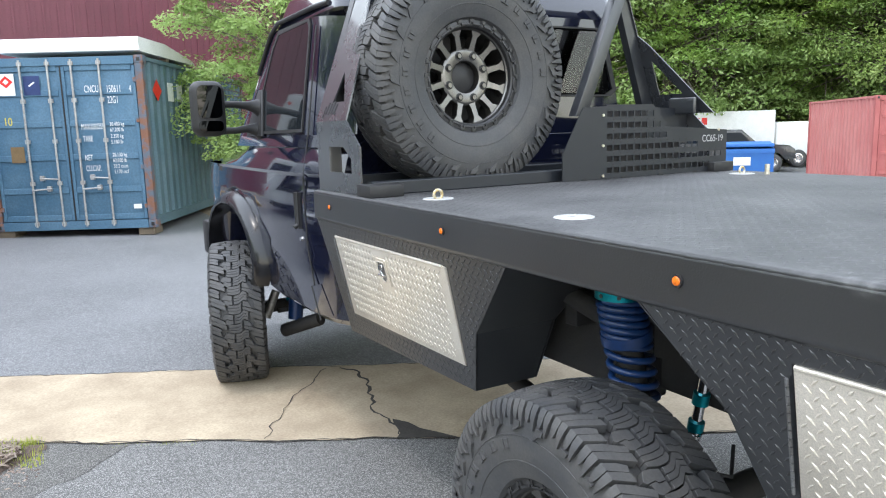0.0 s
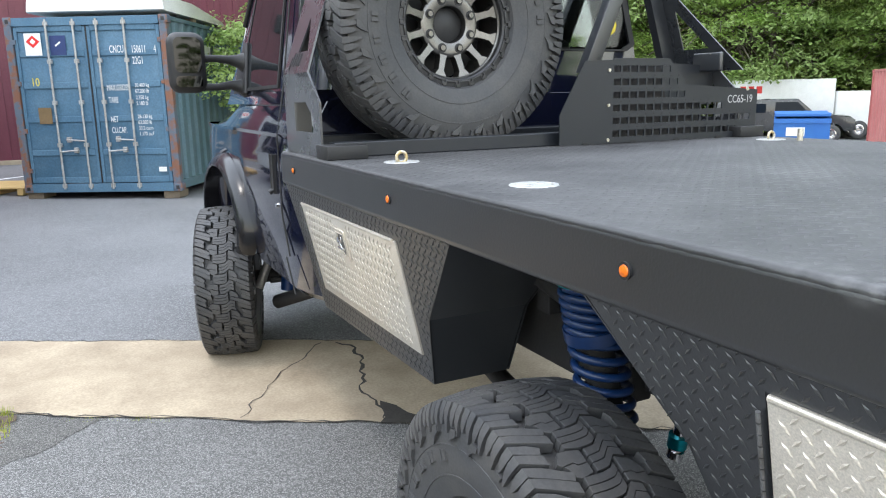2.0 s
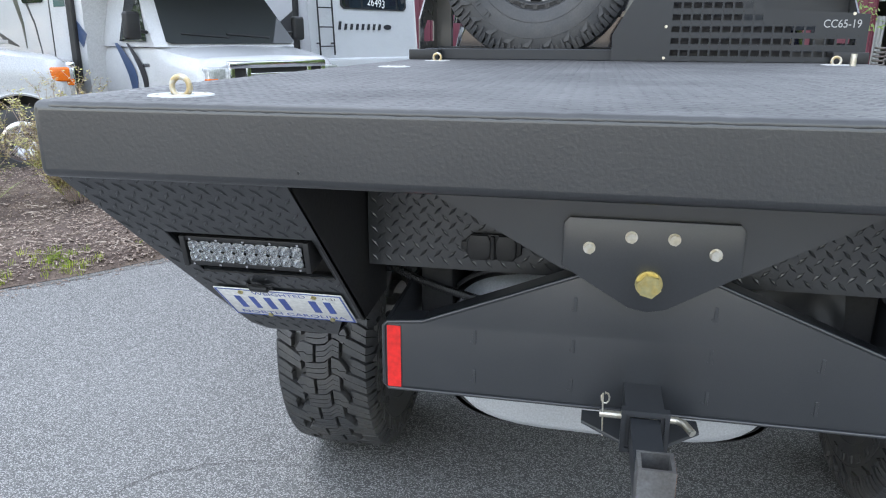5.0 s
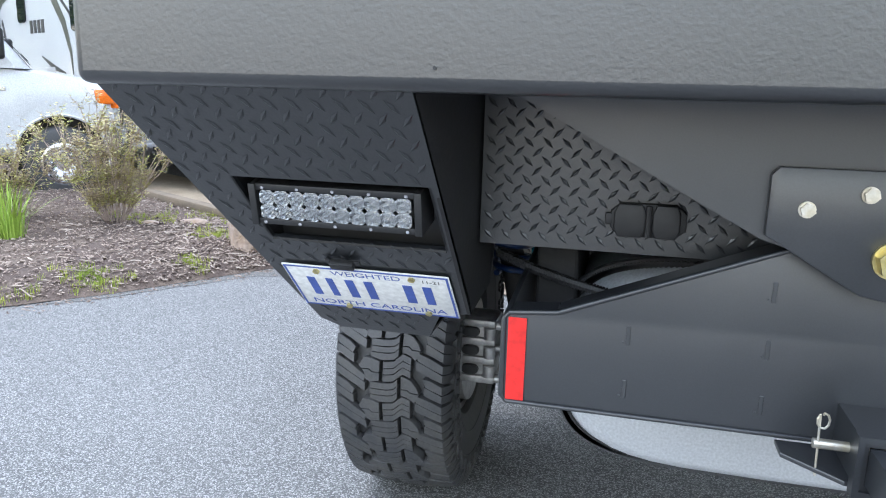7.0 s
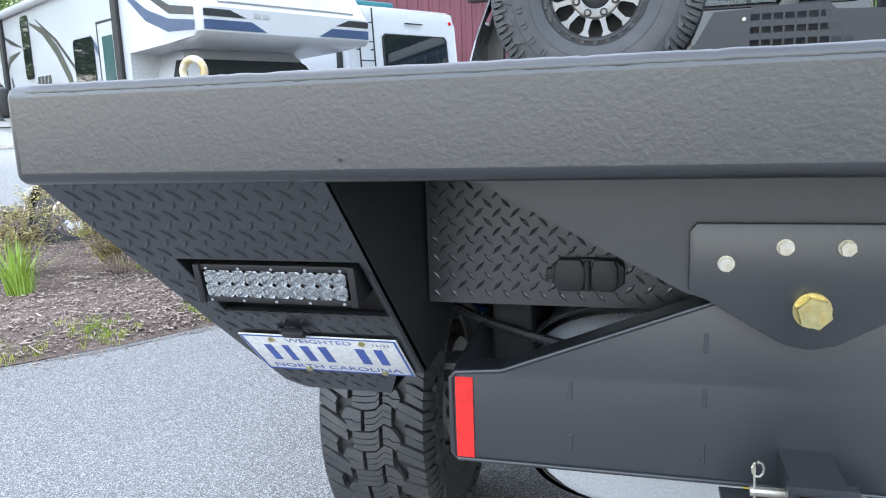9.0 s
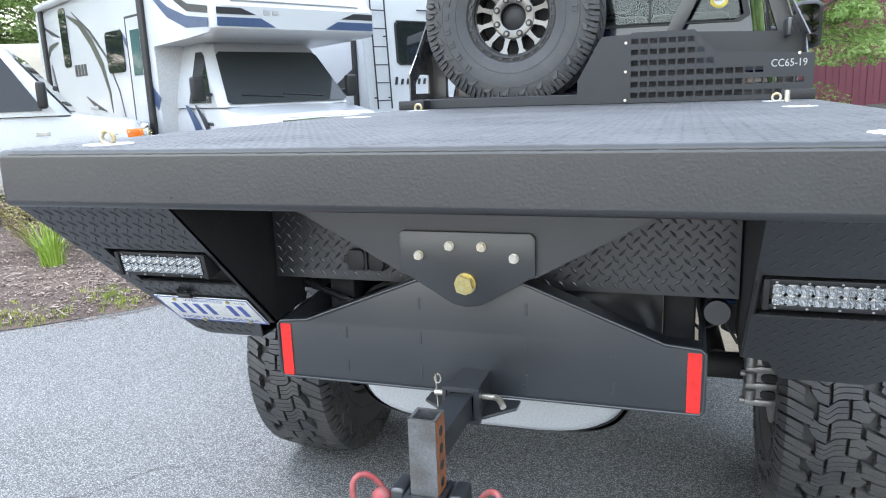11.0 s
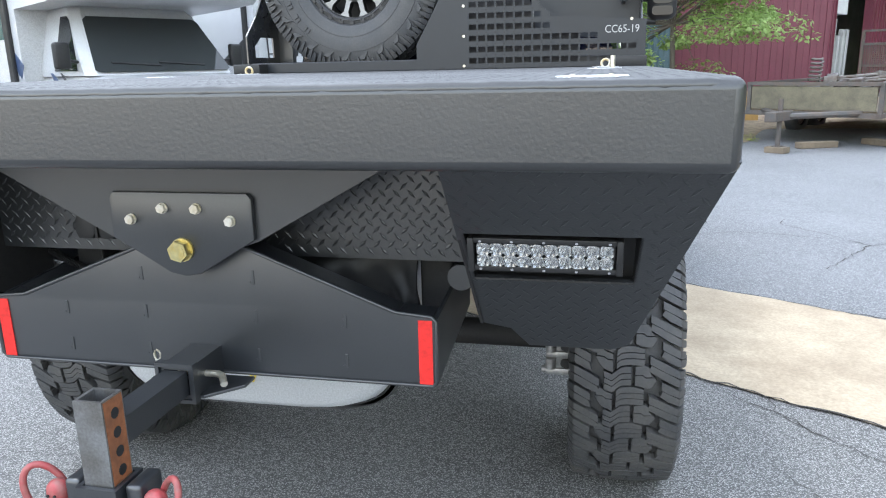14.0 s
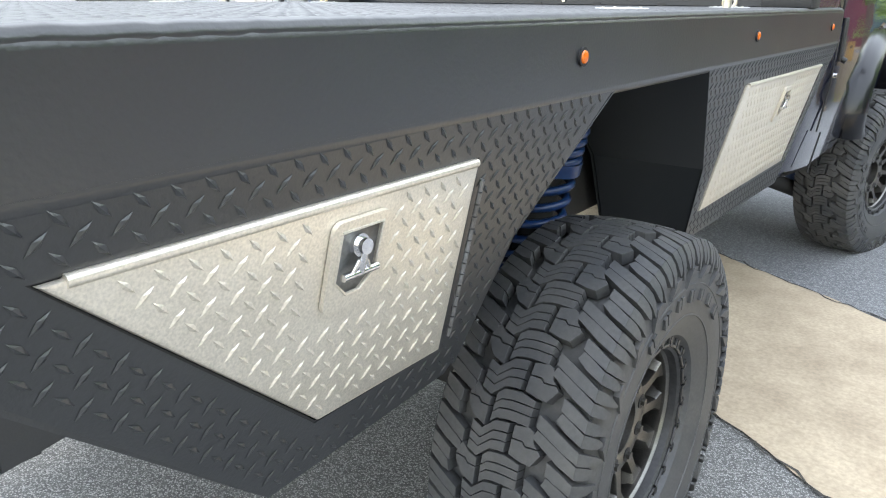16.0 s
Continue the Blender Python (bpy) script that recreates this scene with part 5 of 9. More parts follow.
run = [Vector(p) for p in ((-0.6, 0.6, 0.97), (-0.52, 0.575, 0.945), (-0.45, 0.56, 0.93), (-0.37, 0.552, 0.914), (-0.3, 0.55, 0.905), (-0.2, 0.6, 0.9))]
bm = pipe(B(), run, 0.0085, 8)
for a, b in zip(run, run[1:]):
    for k in range(14):
        c = a.lerp(b, (k + 0.5) / 14)
        rod(bm, c, c + (b - a).normalized() * 0.003, 0.0108, 8)
part("wiring_loom", bm, BLACK, truck, "corrugated black wiring loom")

# ---- cab ----
def body_ring(y, zb, zt, w, wt, wb=None):
    wb = wb or w - 0.04
    half = [(0.0, zb), (wb - 0.03, zb), (wb, zb + 0.03), (w - 0.008, max(zb + 0.05, 1.02)), (w - 0.014, max(zb + 0.06, 1.06)), (w, max(zb + 0.08, 1.16)), (w, max(zb + 0.1, 1.33)), (w - 0.012, max(zb + 0.12, 1.45)),
            (w - 0.002, max(zb + 0.13, 1.47)), (w - 0.02, zt - 0.09), (wt, zt - 0.02), (wt - 0.06, zt), (0.0, zt)]
    full = mirror_half(half)
    return [(x, y, z) for x, z in full]


rings = [body_ring(y, zb, zt, w, wt) for y, zb, zt, w, wt in (
    (3.21, 0.76, 1.63, 0.915, 0.855), (3.25, 0.72, 1.65, 0.94, 0.88), (3.4, 0.71, 1.65, 0.975, 0.91), (3.53, 0.71, 1.65, 1.0, 0.935), (4.2, 0.71, 1.65, 1.0, 0.935), (4.36, 0.72, 1.65, 0.998, 0.93),
    (4.40, 0.95, 1.65, 0.998, 0.93), (4.56, 1.14, 1.64, 0.996, 0.925), (4.78, 1.23, 1.62, 0.99, 0.91), (4.96, 1.25, 1.585, 0.985, 0.89), (5.2, 1.22, 1.565, 0.98, 0.87),
    (5.4, 1.1, 1.55, 0.975, 0.86), (5.52, 0.85, 1.54, 0.97, 0.85), (5.56, 0.78, 1.535, 0.968, 0.845), (5.85, 0.78, 1.51, 0.94, 0.82), (5.98, 0.85, 1.45, 0.9, 0.78))]
part("cab_body", loft(B(), rings), NAVY, truck, "glossy navy cab, doors, wings and bonnet", smooth=32)


def gh_ring(z, y0, y1, w, r):
    pts = []
    for cx, cy, a0 in ((w - r, y1 - r, 0), (-w + r, y1 - r, 90), (-w + r, y0 + r, 180), (w - r, y0 + r, 270)):
        for k in range(6):
            a = radians(a0 + 18 * k)
            pts.append((cx + r * math.cos(a), cy + r * math.sin(a), z))
    return pts


GH = [(1.60, 3.215, 4.95, 0.965, 0.06), (1.66, 3.215, 4.88, 0.952, 0.06), (2.25, 3.26, 4.26, 0.872, 0.08), (2.38, 3.28, 4.13, 0.85, 0.1), (2.46, 3.35, 4.0, 0.76, 0.12), (2.49, 3.5, 3.9, 0.56, 0.1)]
part("cab_roof", loft(B(), [gh_ring(*g) for g in GH[2:]]), NAVY, truck, "glossy navy cab roof", smooth=45)
part("belt_line", loft(B(), [gh_ring(*g) for g in GH[:2]]), NAVY, truck, "navy belt below the cab windows", smooth=45)


def plan_strip(z, s, pts, w, yr):
    """Outer and inner line of a pillar in plan, as one closed ring."""
    outer = [(s * (w - a), y if y > 3.3 else yr + y) for a, y in pts]
    inner = [(s * (w - a - 0.035), (y if y > 3.3 else yr + y) + (0.03 if y < 3.3 else 0.0)) for a, y in reversed(pts)]
    return [(x, y, z) for x, y in outer + inner]


REAR_PILLAR = [(0.0, 3.62), (0.006, 3.58), (0.02, 3.52), (0.04, 3.455), (0.062, 3.395), (0.082, 3.34), (0.097, 0.07), (0.108, 0.03), (0.117, 0.01), (0.127, 0.0)]
for s in (-1, 1):
    bm = loft(B(), [plan_strip(z, s, REAR_PILLAR, w, yr) for z, w, yr in ((1.64, 0.955, 3.2145), (2.255, 0.866, 3.2545))])
    part("rear_pillar", bm, NAVY, truck, "glossy navy rear corner of the cab", smooth=50)
    bm = slab(B(), [(s * 0.95, 4.90, 1.65), (s * 0.95, 4.80, 1.65), (s * 0.872, 4.15, 2.255), (s * 0.872, 4.27, 2.255)], (-0.07 * s, 0, 0), 0.012)
    part("windscreen_pillar", bm, NAVY, truck, smooth=40)
bm = slab(B(), [(-0.93, 4.885, 1.655), (0.93, 4.885, 1.655), (0.85, 4.255, 2.255), (-0.85, 4.255, 2.255)], (0, 0.005, 0.004))
part("windscreen", bm, CLEAR, truck, "clear raked windscreen")
bm = box(B(), -0.9, 0.9, 4.35, 4.85, 1.655, 1.7, 0.02, 3)
part("dashboard", bm, BLACK, truck, "dark dashboard top", smooth=40)


for x0 in (-0.72, -0.24, 0.24):
    seat = part("cab_seat", box(B(), x0, x0 + 0.48, 3.62, 3.8, 1.2, 1.93, 0.06, 4), BLACK, truck, "dark cab seat", smooth=50)
    part("headrest", box(B(), x0 + 0.11, x0 + 0.37, 3.6, 3.7, 1.95, 2.13, 0.04, 4), BLACK, seat, smooth=50)
part("roof_lining", box(B(), -0.8, 0.8, 3.32, 4.2, 2.235, 2.25), BLACK, truck, "dark roof lining")


def gside(y, z, s, out):
    return Vector((s * (0.952 - (z - 1.66) * 0.1448 + out), y, z))


for s in (-1, 1):
    win = [(3.65, 1.69), (4.42, 1.685), (4.50, 1.70), (4.24, 2.15), (4.15, 2.225), (3.68, 2.235), (3.65, 2.2)]
    bm = slab(B(), [gside(y, z, s, 0.003) for y, z in win], (0.004 * s, 0, 0))
    glass = part("side_window", bm, GLASS, truck, "dark tinted door glass")
    bm = ring_panel(B(), lambda y, z: gside(y, z, s, 0.0), [(3.615, 1.655), (4.80, 1.655), (4.255, 2.255), (3.615, 2.255)], grow(win, -0.002), (-0.03 * s, 0, 0))
    part("door_frame", bm, NAVY, truck, "navy frame round the door glass")
    bm = ring_panel(B(), lambda y, z: gside(y, z, s, 0.002), grow(win, 0.022), grow(win, -0.004), (0.008 * s, 0, 0))
    part("window_rubber", bm, BLACK, glass)
    # door seam, handle, trims
    bm = B()
    seam = [(3.56, 2.2), (3.55, 1.68), (3.54, 1.45), (3.53, 1.1), (3.5, 0.9), (3.44, 0.73)]
    for (y0, z0), (y1, z1) in zip(seam, seam[1:]):
        x0 = 0.957 - (z0 - 1.66) * 0.1448 if z0 > 1.6 else 1.0015
        x1 = 0.957 - (z1 - 1.66) * 0.1448 if z1 > 1.6 else 1.0015
        if z1 < 1.0:
            x1 = 0.985
        rod(bm, (s * (x0 - 0.001), y0, z0), (s * (x1 - 0.001), y1, z1), 0.004, 6)
    part("door_seam", bm, BLACK, truck)
    bm = box(B(), s * 1.0, s * 1.012, 3.60, 3.66, 1.19, 1.37, 0.004)
    rod(bm, (s * 1.012, 3.63, 1.2), (s * 1.03, 3.63, 1.19), 0.012, 12)
    part("door_handle", bm, BLACK, truck, "black pull door handle", smooth=40)
    bm = rod(B(), (s * 0.995, 3.615, 1.13), (s * 1.008, 3.615, 1.13), 0.011, 14)
    part("door_lock", bm, CHROME, truck, smooth=40)
    # fender flare round the front wheel
    bm = B()
    prof = []
    for k in range(15):
        a = radians(-28 + k * 16.2)
        prof.append((4.98 - math.cos(a) * 0.58, 0.86 + math.sin(a) * (0.36 if a > 0 else 0.22)))
    ringsf = []
    for y, z in prof:
        dy, dz = (y - 4.98), (z - 0.86)
        ln = math.hypot(dy, dz)
        uy, uz = dy / ln, dz / ln
        ringsf.append([(s * 0.965, y + uy * 0.085, z + uz * 0.085), (s * 1.01, y + uy * 0.08, z + uz * 0.078), (s * 1.048, y + uy * 0.05, z + uz * 0.046), (s * 1.06, y + uy * 0.012, z + uz * 0.01), (s * 1.054, y, z), (s * 0.93, y + uy * 0.01, z + uz * 0.01)])
    loft(bm, ringsf)
    part("fender_flare", bm, FLARE, truck, "glossy charcoal wheel-arch flare", smooth=45)
    # tow mirror on two arms
    hx, up_ = (-1.255, 0.0) if s < 0 else (1.238, 0.04)
    bm = B()
    for zc, sweep in ((1.835, 0.012), (1.70, -0.004)):
        ringsm = []
        for x, y, dz, r in ((0.925, 4.42, -0.02, 0.075), (0.95, 4.415, -0.012, 0.058), (0.985, 4.405, 0.0, 0.036), (1.03, 4.395, 0.006, 0.024), (1.1, 4.38, sweep, 0.0195), (1.2, 4.365, sweep, 0.02)):
            ringsm.append([(s * x, y + r * 0.9 * math.cos(q), zc + dz + r * math.sin(q)) for q in [2 * math.pi * k / 14 for k in range(14)]])
        loft(bm, ringsm)
    slab(bm, [gside(y, z, s, 0.004) for y, z in ((4.30, 1.66), (4.62, 1.66), (4.60, 1.72), (4.44, 1.93), (4.36, 1.93))], (0.02 * s, 0, 0), 0.006)
    part("mirror_arm", bm, BLACK, truck, "black twin mirror arms flaring into the door", smooth=50)
    bm = box(B(), hx - 0.097, hx + 0.097, 4.31, 4.43, 1.665 + up_, 1.98 + up_, 0.058, 6)
    head = part("mirror_head", bm, BLACK, truck, "tall black towing mirror", smooth=50)
    for nm, z0, z1, r in (("mirror_glass", 1.77 + up_, 1.952 + up_, 0.032), ("spotter_glass", 1.695 + up_, 1.754 + up_, 0.022)):
        rim = [(hx + ex * (0.068 - r) + r * math.cos(q), (z1 - r if ez > 0 else z0 + r) + r * math.sin(q)) for ex, ez, q0 in ((1, 1, 0), (-1, 1, 1), (-1, -1, 2), (1, -1, 3)) for q in [(q0 + k / 4) * math.pi / 2 for k in range(5)]]
        part(nm, slab(B(), [(x, 4.309, z) for x, z in rim], (0, -0.004, 0)), MIRROR_DIM, head)
# rear window: three panes in one rubber surround
def back(x, z, out):
    return Vector((x, 3.2155 + (z - 1.66) * 0.065 - out, z))


RW = [(-0.74, 1.87), (-0.70, 1.84), (0.72, 1.84), (0.77, 1.87), (0.70, 2.17), (0.66, 2.2), (-0.64, 2.2), (-0.68, 2.17)]
bm = ring_panel(B(), lambda x, z: back(x, z, 0.0), [(-0.835, 1.65), (0.835, 1.65), (0.745, 2.255), (-0.745, 2.255)], grow(RW, -0.002), (0, 0.03, 0))
part("cab_back", bm, NAVY, truck, "navy rear wall of the cab")
bm = ring_panel(B(), lambda x, z: back(x, z, 0.003), grow(RW, 0.03), grow(RW, -0.004), (0, -0.012, 0))
part("window_rubber", bm, BLACK, truck)
for x0, x1, mt in ((-0.73, -0.27, CLEAR), (-0.262, 0.262, CLEAR), (0.27, 0.75, CLEAR)):
    bm = slab(B(), [back(x0, 1.85, 0.006), back(x1, 1.85, 0.006), back(x1 - (0.05 if x1 > 0.5 else 0), 2.19, 0.006), back(x0 + (0.05 if x0 < -0.5 else 0), 2.19, 0.006)], (0, -0.004, 0))
    part("rear_window_pane", bm, mt, truck, "clear pane of the sliding rear window")
for x in (-0.266, 0.266, 0.0):
    bm = slab(B(), [back(x - 0.008, 1.85, 0.011), back(x + 0.008, 1.85, 0.011), back(x + 0.008, 2.19, 0.011), back(x - 0.008, 2.19, 0.011)], (0, -0.004, 0))
    part("window_mullion", bm, BLACK, truck)
bm = rod(B(), back(0.635, 1.955, 0.011), back(0.635, 1.955, 0.0125), 0.048, 24)
st = part("round_sticker", bm, YELLOW, truck, "round yellow sticker on the rear glass")
bm = rod(B(), back(0.635, 1.955, 0.0126), back(0.635, 1.955, 0.0135), 0.03, 20)
part("sticker_centre", bm, WHITE, st)
bm = box(B(), -0.02 + 0.635, 0.02 + 0.635, 3.214, 3.215, 1.948, 1.962)
part("sticker_bar", bm, BLACK, st)
# roof drip rails and third brake light
for s in (-1, 1):
    bm = pipe(B(), [(s * 0.872, 3.4, 2.285), (s * 0.878, 3.6, 2.29), (s * 0.878, 4.16, 2.285), (s * 0.88, 4.3, 2.235), (s * 0.905, 4.5, 2.03)], 0.013, 8)
    part("drip_rail", bm, BLACK, truck, "black gutter along the roof edge", smooth=50)
bm = box(B(), -0.14, 0.14, 3.27, 3.30, 2.32, 2.36, 0.006)
part("brake_light", bm, REDLENS, truck, "red high-level brake light", smooth=40)
# bumper and grille ahead
bm = box(B(), -0.98, 0.98, 5.95, 6.12, 0.72, 1.0, 0.03)
box(bm, -0.62, 0.62, 5.97, 6.02, 1.05, 1.35, 0.01)
part("front_bumper", bm, BLACK, truck, "black front bumper and grille", smooth=40)

# ---- headache rack ----
rack = thing("headache_rack", "black steel headache rack bolted to the flatbed behind the cab", "rack")
for s in (-1, 1):
    low = [(3.2, 1.414), (2.73, 1.414), (2.73, 1.61), (2.86, 1.72), (3.2, 1.72)]
    hole = [(3.06, 1.61), (2.9, 1.61), (2.82, 1.56), (2.82, 1.5), (3.06, 1.5)]
    bm = ring_panel(B(), lambda y, z: Vector((s * 1.04, y, z)), list(reversed(low)), list(reversed(hole)), (-0.008 * s, 0, 0))
    upo = [(3.2, 1.72), (2.86, 1.72), (2.9, 2.0), (3.0, 2.3), (3.06, 2.4), (3.2, 2.4)]
    uph = [(3.06, 1.80), (2.93, 1.80), (3.02, 1.93)]
    if s > 0:
        upo = [(3.2, 1.72), (2.72, 1.72), (2.82, 1.83), (3.06, 2.1), (3.13, 2.16), (3.13, 2.4), (3.2, 2.4)]
        uph = [(3.07, 1.83), (2.9, 1.83), (3.07, 2.02)]
    bm2 = ring_panel(bm, lambda y, z: Vector((s * (1.04 - (z - 1.72) * 0.36), y, z)), list(reversed(upo)), list(reversed(uph)), (-0.008 * s, 0, 0))
    plate_ = part("side_plate", bm2, STEEL_SATIN, rack, "cut-out black side plate")
    bm = B()
    for k, (h0, h1) in enumerate(((1.735, 1.785), (1.75, 1.8), (1.747, 1.795), (1.75, 1.805), (1.747, 1.793))):
        y = 3.14 - k * 0.031
        slab(bm, [(s * (1.0415 - (z - 1.72) * 0.36), y_, z) for y_, z in ((y, h0), (y - 0.014, h0), (y - 0.03, h1), (y - 0.016, h1))], (0.0012 * s, 0, 0))
    part("cut_mark", bm, BLACK, plate_, "slanted cut-outs in place of lettering")
    bm = B()
    slab(bm, [(s * 1.036, 3.19, 1.415), (s * 1.036, 3.19, 1.72), (s * 0.80, 3.19, 2.4), (s * 0.72, 3.19, 2.4), (s * 0.95, 3.19, 1.72), (s * 0.95, 3.19, 1.415)], (0, -0.05, 0))
    part("rack_leg", bm, STEEL_BLACK, rack)
    bm = box(B(), s * 1.06 - (0.15 if s > 0 else 0), s * 1.06 + (0.15 if s < 0 else 0), 2.60, 2.73, DECK + 0.001, DECK + 0.05, 0.004)
    part("corner_block", bm, BLACK, rack, "black block at the rack's foot", smooth=40)
    # braces that lean to the middle
    bm = slab(B(), [(s * 0.33, 3.02, 1.72), (s * 0.41, 3.02, 1.72), (s * 0.74, 3.06, 2.40), (s * 0.665, 3.06, 2.40)], (0, 0.06, 0), 0.003)
    part("brace", bm, STEEL_BLACK, rack, smooth=30)
    if s < 0:
        continue
    bm = box(B(), s * 0.95 - 0.012, s * 0.95 + 0.012, 2.77, 2.95, 1.715, 1.805, 0.01, 3)
    part("work_lamp", bm, STEEL_BLACK, rack, "flat black square work lamp", smooth=40)
bm = box(B(), -0.81, 0.81, 3.04, 3.12, 2.37, 2.44, 0.006)
part("top_bar", bm, STEEL_BLACK, rack)
bm = box(B(), -1.0, 1.0, 2.70, 2.77, DECK + 0.001, DECK + 0.055, 0.004)
box(bm, -1.03, 1.03, 3.12, 3.19, DECK + 0.001, DECK + 0.06, 0.004)
part("base_rail", bm, RACK_BLACK, rack)

# slotted tread panel on the rack, in front of the cab's window
def ladder_panel():
    """A plate cut with rows of slots, built as the bars between them."""
    bm = B()
    y, x0, x1 = 2.645, 0.204, 1.053
    slab(bm, [(-0.066, y, 1.416), (-0.066, y, 1.537), (0.056, y, 1.752), (x0, y, 1.758), (x0, y, 1.416)], (0, 0.005, 0))
    slots = [(1.454, 16), (1.5075, 18), (1.561, 14), (1.6145, 9), (1.668, 8), (1.7215, 7)]
    half, pitch, wide = 0.0135, 0.0453, 0.0365
    right = lambda z: x1 if z < 1.64 else 0.625 - (z - 1.64) * 0.95
    edges = [1.416] + [z + e for z, n in slots for e in (-half, half)] + [1.765]
    for za, zb in zip(edges[0::2], edges[1::2]):
        if za < 1.655 < zb:
            slab(bm, [(x0, y, za), (x1, y, za), (x1, y, 1.652), (0.625, y, 1.64), (right(zb), y, zb), (x0, y, zb)], (0, 0.005, 0))
        else:
            slab(bm, [(x0, y, za), (right(za), y, za), (right(zb), y, zb), (x0, y, zb)], (0, 0.005, 0))
    for z, n in slots:
        for k in range(n):
            xs = x0 + k * pitch + wide
            xe = x0 + (k + 1) * pitch if k < n - 1 else right(z)
            slab(bm, [(xs, y, z - half), (xe, y, z - half), (xe, y, z + half), (xs, y, z + half)], (0, 0.005, 0))
    return bm


part("upper_plate", slab(B(), [(0.5, 2.9, 1.56), (1.03, 2.9, 1.56), (1.03, 2.9, 1.745), (0.5, 2.9, 1.77)], (0, 0.005, 0)), RACK_BLACK, rack, "plain black plate above the slots")
# added dark sheet: gives the slots the shade of the cab's back
part("back_plate", slab(B(), [(0.19, 2.69, 1.42), (0.74, 2.69, 1.42), (0.74, 2.69, 1.6), (0.53, 2.69, 1.6), (0.5, 2.69, 1.74), (0.19, 2.69, 1.74)], (0, 0.004, 0)), DARK_UNDER, rack, "added dark sheet standing in for shade behind the slots")
lp = part("slotted_panel", ladder_panel(), RACK_BLACK, rack, "black slotted equipment panel")
words("panel_code", "CC65-19", 0.05, pose(0.862, 2.6445, 1.57, 90, 0, 0), RVGREY, lp, 0.0006, 'LEFT', 0.86)
for z in (1.481, 1.534, 1.588, 1.641, 1.695):
    for k in range(18 if z < 1.55 else 13 if z < 1.6 else 8):
        xh = 0.204 + k * 0.0453 + 0.041
        part("small_hole", rod(B(), (xh, 2.6452, z), (xh, 2.6446, z), 0.0042, 8), BLACK, lp)
for x, z in ((0.178, 1.716), (0.178, 1.573), (0.178, 1.43), (0.985, 1.63)):
    part("panel_bolt", rod(B(), (x, 2.645, z), (x, 2.639, z), 0.007, 12), ZINC_PALE, lp)
for x in (0.05, 0.3, 0.55, 0.8):
    part("panel_foot", box(B(), x, x + 0.03, 2.643, 2.652, 1.414, 1.424), BLACK, lp)


# ---- ground ----
def sheet(name, xs, ys, zf, material, label):
    bm = B()
    V = [[bm.verts.new((x, y, zf(x, y))) for x in xs] for y in ys]
    for i in range(len(ys) - 1):
        for j in range(len(xs) - 1):
            bm.faces.new((V[i][j], V[i][j + 1], V[i + 1][j + 1], V[i + 1][j]))
    return tagged(finish(name, bm, material, smooth=60), label, kind="structure")


def soft_rise(y, x=0.0):
    t = min(max((y - 3.0) / 3.0, 0), 1)
    fall = 0.065 * min(max(x - 8.0, 0.0), 14.0)
    return (rise(y) if y > 6 else 0.033 * t * t * (3 - 2 * t)) - fall


sheet("ground", [-400, -60, -20, -5, 0, 5, 8, 12, 16, 22, 60, 400], [-400, -60, -10, 2.0, 3.0, 3.6, 4.2, 4.8, 5.4, 6.0, 9, 14, 24, 60, 400], lambda x, y: soft_rise(y, x), ASPHALT, "worn pale grey asphalt drive with coarse aggregate")


def strip_y(x, near):
    wob = 0.012 * math.sin(x * 7.3) + 0.008 * math.sin(x * 17.1 + 1)
    return 3.05 - 0.60 * x + wob if near else 4.5 - 0.53 * x + wob * 0.7


def band(name, x0, x1, n, ya, yb, lift, material, label, rows=6):
    bm = B()
    V = []
    for i in range(n + 1):
        x = x0 + (x1 - x0) * i / n
        a, b = ya(x), yb(x)
        V.append([bm.verts.new((x, a + (b - a) * k / rows, soft_rise(a + (b - a) * k / rows, x) + lift)) for k in range(rows + 1)])
    for i in range(n):
        for k in range(rows):
            bm.faces.new((V[i][k], V[i + 1][k], V[i + 1][k + 1], V[i][k + 1]))
    return tagged(finish(name, bm, material, smooth=60), label, kind="structure")


band("pavement_1", -14, 14, 280, lambda x: strip_y(x, True), lambda x: strip_y(x, False), 0.008, CONCRETE, "tan stained concrete strip laid across the drive")
band("road", -40, 40, 160, lambda x: strip_y(x, False), lambda x: 32.0, 0.004, ASPHALT2, "smooth blue-grey sealed asphalt lot", 14)


def jagged(name, ends, width, seed, material=None, lift=0.011):
    """A crack: a thin uneven ribbon that wanders between its turning points."""
    rnd = random.Random(seed)
    pts = [Vector((*ends[0], 0))]
    for a, b in zip(ends, ends[1:]):
        a, b = Vector((*a, 0)), Vector((*b, 0))
        k = max(3, int((b - a).length / 0.05))
        nrm = (b - a).orthogonal().normalized()
        nrm = Vector(((b - a).y, -(b - a).x, 0)).normalized()
        for i in range(1, k + 1):
            pts.append(a.lerp(b, i / k) + nrm * rnd.uniform(-0.02, 0.02) * (i < k))
    bm = B()
    prev = None
    for i, p in enumerate(pts):
        d = (pts[min(i + 1, len(pts) - 1)] - pts[max(i - 1, 0)]).normalized()
        nr = Vector((d.y, -d.x, 0)) * width * rnd.uniform(0.3, 1.2)
        z = soft_rise(p.y) + lift
        cur = (bm.verts.new((p.x + nr.x, p.y + nr.y, z)), bm.verts.new((p.x - nr.x, p.y - nr.y, z)))
        if prev:
            bm.faces.new((prev[0], prev[1], cur[1], cur[0]))
        prev = cur
    ob = finish(name, bm, material or CRACK)
    return tagged(ob, "dark ragged crack in the paving", kind="structure")


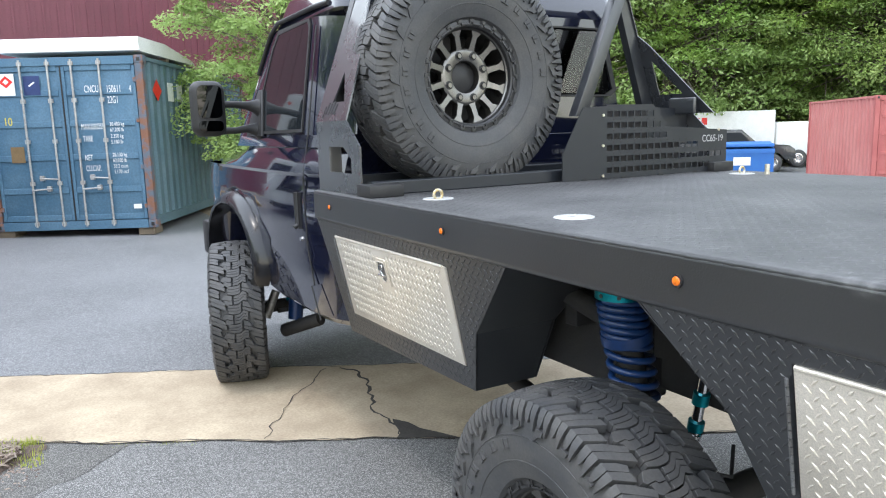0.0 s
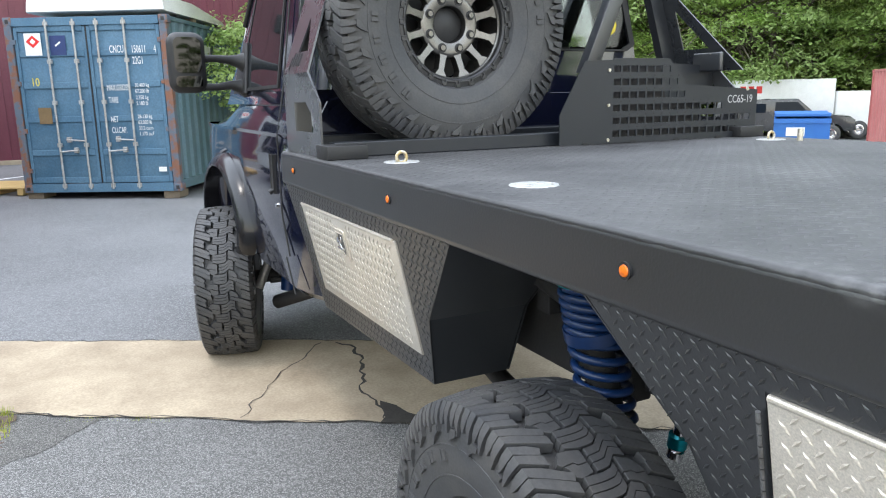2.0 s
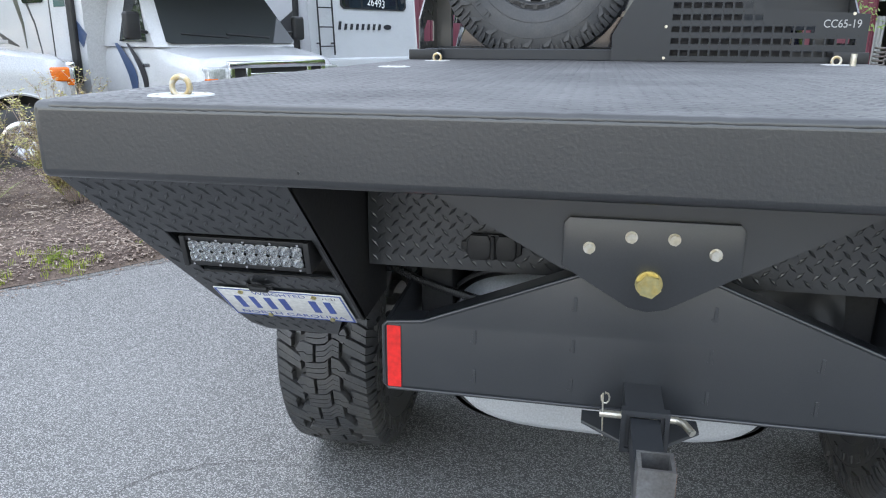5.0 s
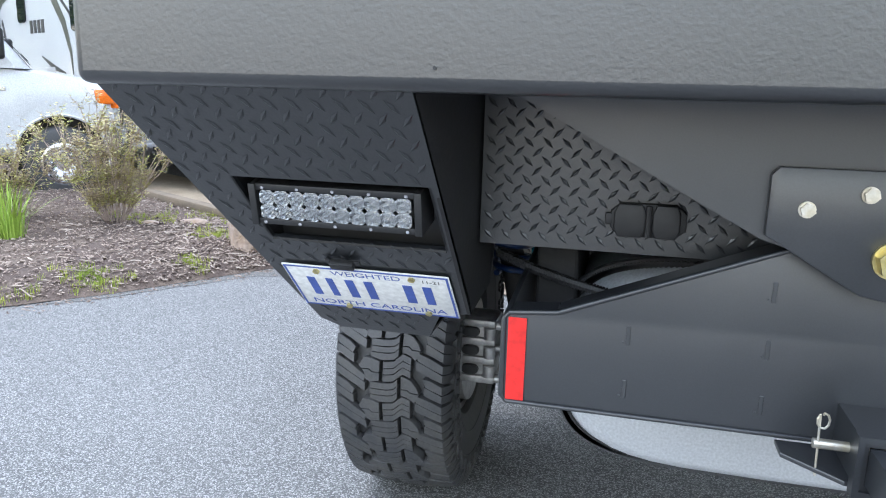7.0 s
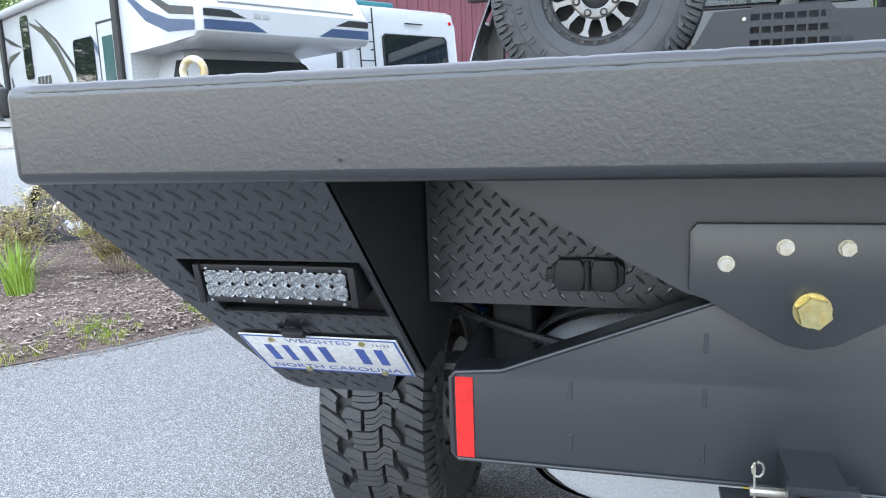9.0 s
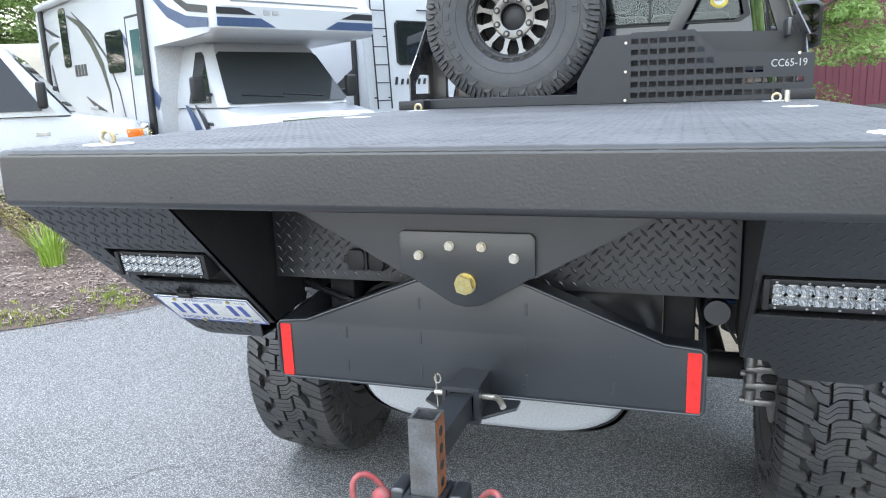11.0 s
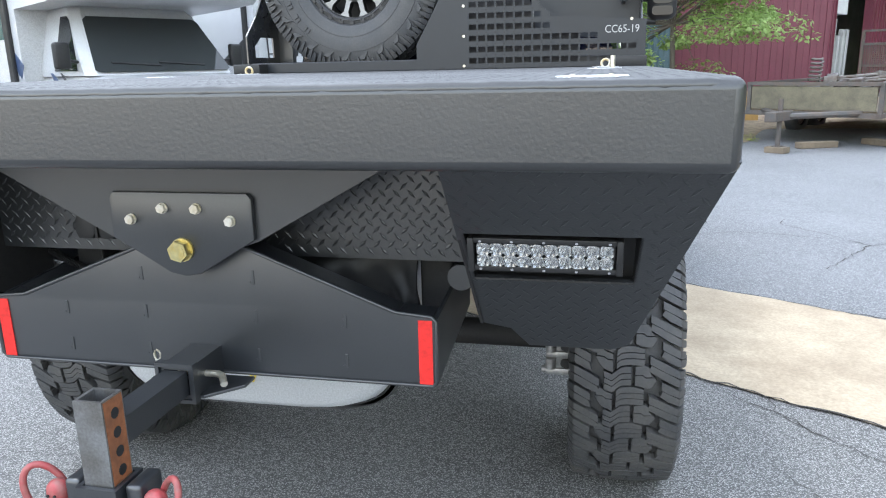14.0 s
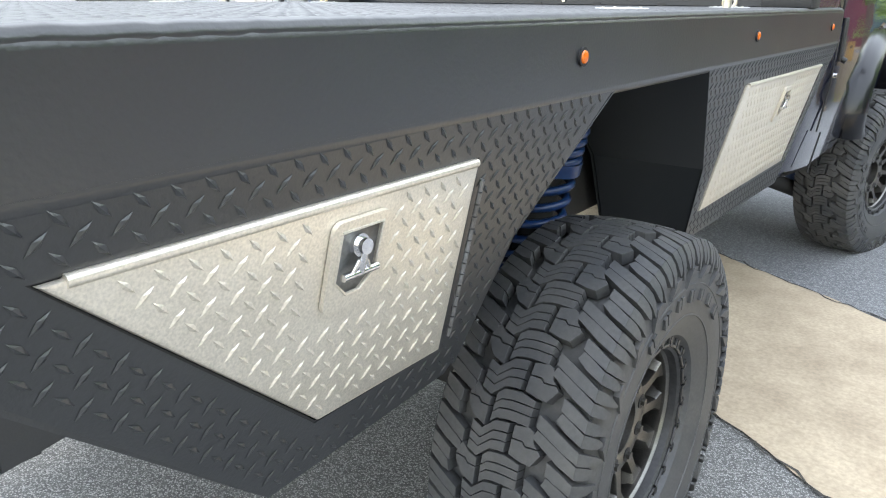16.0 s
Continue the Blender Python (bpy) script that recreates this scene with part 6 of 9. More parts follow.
jagged("trim_1", [(-0.56, 3.40), (-0.52, 3.67), (-0.55, 3.8), (-0.4, 4.2), (-0.34, 4.5), (-0.42, 4.66)], 0.011, 1)
jagged("trim_2", [(-1.22, 3.8), (-0.9, 4.28), (-0.51, 4.7)], 0.004, 2)
jagged("trim_3", [(2.68, 3.05), (2.62, 2.74), (2.5, 2.38), (2.55, 2.0), (2.42, 1.62)], 0.004, 3)
bm = B()
rnd = random.Random(44)
ring = [(-0.60, 3.405), (-0.44, 3.315), (-0.30, 3.235), (-0.36, 3.36), (-0.42, 3.45), (-0.46, 3.56), (-0.50, 3.66), (-0.53, 3.6), (-0.53, 3.5), (-0.56, 3.46)]
bm.faces.new([bm.verts.new((x + rnd.uniform(-0.012, 0.012), y + rnd.uniform(-0.012, 0.012), soft_rise(y) + 0.0108)) for x, y in ring])
tagged(finish("trim_4", bm, CRACK), "broken dark wedge at the concrete's edge", kind="structure")
jagged("trim_5", [(-1.15, 1.15), (-1.55, 1.0), (-1.75, 0.7), (-2.2, 0.5)], 0.0018, 5, lift=0.004)
jagged("trim_6", [(1.45, 2.1), (1.75, 1.75), (2.0, 1.5), (2.3, 1.55), (2.8, 1.2)], 0.0025, 6, lift=0.004)
jagged("trim_7", [(1.9, 1.2), (2.1, 0.9), (2.0, 0.6)], 0.005, 7, lift=0.004)
for k, (near, w) in enumerate(((True, 0.006), (False, 0.006))):
    jagged("trim_%d" % (8 + k), [(x * 0.25, strip_y(x * 0.25, near)) for x in range(-24, 25)], w, 20 + k, lift=0.0095)
for k, ends in enumerate(([(1.5, 1.5), (1.62, 1.3), (1.9, 1.22)], [(2.0, 1.5), (2.12, 1.9), (2.05, 2.3)], [(2.3, 1.55), (2.5, 1.75), (2.9, 1.7)], [(1.75, 1.75), (1.6, 1.95), (1.66, 2.25)], [(1.3, 5.0), (2.0, 5.25), (2.6, 5.1)], [(2.4, 4.2), (2.9, 4.9), (3.6, 5.3), (4.2, 6.2)], [(2.9, 4.9), (2.4, 5.6), (2.7, 6.4)])):
    jagged("trim_%d" % (10 + k), ends, 0.0022 if k < 4 else 0.004, 60 + k, lift=0.004 if k < 4 else 0.008)
bm = slab(B(), [(-4.4, 15.2, rise(15.2) + 0.008), (-2.6, 16.6, rise(16.6) + 0.008), (-2.56, 16.5, rise(16.5) + 0.008), (-4.36, 15.1, rise(15.1) + 0.008)], (0, 0, 0.002))
tagged(finish("road_marking", bm, TEXT_WHITE), "thin white painted parking line", kind="structure")

band("planting_bed", 0.7, 6.4, 60, lambda x: 11.15 + 0.12 * noise.noise((x * 2.5, 1, 0)) + 1.9 * min(max((x - 3.1) / 0.6, 0), 1), lambda x: 17.5, 0.016, mat("brown leaf litter", (0.2, 0.15, 0.1), 0.95, second=(0.34, 0.27, 0.19), scale=9, amount=0.9, fine=50, bump=0.8, dist=0.02), "brown leaf litter and gravel strip beside the maple", 10)


# ---- planted bed with mulch, boulder, shrub and grass ----
EDGE = [(-14, 0.4), (-9, 0.7), (-6, 1.15), (-4.5, 1.85), (-3.75, 2.45), (-3.4, 2.88), (-3.1, 3.32), (-2.75, 3.82), (-2.5, 4.12), (-2.22, 4.36)]


def edge_y(x):
    for (x0, y0), (x1, y1) in zip(EDGE, EDGE[1:]):
        if x <= x1:
            return y0 + (y1 - y0) * (x - x0) / (x1 - x0) + 0.05 * noise.noise((x * 2.3, 0, 0))
    return EDGE[-1][1]


def bed_z(x, y):
    a, b = edge_y(x), strip_y(x, True) - 0.02
    t = min(max((y - a) / max(b - a, 0.01), 0), 1)
    s_ = min(t, 1 - t) * (b - a)
    return soft_rise(y) + 0.006 + 0.14 * (1 - math.exp(-s_ * 2.2)) + 0.018 * noise.noise((x * 6, y * 6, 0)) * min(1, s_ * 8)


bm = B()
V = []
for i in range(121):
    x = -14 + (11.74) * i / 120
    a, b = edge_y(x), strip_y(x, True) - 0.02
    V.append([bm.verts.new((x, a + (b - a) * k / 24, bed_z(x, a + (b - a) * k / 24))) for k in range(25)])
for i in range(120):
    for k in range(24):
        bm.faces.new((V[i][k], V[i + 1][k], V[i + 1][k + 1], V[i][k + 1]))
bedding = bm
def damp_y(x):
    marks = [(-3.6, edge_y(-3.6) - 0.12), (-2.75, 3.6), (-2.45, 3.72), (-2.1, 3.95), (-1.85, 4.13)]
    for (x0, y0), (x1, y1) in zip(marks, marks[1:]):
        if x <= x1:
            return y0 + (y1 - y0) * (x - x0) / (x1 - x0) + 0.09 * noise.noise((x * 4.0, 2, 0)) + 0.03 * noise.noise((x * 15, 5, 0))
    return marks[-1][1]


band("trim_18", -3.6, -1.86, 80, damp_y, lambda x: min(edge_y(x) + 0.06, strip_y(x, True) - 0.012), 0.003, asphalt("dirty damp asphalt", (0.06, 0.058, 0.054), (0.3, 0.29, 0.27), 190.0, (0.1, 0.098, 0.09), 3.0), "dark damp dirt washed onto the asphalt beside the bed")
bm = bedding
tagged(finish("planting_bed", bm, MULCH, smooth=60), "raised planting bed of dark soil and mulch", kind="structure")

rnd = random.Random(5)
verts, faces = [], []
for i in range(15000):
    x = -2.4 - 6.5 * rnd.random() ** 1.4
    y = edge_y(x) + 0.05 + (strip_y(x, True) - edge_y(x) - 0.1) * rnd.random()
    z = bed_z(x, y)
    L, W = 0.008 + 0.03 * rnd.random() ** 2.2, rnd.uniform(0.003, 0.008)
    a, t = rnd.uniform(0, math.pi), rnd.uniform(-0.4, 0.4)
    u = Vector((math.cos(a), math.sin(a), t)) * L
    w = Vector((-math.sin(a), math.cos(a), rnd.uniform(-0.5, 0.5))) * W
    c = Vector((x, y, z + rnd.uniform(0.004, 0.02)))
    n0 = len(verts)
    verts += [c - u - w, c + u - w * 0.6, c + u * 0.9 + w, c - u * 0.9 + w, c + Vector((0, 0, 0.006))]
    faces += [(n0, n0 + 1, n0 + 4), (n0 + 1, n0 + 2, n0 + 4), (n0 + 2, n0 + 3, n0 + 4), (n0 + 3, n0, n0 + 4)]
for i in range(900):
    x = -2.3 - 6.0 * rnd.random() ** 1.3
    y = edge_y(x) - abs(rnd.gauss(0, 0.13))
    L, W, a = 0.004 + 0.014 * rnd.random() ** 2, rnd.uniform(0.002, 0.006), rnd.uniform(0, math.pi)
    u, w = Vector((math.cos(a), math.sin(a), 0)) * L, Vector((-math.sin(a), math.cos(a), 0)) * W
    c = Vector((x, y, soft_rise(y) + 0.0035))
    n0 = len(verts)
    verts += [c - u - w, c + u - w, c + u + w, c - u + w, c + Vector((0, 0, 0.005))]
    faces += [(n0, n0 + 1, n0 + 4), (n0 + 1, n0 + 2, n0 + 4), (n0 + 2, n0 + 3, n0 + 4), (n0 + 3, n0, n0 + 4)]
me = bpy.data.meshes.new("mulch_chips")
me.from_pydata(verts, [], faces)
CHIPV = mat("mixed wood chips", (0.105, 0.072, 0.058), 0.9, second=(0.4, 0.32, 0.26), scale=40, amount=0.75, bump=0.0, spread=0.05)
me.materials.append(CHIPV)
tagged(new("mulch_chips", me), "scattered brown and grey wood chip mulch", "mulch", kind="stuff")
verts, faces = [], []
for i in range(1100):
    x = -2.4 - 5.0 * rnd.random() ** 1.4
    y = edge_y(x) + 0.03 + (strip_y(x, True) - edge_y(x) - 0.1) * rnd.random() ** 1.2
    L, W, a = 0.015 + 0.06 * rnd.random() ** 3, rnd.uniform(0.003, 0.007), rnd.uniform(0, math.pi)
    u, w = Vector((math.cos(a), math.sin(a), rnd.uniform(-0.25, 0.25))) * L, Vector((-math.sin(a), math.cos(a), rnd.uniform(-0.4, 0.4))) * W
    c = Vector((x, y, bed_z(x, y) + rnd.uniform(0.01, 0.022)))
    n0 = len(verts)
    verts += [c - u - w, c + u - w * 0.5, c + u * 0.9 + w, c - u * 0.8 + w, c + Vector((0, 0, 0.008))]
    faces += [(n0, n0 + 1, n0 + 4), (n0 + 1, n0 + 2, n0 + 4), (n0 + 2, n0 + 3, n0 + 4), (n0 + 3, n0, n0 + 4)]
me = bpy.data.meshes.new("mulch_sticks")
me.from_pydata(verts, [], faces)
me.materials.append(mat("bleached sticks", (0.42, 0.36, 0.3), 0.9, second=(0.24, 0.18, 0.14), scale=30, amount=0.8, bump=0.0))
tagged(new("mulch_sticks", me), "pale bleached sticks and splinters lying on the mulch", "mulch", kind="stuff")


def blades(name, spots, h, w, material, seed, label, category, kind="stuff", bend=0.5):
    """Tapered bent blades that spring from the given spots."""
    rnd = random.Random(seed)
    verts, faces = [], []
    for x, y, z, count, spread, scale in spots:
        for _ in range(count):
            a = rnd.uniform(0, 2 * math.pi)
            r = spread * math.sqrt(rnd.random())
            p = Vector((x + r * math.cos(a), y + r * math.sin(a), z))
            d = Vector((math.cos(a + rnd.uniform(-0.6, 0.6)), math.sin(a + rnd.uniform(-0.6, 0.6)), 0)) * rnd.uniform(0.1, 1) * bend
            hh = h * scale * rnd.uniform(0.5, 1.1)
            side = Vector((-d.y, d.x, 0)).normalized() * w * rnd.uniform(0.6, 1.2)
            n0 = len(verts)
            for t in (0, 0.4, 0.75, 1.0):
                c = p + Vector((0, 0, hh * (t - 0.3 * t * t * d.length))) + d * hh * t * t
                ww = side * (1 - t) ** 0.6
                verts += [c - ww, c + ww]
            for k in range(3):
                faces.append((n0 + 2 * k, n0 + 2 * k + 1, n0 + 2 * k + 3, n0 + 2 * k + 2))
    me = bpy.data.meshes.new(name)
    me.from_pydata(verts, [], faces)
    me.materials.append(material)
    ob = new(name, me)
    return tagged(ob, label, category, kind=kind)


rnd = random.Random(8)
spots = []
for k in range(260):
    x = -2.32 - 5.2 * rnd.random() ** 1.3
    y = edge_y(x) + rnd.uniform(0.0, 0.2)
    if noise.noise((x * 1.9, y * 1.9, 3)) > 0.05:
        spots.append((x, y, bed_z(x, y) - 0.005, 16, 0.05, rnd.uniform(0.4, 1)))
for k in range(150):
    x = -2.3 - 2.4 * rnd.random() ** 1.5
    y = strip_y(x, True) - rnd.uniform(0.03, 0.3)
    spots.append((x, y, bed_z(x, y) - 0.005, 14, 0.05, rnd.uniform(0.4, 1)))
for k in range(26):
    x = -2.1 + rnd.uniform(0, 0.55)
    spots.append((x, strip_y(x, True) - 0.02, 0.0, 8, 0.03, rnd.uniform(0.2, 0.5)))
for px, py, n, sp in ((-2.6, 4.3, 90, 0.12), (-3.25, 4.35, 60, 0.14), (-3.4, 4.1, 40, 0.1), (-3.55, 2.95, 70, 0.14), (-2.7, 4.15, 50, 0.1), (-3.3, 4.75, 40, 0.2), (-3.9, 5.0, 50, 0.25), (-3.2, 3.5, 25, 0.08), (-4.3, 4.5, 50, 0.2), (-4.1, 2.4, 60, 0.2), (-4.9, 2.0, 50, 0.25)):
    for k in range(n):
        x, y = px + rnd.gauss(0, sp), py + rnd.gauss(0, sp * 0.6)
        if x < -2.3 and edge_y(x) < y < strip_y(x, True) - 0.02:
            spots.append((x, y, bed_z(x, y) - 0.004, 14, 0.035, rnd.uniform(0.4, 1.1)))
for k in range(160):
    x = 0.75 + 2.6 * rnd.random()
    y = 11.25 + rnd.random() ** 2 * 1.2
    spots.append((x, y, soft_rise(y) + 0.012, 10, 0.05, rnd.uniform(0.4, 1.2)))
blades("edge_grass", spots, 0.06, 0.0022, GRASS, 11, "short yellow-green grass and moss along the bed's edge", "grass")
z0 = bed_z(-4.62, 3.38)
blades("grass_clump", [(-4.72, 3.52, z0, 130, 0.1, 0.9), (-5.5, 3.1, bed_z(-5.5, 3.1), 70, 0.08, 0.8), (-6.4, 2.9, bed_z(-6.4, 2.9), 90, 0.08, 0.9)], 0.5, 0.006, mat("bright lily blades", (0.3, 0.42, 0.06), 0.5, second=(0.18, 0.3, 0.04), scale=6, bump=0.0), 12, "clump of long bright green arching blades", "grass", bend=0.75)


def bush(x, y, r, h, seed, n_stems, label):
    """Twiggy shrub: forked thin stems and small sparse leaves."""
    rnd = random.Random(seed)
    root = thing("shrub", label, "shrub", m=pose(x, y, bed_z(x, y) - 0.01))
    bm = B()
    tips = []
    for _ in range(n_stems):
        a, tilt = rnd.uniform(0, 2 * math.pi), rnd.uniform(0.1, 0.75)
        p = Vector((0.06 * math.cos(a), 0.06 * math.sin(a), 0))
        d = Vector((math.cos(a) * tilt, math.sin(a) * tilt, 1)).normalized()
        L = h * rnd.uniform(0.6, 1.0)
        pts = [p]
        for k in range(4):
            d = (d + Vector((rnd.uniform(-0.2, 0.2), rnd.uniform(-0.2, 0.2), rnd.uniform(-0.05, 0.15)))).normalized()
            pts.append(pts[-1] + d * L / 4)
        pipe(bm, pts, 0.004, 3)
        for k in range(1, 5):
            for _ in range(5):
                q = pts[k]
                dd = (d + Vector((rnd.uniform(-1, 1), rnd.uniform(-1, 1), rnd.uniform(-0.2, 0.8)))).normalized()
                e = q + dd * rnd.uniform(0.08, 0.2)
                pipe(bm, [q, (q + e) / 2 + Vector((0, 0, 0.01)), e], 0.0018, 3)
                tips.append((q, e))
    part("twig", bm, TWIG, root, "pinkish brown bare twigs", kind="stuff")
    verts, faces = [], []
    for q, e in tips:
        for _ in range(13):
            c = q.lerp(e, rnd.random()) + Vector((rnd.gauss(0, 0.012), rnd.gauss(0, 0.012), rnd.gauss(0, 0.012)))
            a = rnd.uniform(0, 6.28)
            u = Vector((math.cos(a), math.sin(a), rnd.uniform(-0.3, 0.6))) * 0.016
            w = Vector((-math.sin(a), math.cos(a), rnd.uniform(-0.5, 0.5))) * 0.006
            n0 = len(verts)
            verts += [c - u, c + w, c + u, c - w]
            faces.append((n0, n0 + 1, n0 + 2, n0 + 3))
    me = bpy.data.meshes.new("leaves")
    me.from_pydata(verts, [], faces)
    me.materials.append(mat("small olive leaves", (0.4, 0.4, 0.1), 0.6, second=(0.42, 0.32, 0.18), scale=6, amount=0.9, bump=0.0))
    lv = new("leaves", me)
    lv.parent = root
    tagged(lv, "small olive and pink new leaves", kind="stuff")


bush(-4.42, 4.28, 0.65, 1.02, 31, 36, "twiggy low shrub with sparse olive leaves in the mulch")
bush(-5.35, 4.0, 0.6, 0.75, 32, 22, "twiggy low shrub with sparse olive leaves in the mulch")

bm = B()
bmesh.ops.create_icosphere(bm, subdivisions=5, radius=1.0)
for v in bm.verts:
    p = v.co.copy()
    for nx, ny, nz, d in ((0.85, -0.5, 0.15, 0.6), (-0.95, -0.25, 0.12, 0.58), (-0.15, -0.95, 0.28, 0.56), (-0.42, 0.05, 0.9, 0.68), (0.62, -0.25, 0.72, 0.84), (-0.6, 0.75, 0.1, 0.62), (0.65, 0.75, 0, 0.64), (0.5, -0.8, 0.5, 0.7), (-0.7, -0.62, 0.42, 0.72), (0.45, -0.75, -0.55, 0.62)):
        nn = Vector((nx, ny, nz)).normalized()
        over = p.dot(nn) - d
        if over > 0:
            p -= nn * over
    layer = math.sin(9 * p.z + 4 * p.x + 2.5 * noise.noise(v.co * 2)) * 0.012
    p *= 1 + 0.04 * noise.noise(v.co * 2.5) + layer + 0.03 * abs(noise.noise(v.co * 6)) + 0.02 * noise.noise(v.co * 15)
    v.co = Vector((p.x * 0.29, p.y * 0.25, p.z * 0.39))
b = finish("boulder", bm, ROCK, smooth=22)
b.matrix_basis = pose(-3.02, 4.02, 0.25, 6, -8, 20)
tagged(b, "angular pinkish grey boulder at the bed's edge", "rock")
bm = box(B(), -0.85, 0.85, -0.06, 0.06, 0, 0.1, 0.02)
lg = finish("landscape_timber", bm, WOOD, smooth=40)
lg.matrix_basis = pose(-4.45, 5.35, 0.1, 0, 0, -30)
tagged(lg, "weathered grey-brown landscape timber edging the mulch", "timber")
for x, y, s_ in ((-3.85, 4.55, 0.13), (-3.5, 4.9, 0.09), (-4.1, 4.3, 0.07)):
    bm = B()
    bmesh.ops.create_icosphere(bm, subdivisions=2, radius=s_)
    for v in bm.verts:
        v.co = Vector((v.co.x, v.co.y * 0.7, v.co.z * 0.22)) * (1 + 0.3 * noise.noise(v.co * 12))
    o = finish("flat_stone", bm, ROCK, smooth=30)
    o.matrix_basis = pose(x, y, bed_z(x, y) + 0.015)
    tagged(o, "flat grey stone lying in the mulch", "rock", "stones in the mulch")


# ---- shipping containers ----
def corrugated(bm, p, along, up, out, length, height, pitch=0.28, depth=0.036):
    """A trapezoid-ribbed steel wall."""
    p, along, up, out = Vector(p), Vector(along), Vector(up), Vector(out)
    prof, n = [], int(length / pitch)
    pt = length / n
    for i in range(n):
        for f, d in ((0.0, 0), (0.36, 0), (0.5, -depth), (0.86, -depth)):
            prof.append((i * pt + f * pt, d))
    prof.append((length, 0))
    A = [bm.verts.new(p + along * a + out * d) for a, d in prof]
    Bv = [bm.verts.new(p + along * a + out * d + up * height) for a, d in prof]
    for i in range(len(prof) - 1):
        bm.faces.new((A[i], A[i + 1], Bv[i + 1], Bv[i]))


def container(m, door_mat, side_mat, post_mat, label, detailed):
    """A 20 ft box: corner posts, rails, ribbed walls and roof, and at y=0 two doors with locking rods."""
    W, L, H = 2.44, 6.06, 2.59
    c = thing("shipping_container", label, "container", m=m)
    for x in (0, W - 0.11):
        for y in (0, L - 0.11):
            part("corner_post", box(B(), x, x + 0.11, y, y + 0.11, 0.12, H - 0.12, 0.006), post_mat, c, "rust-streaked corner post")
            for z in (0, H - 0.12):
                bm = box(B(), x - 0.004, x + 0.126, y - 0.004, y + 0.146, z, z + 0.12, 0.008)
                k = part("corner_casting", bm, post_mat, c, "rusty corner casting", smooth=40)
                bm = box(B(), x + 0.035, x + 0.085, y - 0.0055, y + 0.001, z + 0.03, z + 0.085)
                part("casting_hole", bm, BLACK, k)
    part("door_sill", box(B(), 0.12, W - 0.12, 0.0, 0.1, 0.0, 0.13, 0.004), door_mat, c)
    part("door_header", box(B(), 0.12, W - 0.12, 0.0, 0.1, H - 0.13, H - 0.01, 0.004), door_mat, c)
    for x in (0.015, W - 0.075):
        for z0, z1 in ((0.02, 0.16), (H - 0.07, H - 0.01)):
            part("side_rail", box(B(), x, x + 0.06, 0.14, L - 0.14, z0, z1, 0.004), side_mat, c)
    for x, o in ((0.03, -1), (W - 0.03, 1)):
        bm = B()
        corrugated(bm, (x, 0.11, 0.16), (0, 1, 0), (0, 0, 1), (o, 0, 0), L - 0.22, H - 0.22)
        part("side_wall", bm, side_mat, c, "ribbed, rust-stained steel side wall")
    bm = B()
    corrugated(bm, (0.06, 0.1, H - 0.03), (0, 1, 0), (1, 0, 0), (0, 0, 1), L - 0.2, W - 0.12, 0.3, 0.02)
    part("roof", bm, side_mat, c, "ribbed steel roof")
    bm = B()
    corrugated(bm, (0.1, L - 0.03, 0.14), (1, 0, 0), (0, 0, 1), (0, 1, 0), W - 0.2, H - 0.26)
    part("end_wall", bm, side_mat, c)
    dw = (W - 0.26) / 2
    for k in range(2):
        x0 = 0.125 + k * (dw + 0.01)
        bm = box(B(), x0, x0 + dw, 0.04, 0.075, 0.14, H - 0.14, 0.004)
        door = part("container_door", bm, door_mat, c, "steel door with recessed panels", smooth=30)
        for z in (0.14, 0.56, 1.06, 1.56, 2.02, H - 0.21):
            part("door_rail", box(B(), x0 + 0.052, x0 + dw - 0.052, 0.018, 0.041, z, z + 0.09, 0.008), door_mat, door)
        for x in (x0, x0 + dw - 0.05):
            part("door_stile", box(B(), x, x + 0.05, 0.018, 0.041, 0.14, H - 0.14, 0.006), door_mat, door)
        for f in (0.47, 0.845) if k == 0 else (0.155, 0.53):
            xr = x0 + dw * f
            bm = rod(B(), (xr, -0.012, 0.05), (xr, -0.012, H - 0.04), 0.017, 10)
            rodp = part("locking_rod", bm, mat("galvanised rod", (0.45, 0.46, 0.46), 0.45, 0.5, second=(0.3, 0.24, 0.2), scale=12, bump=0.05) if k + f < 0.5 else bpy.data.materials["galvanised rod"], c, "galvanised locking rod", smooth=50)
            for z in (0.1, 0.72, 1.35, 1.95, H - 0.1):
                part("rod_bracket", box(B(), xr - 0.035, xr + 0.035, -0.022, 0.02, z - 0.03, z + 0.03, 0.006), bpy.data.materials["galvanised rod"], rodp)
            bm = rod(B(), (xr, -0.03, 0.62 + 0.16 * (f > 0.5)), (xr + (0.3 if f < 0.5 else -0.28), -0.03, 0.64 + 0.16 * (f > 0.5)), 0.012, 8)
            box(bm, xr + (0.22 if f < 0.5 else -0.28), xr + (0.28 if f < 0.5 else -0.22), -0.035, 0.02, 0.6 + 0.16 * (f > 0.5), 0.68 + 0.16 * (f > 0.5), 0.005)
            part("rod_handle", bm, bpy.data.materials["galvanised rod"], rodp)
        for z in (0.3, 0.9, 1.6, 2.2):
            xh = x0 - 0.02 if k == 0 else x0 + dw - 0.03
            part("hinge", box(B(), xh, xh + 0.05, -0.004, 0.02, z, z + 0.07, 0.006), post_mat, door)
        bm = box(B(), x0 + dw - 0.008 if k == 0 else x0 - 0.008, x0 + dw + 0.004 if k == 0 else x0 + 0.004, 0.012, 0.03, 0.14, H - 0.14)
        part("door_gasket", bm, BLACK, door)
    for x in (0.05, W - 0.25):
        for y in (0.05, L - 0.3):
            part("timber_block", box(B(), x - 0.05, x + 0.2, y, y + 0.35, -0.115, -0.002, 0.01), WOOD, c, "weathered timber block under a corner")
    return c


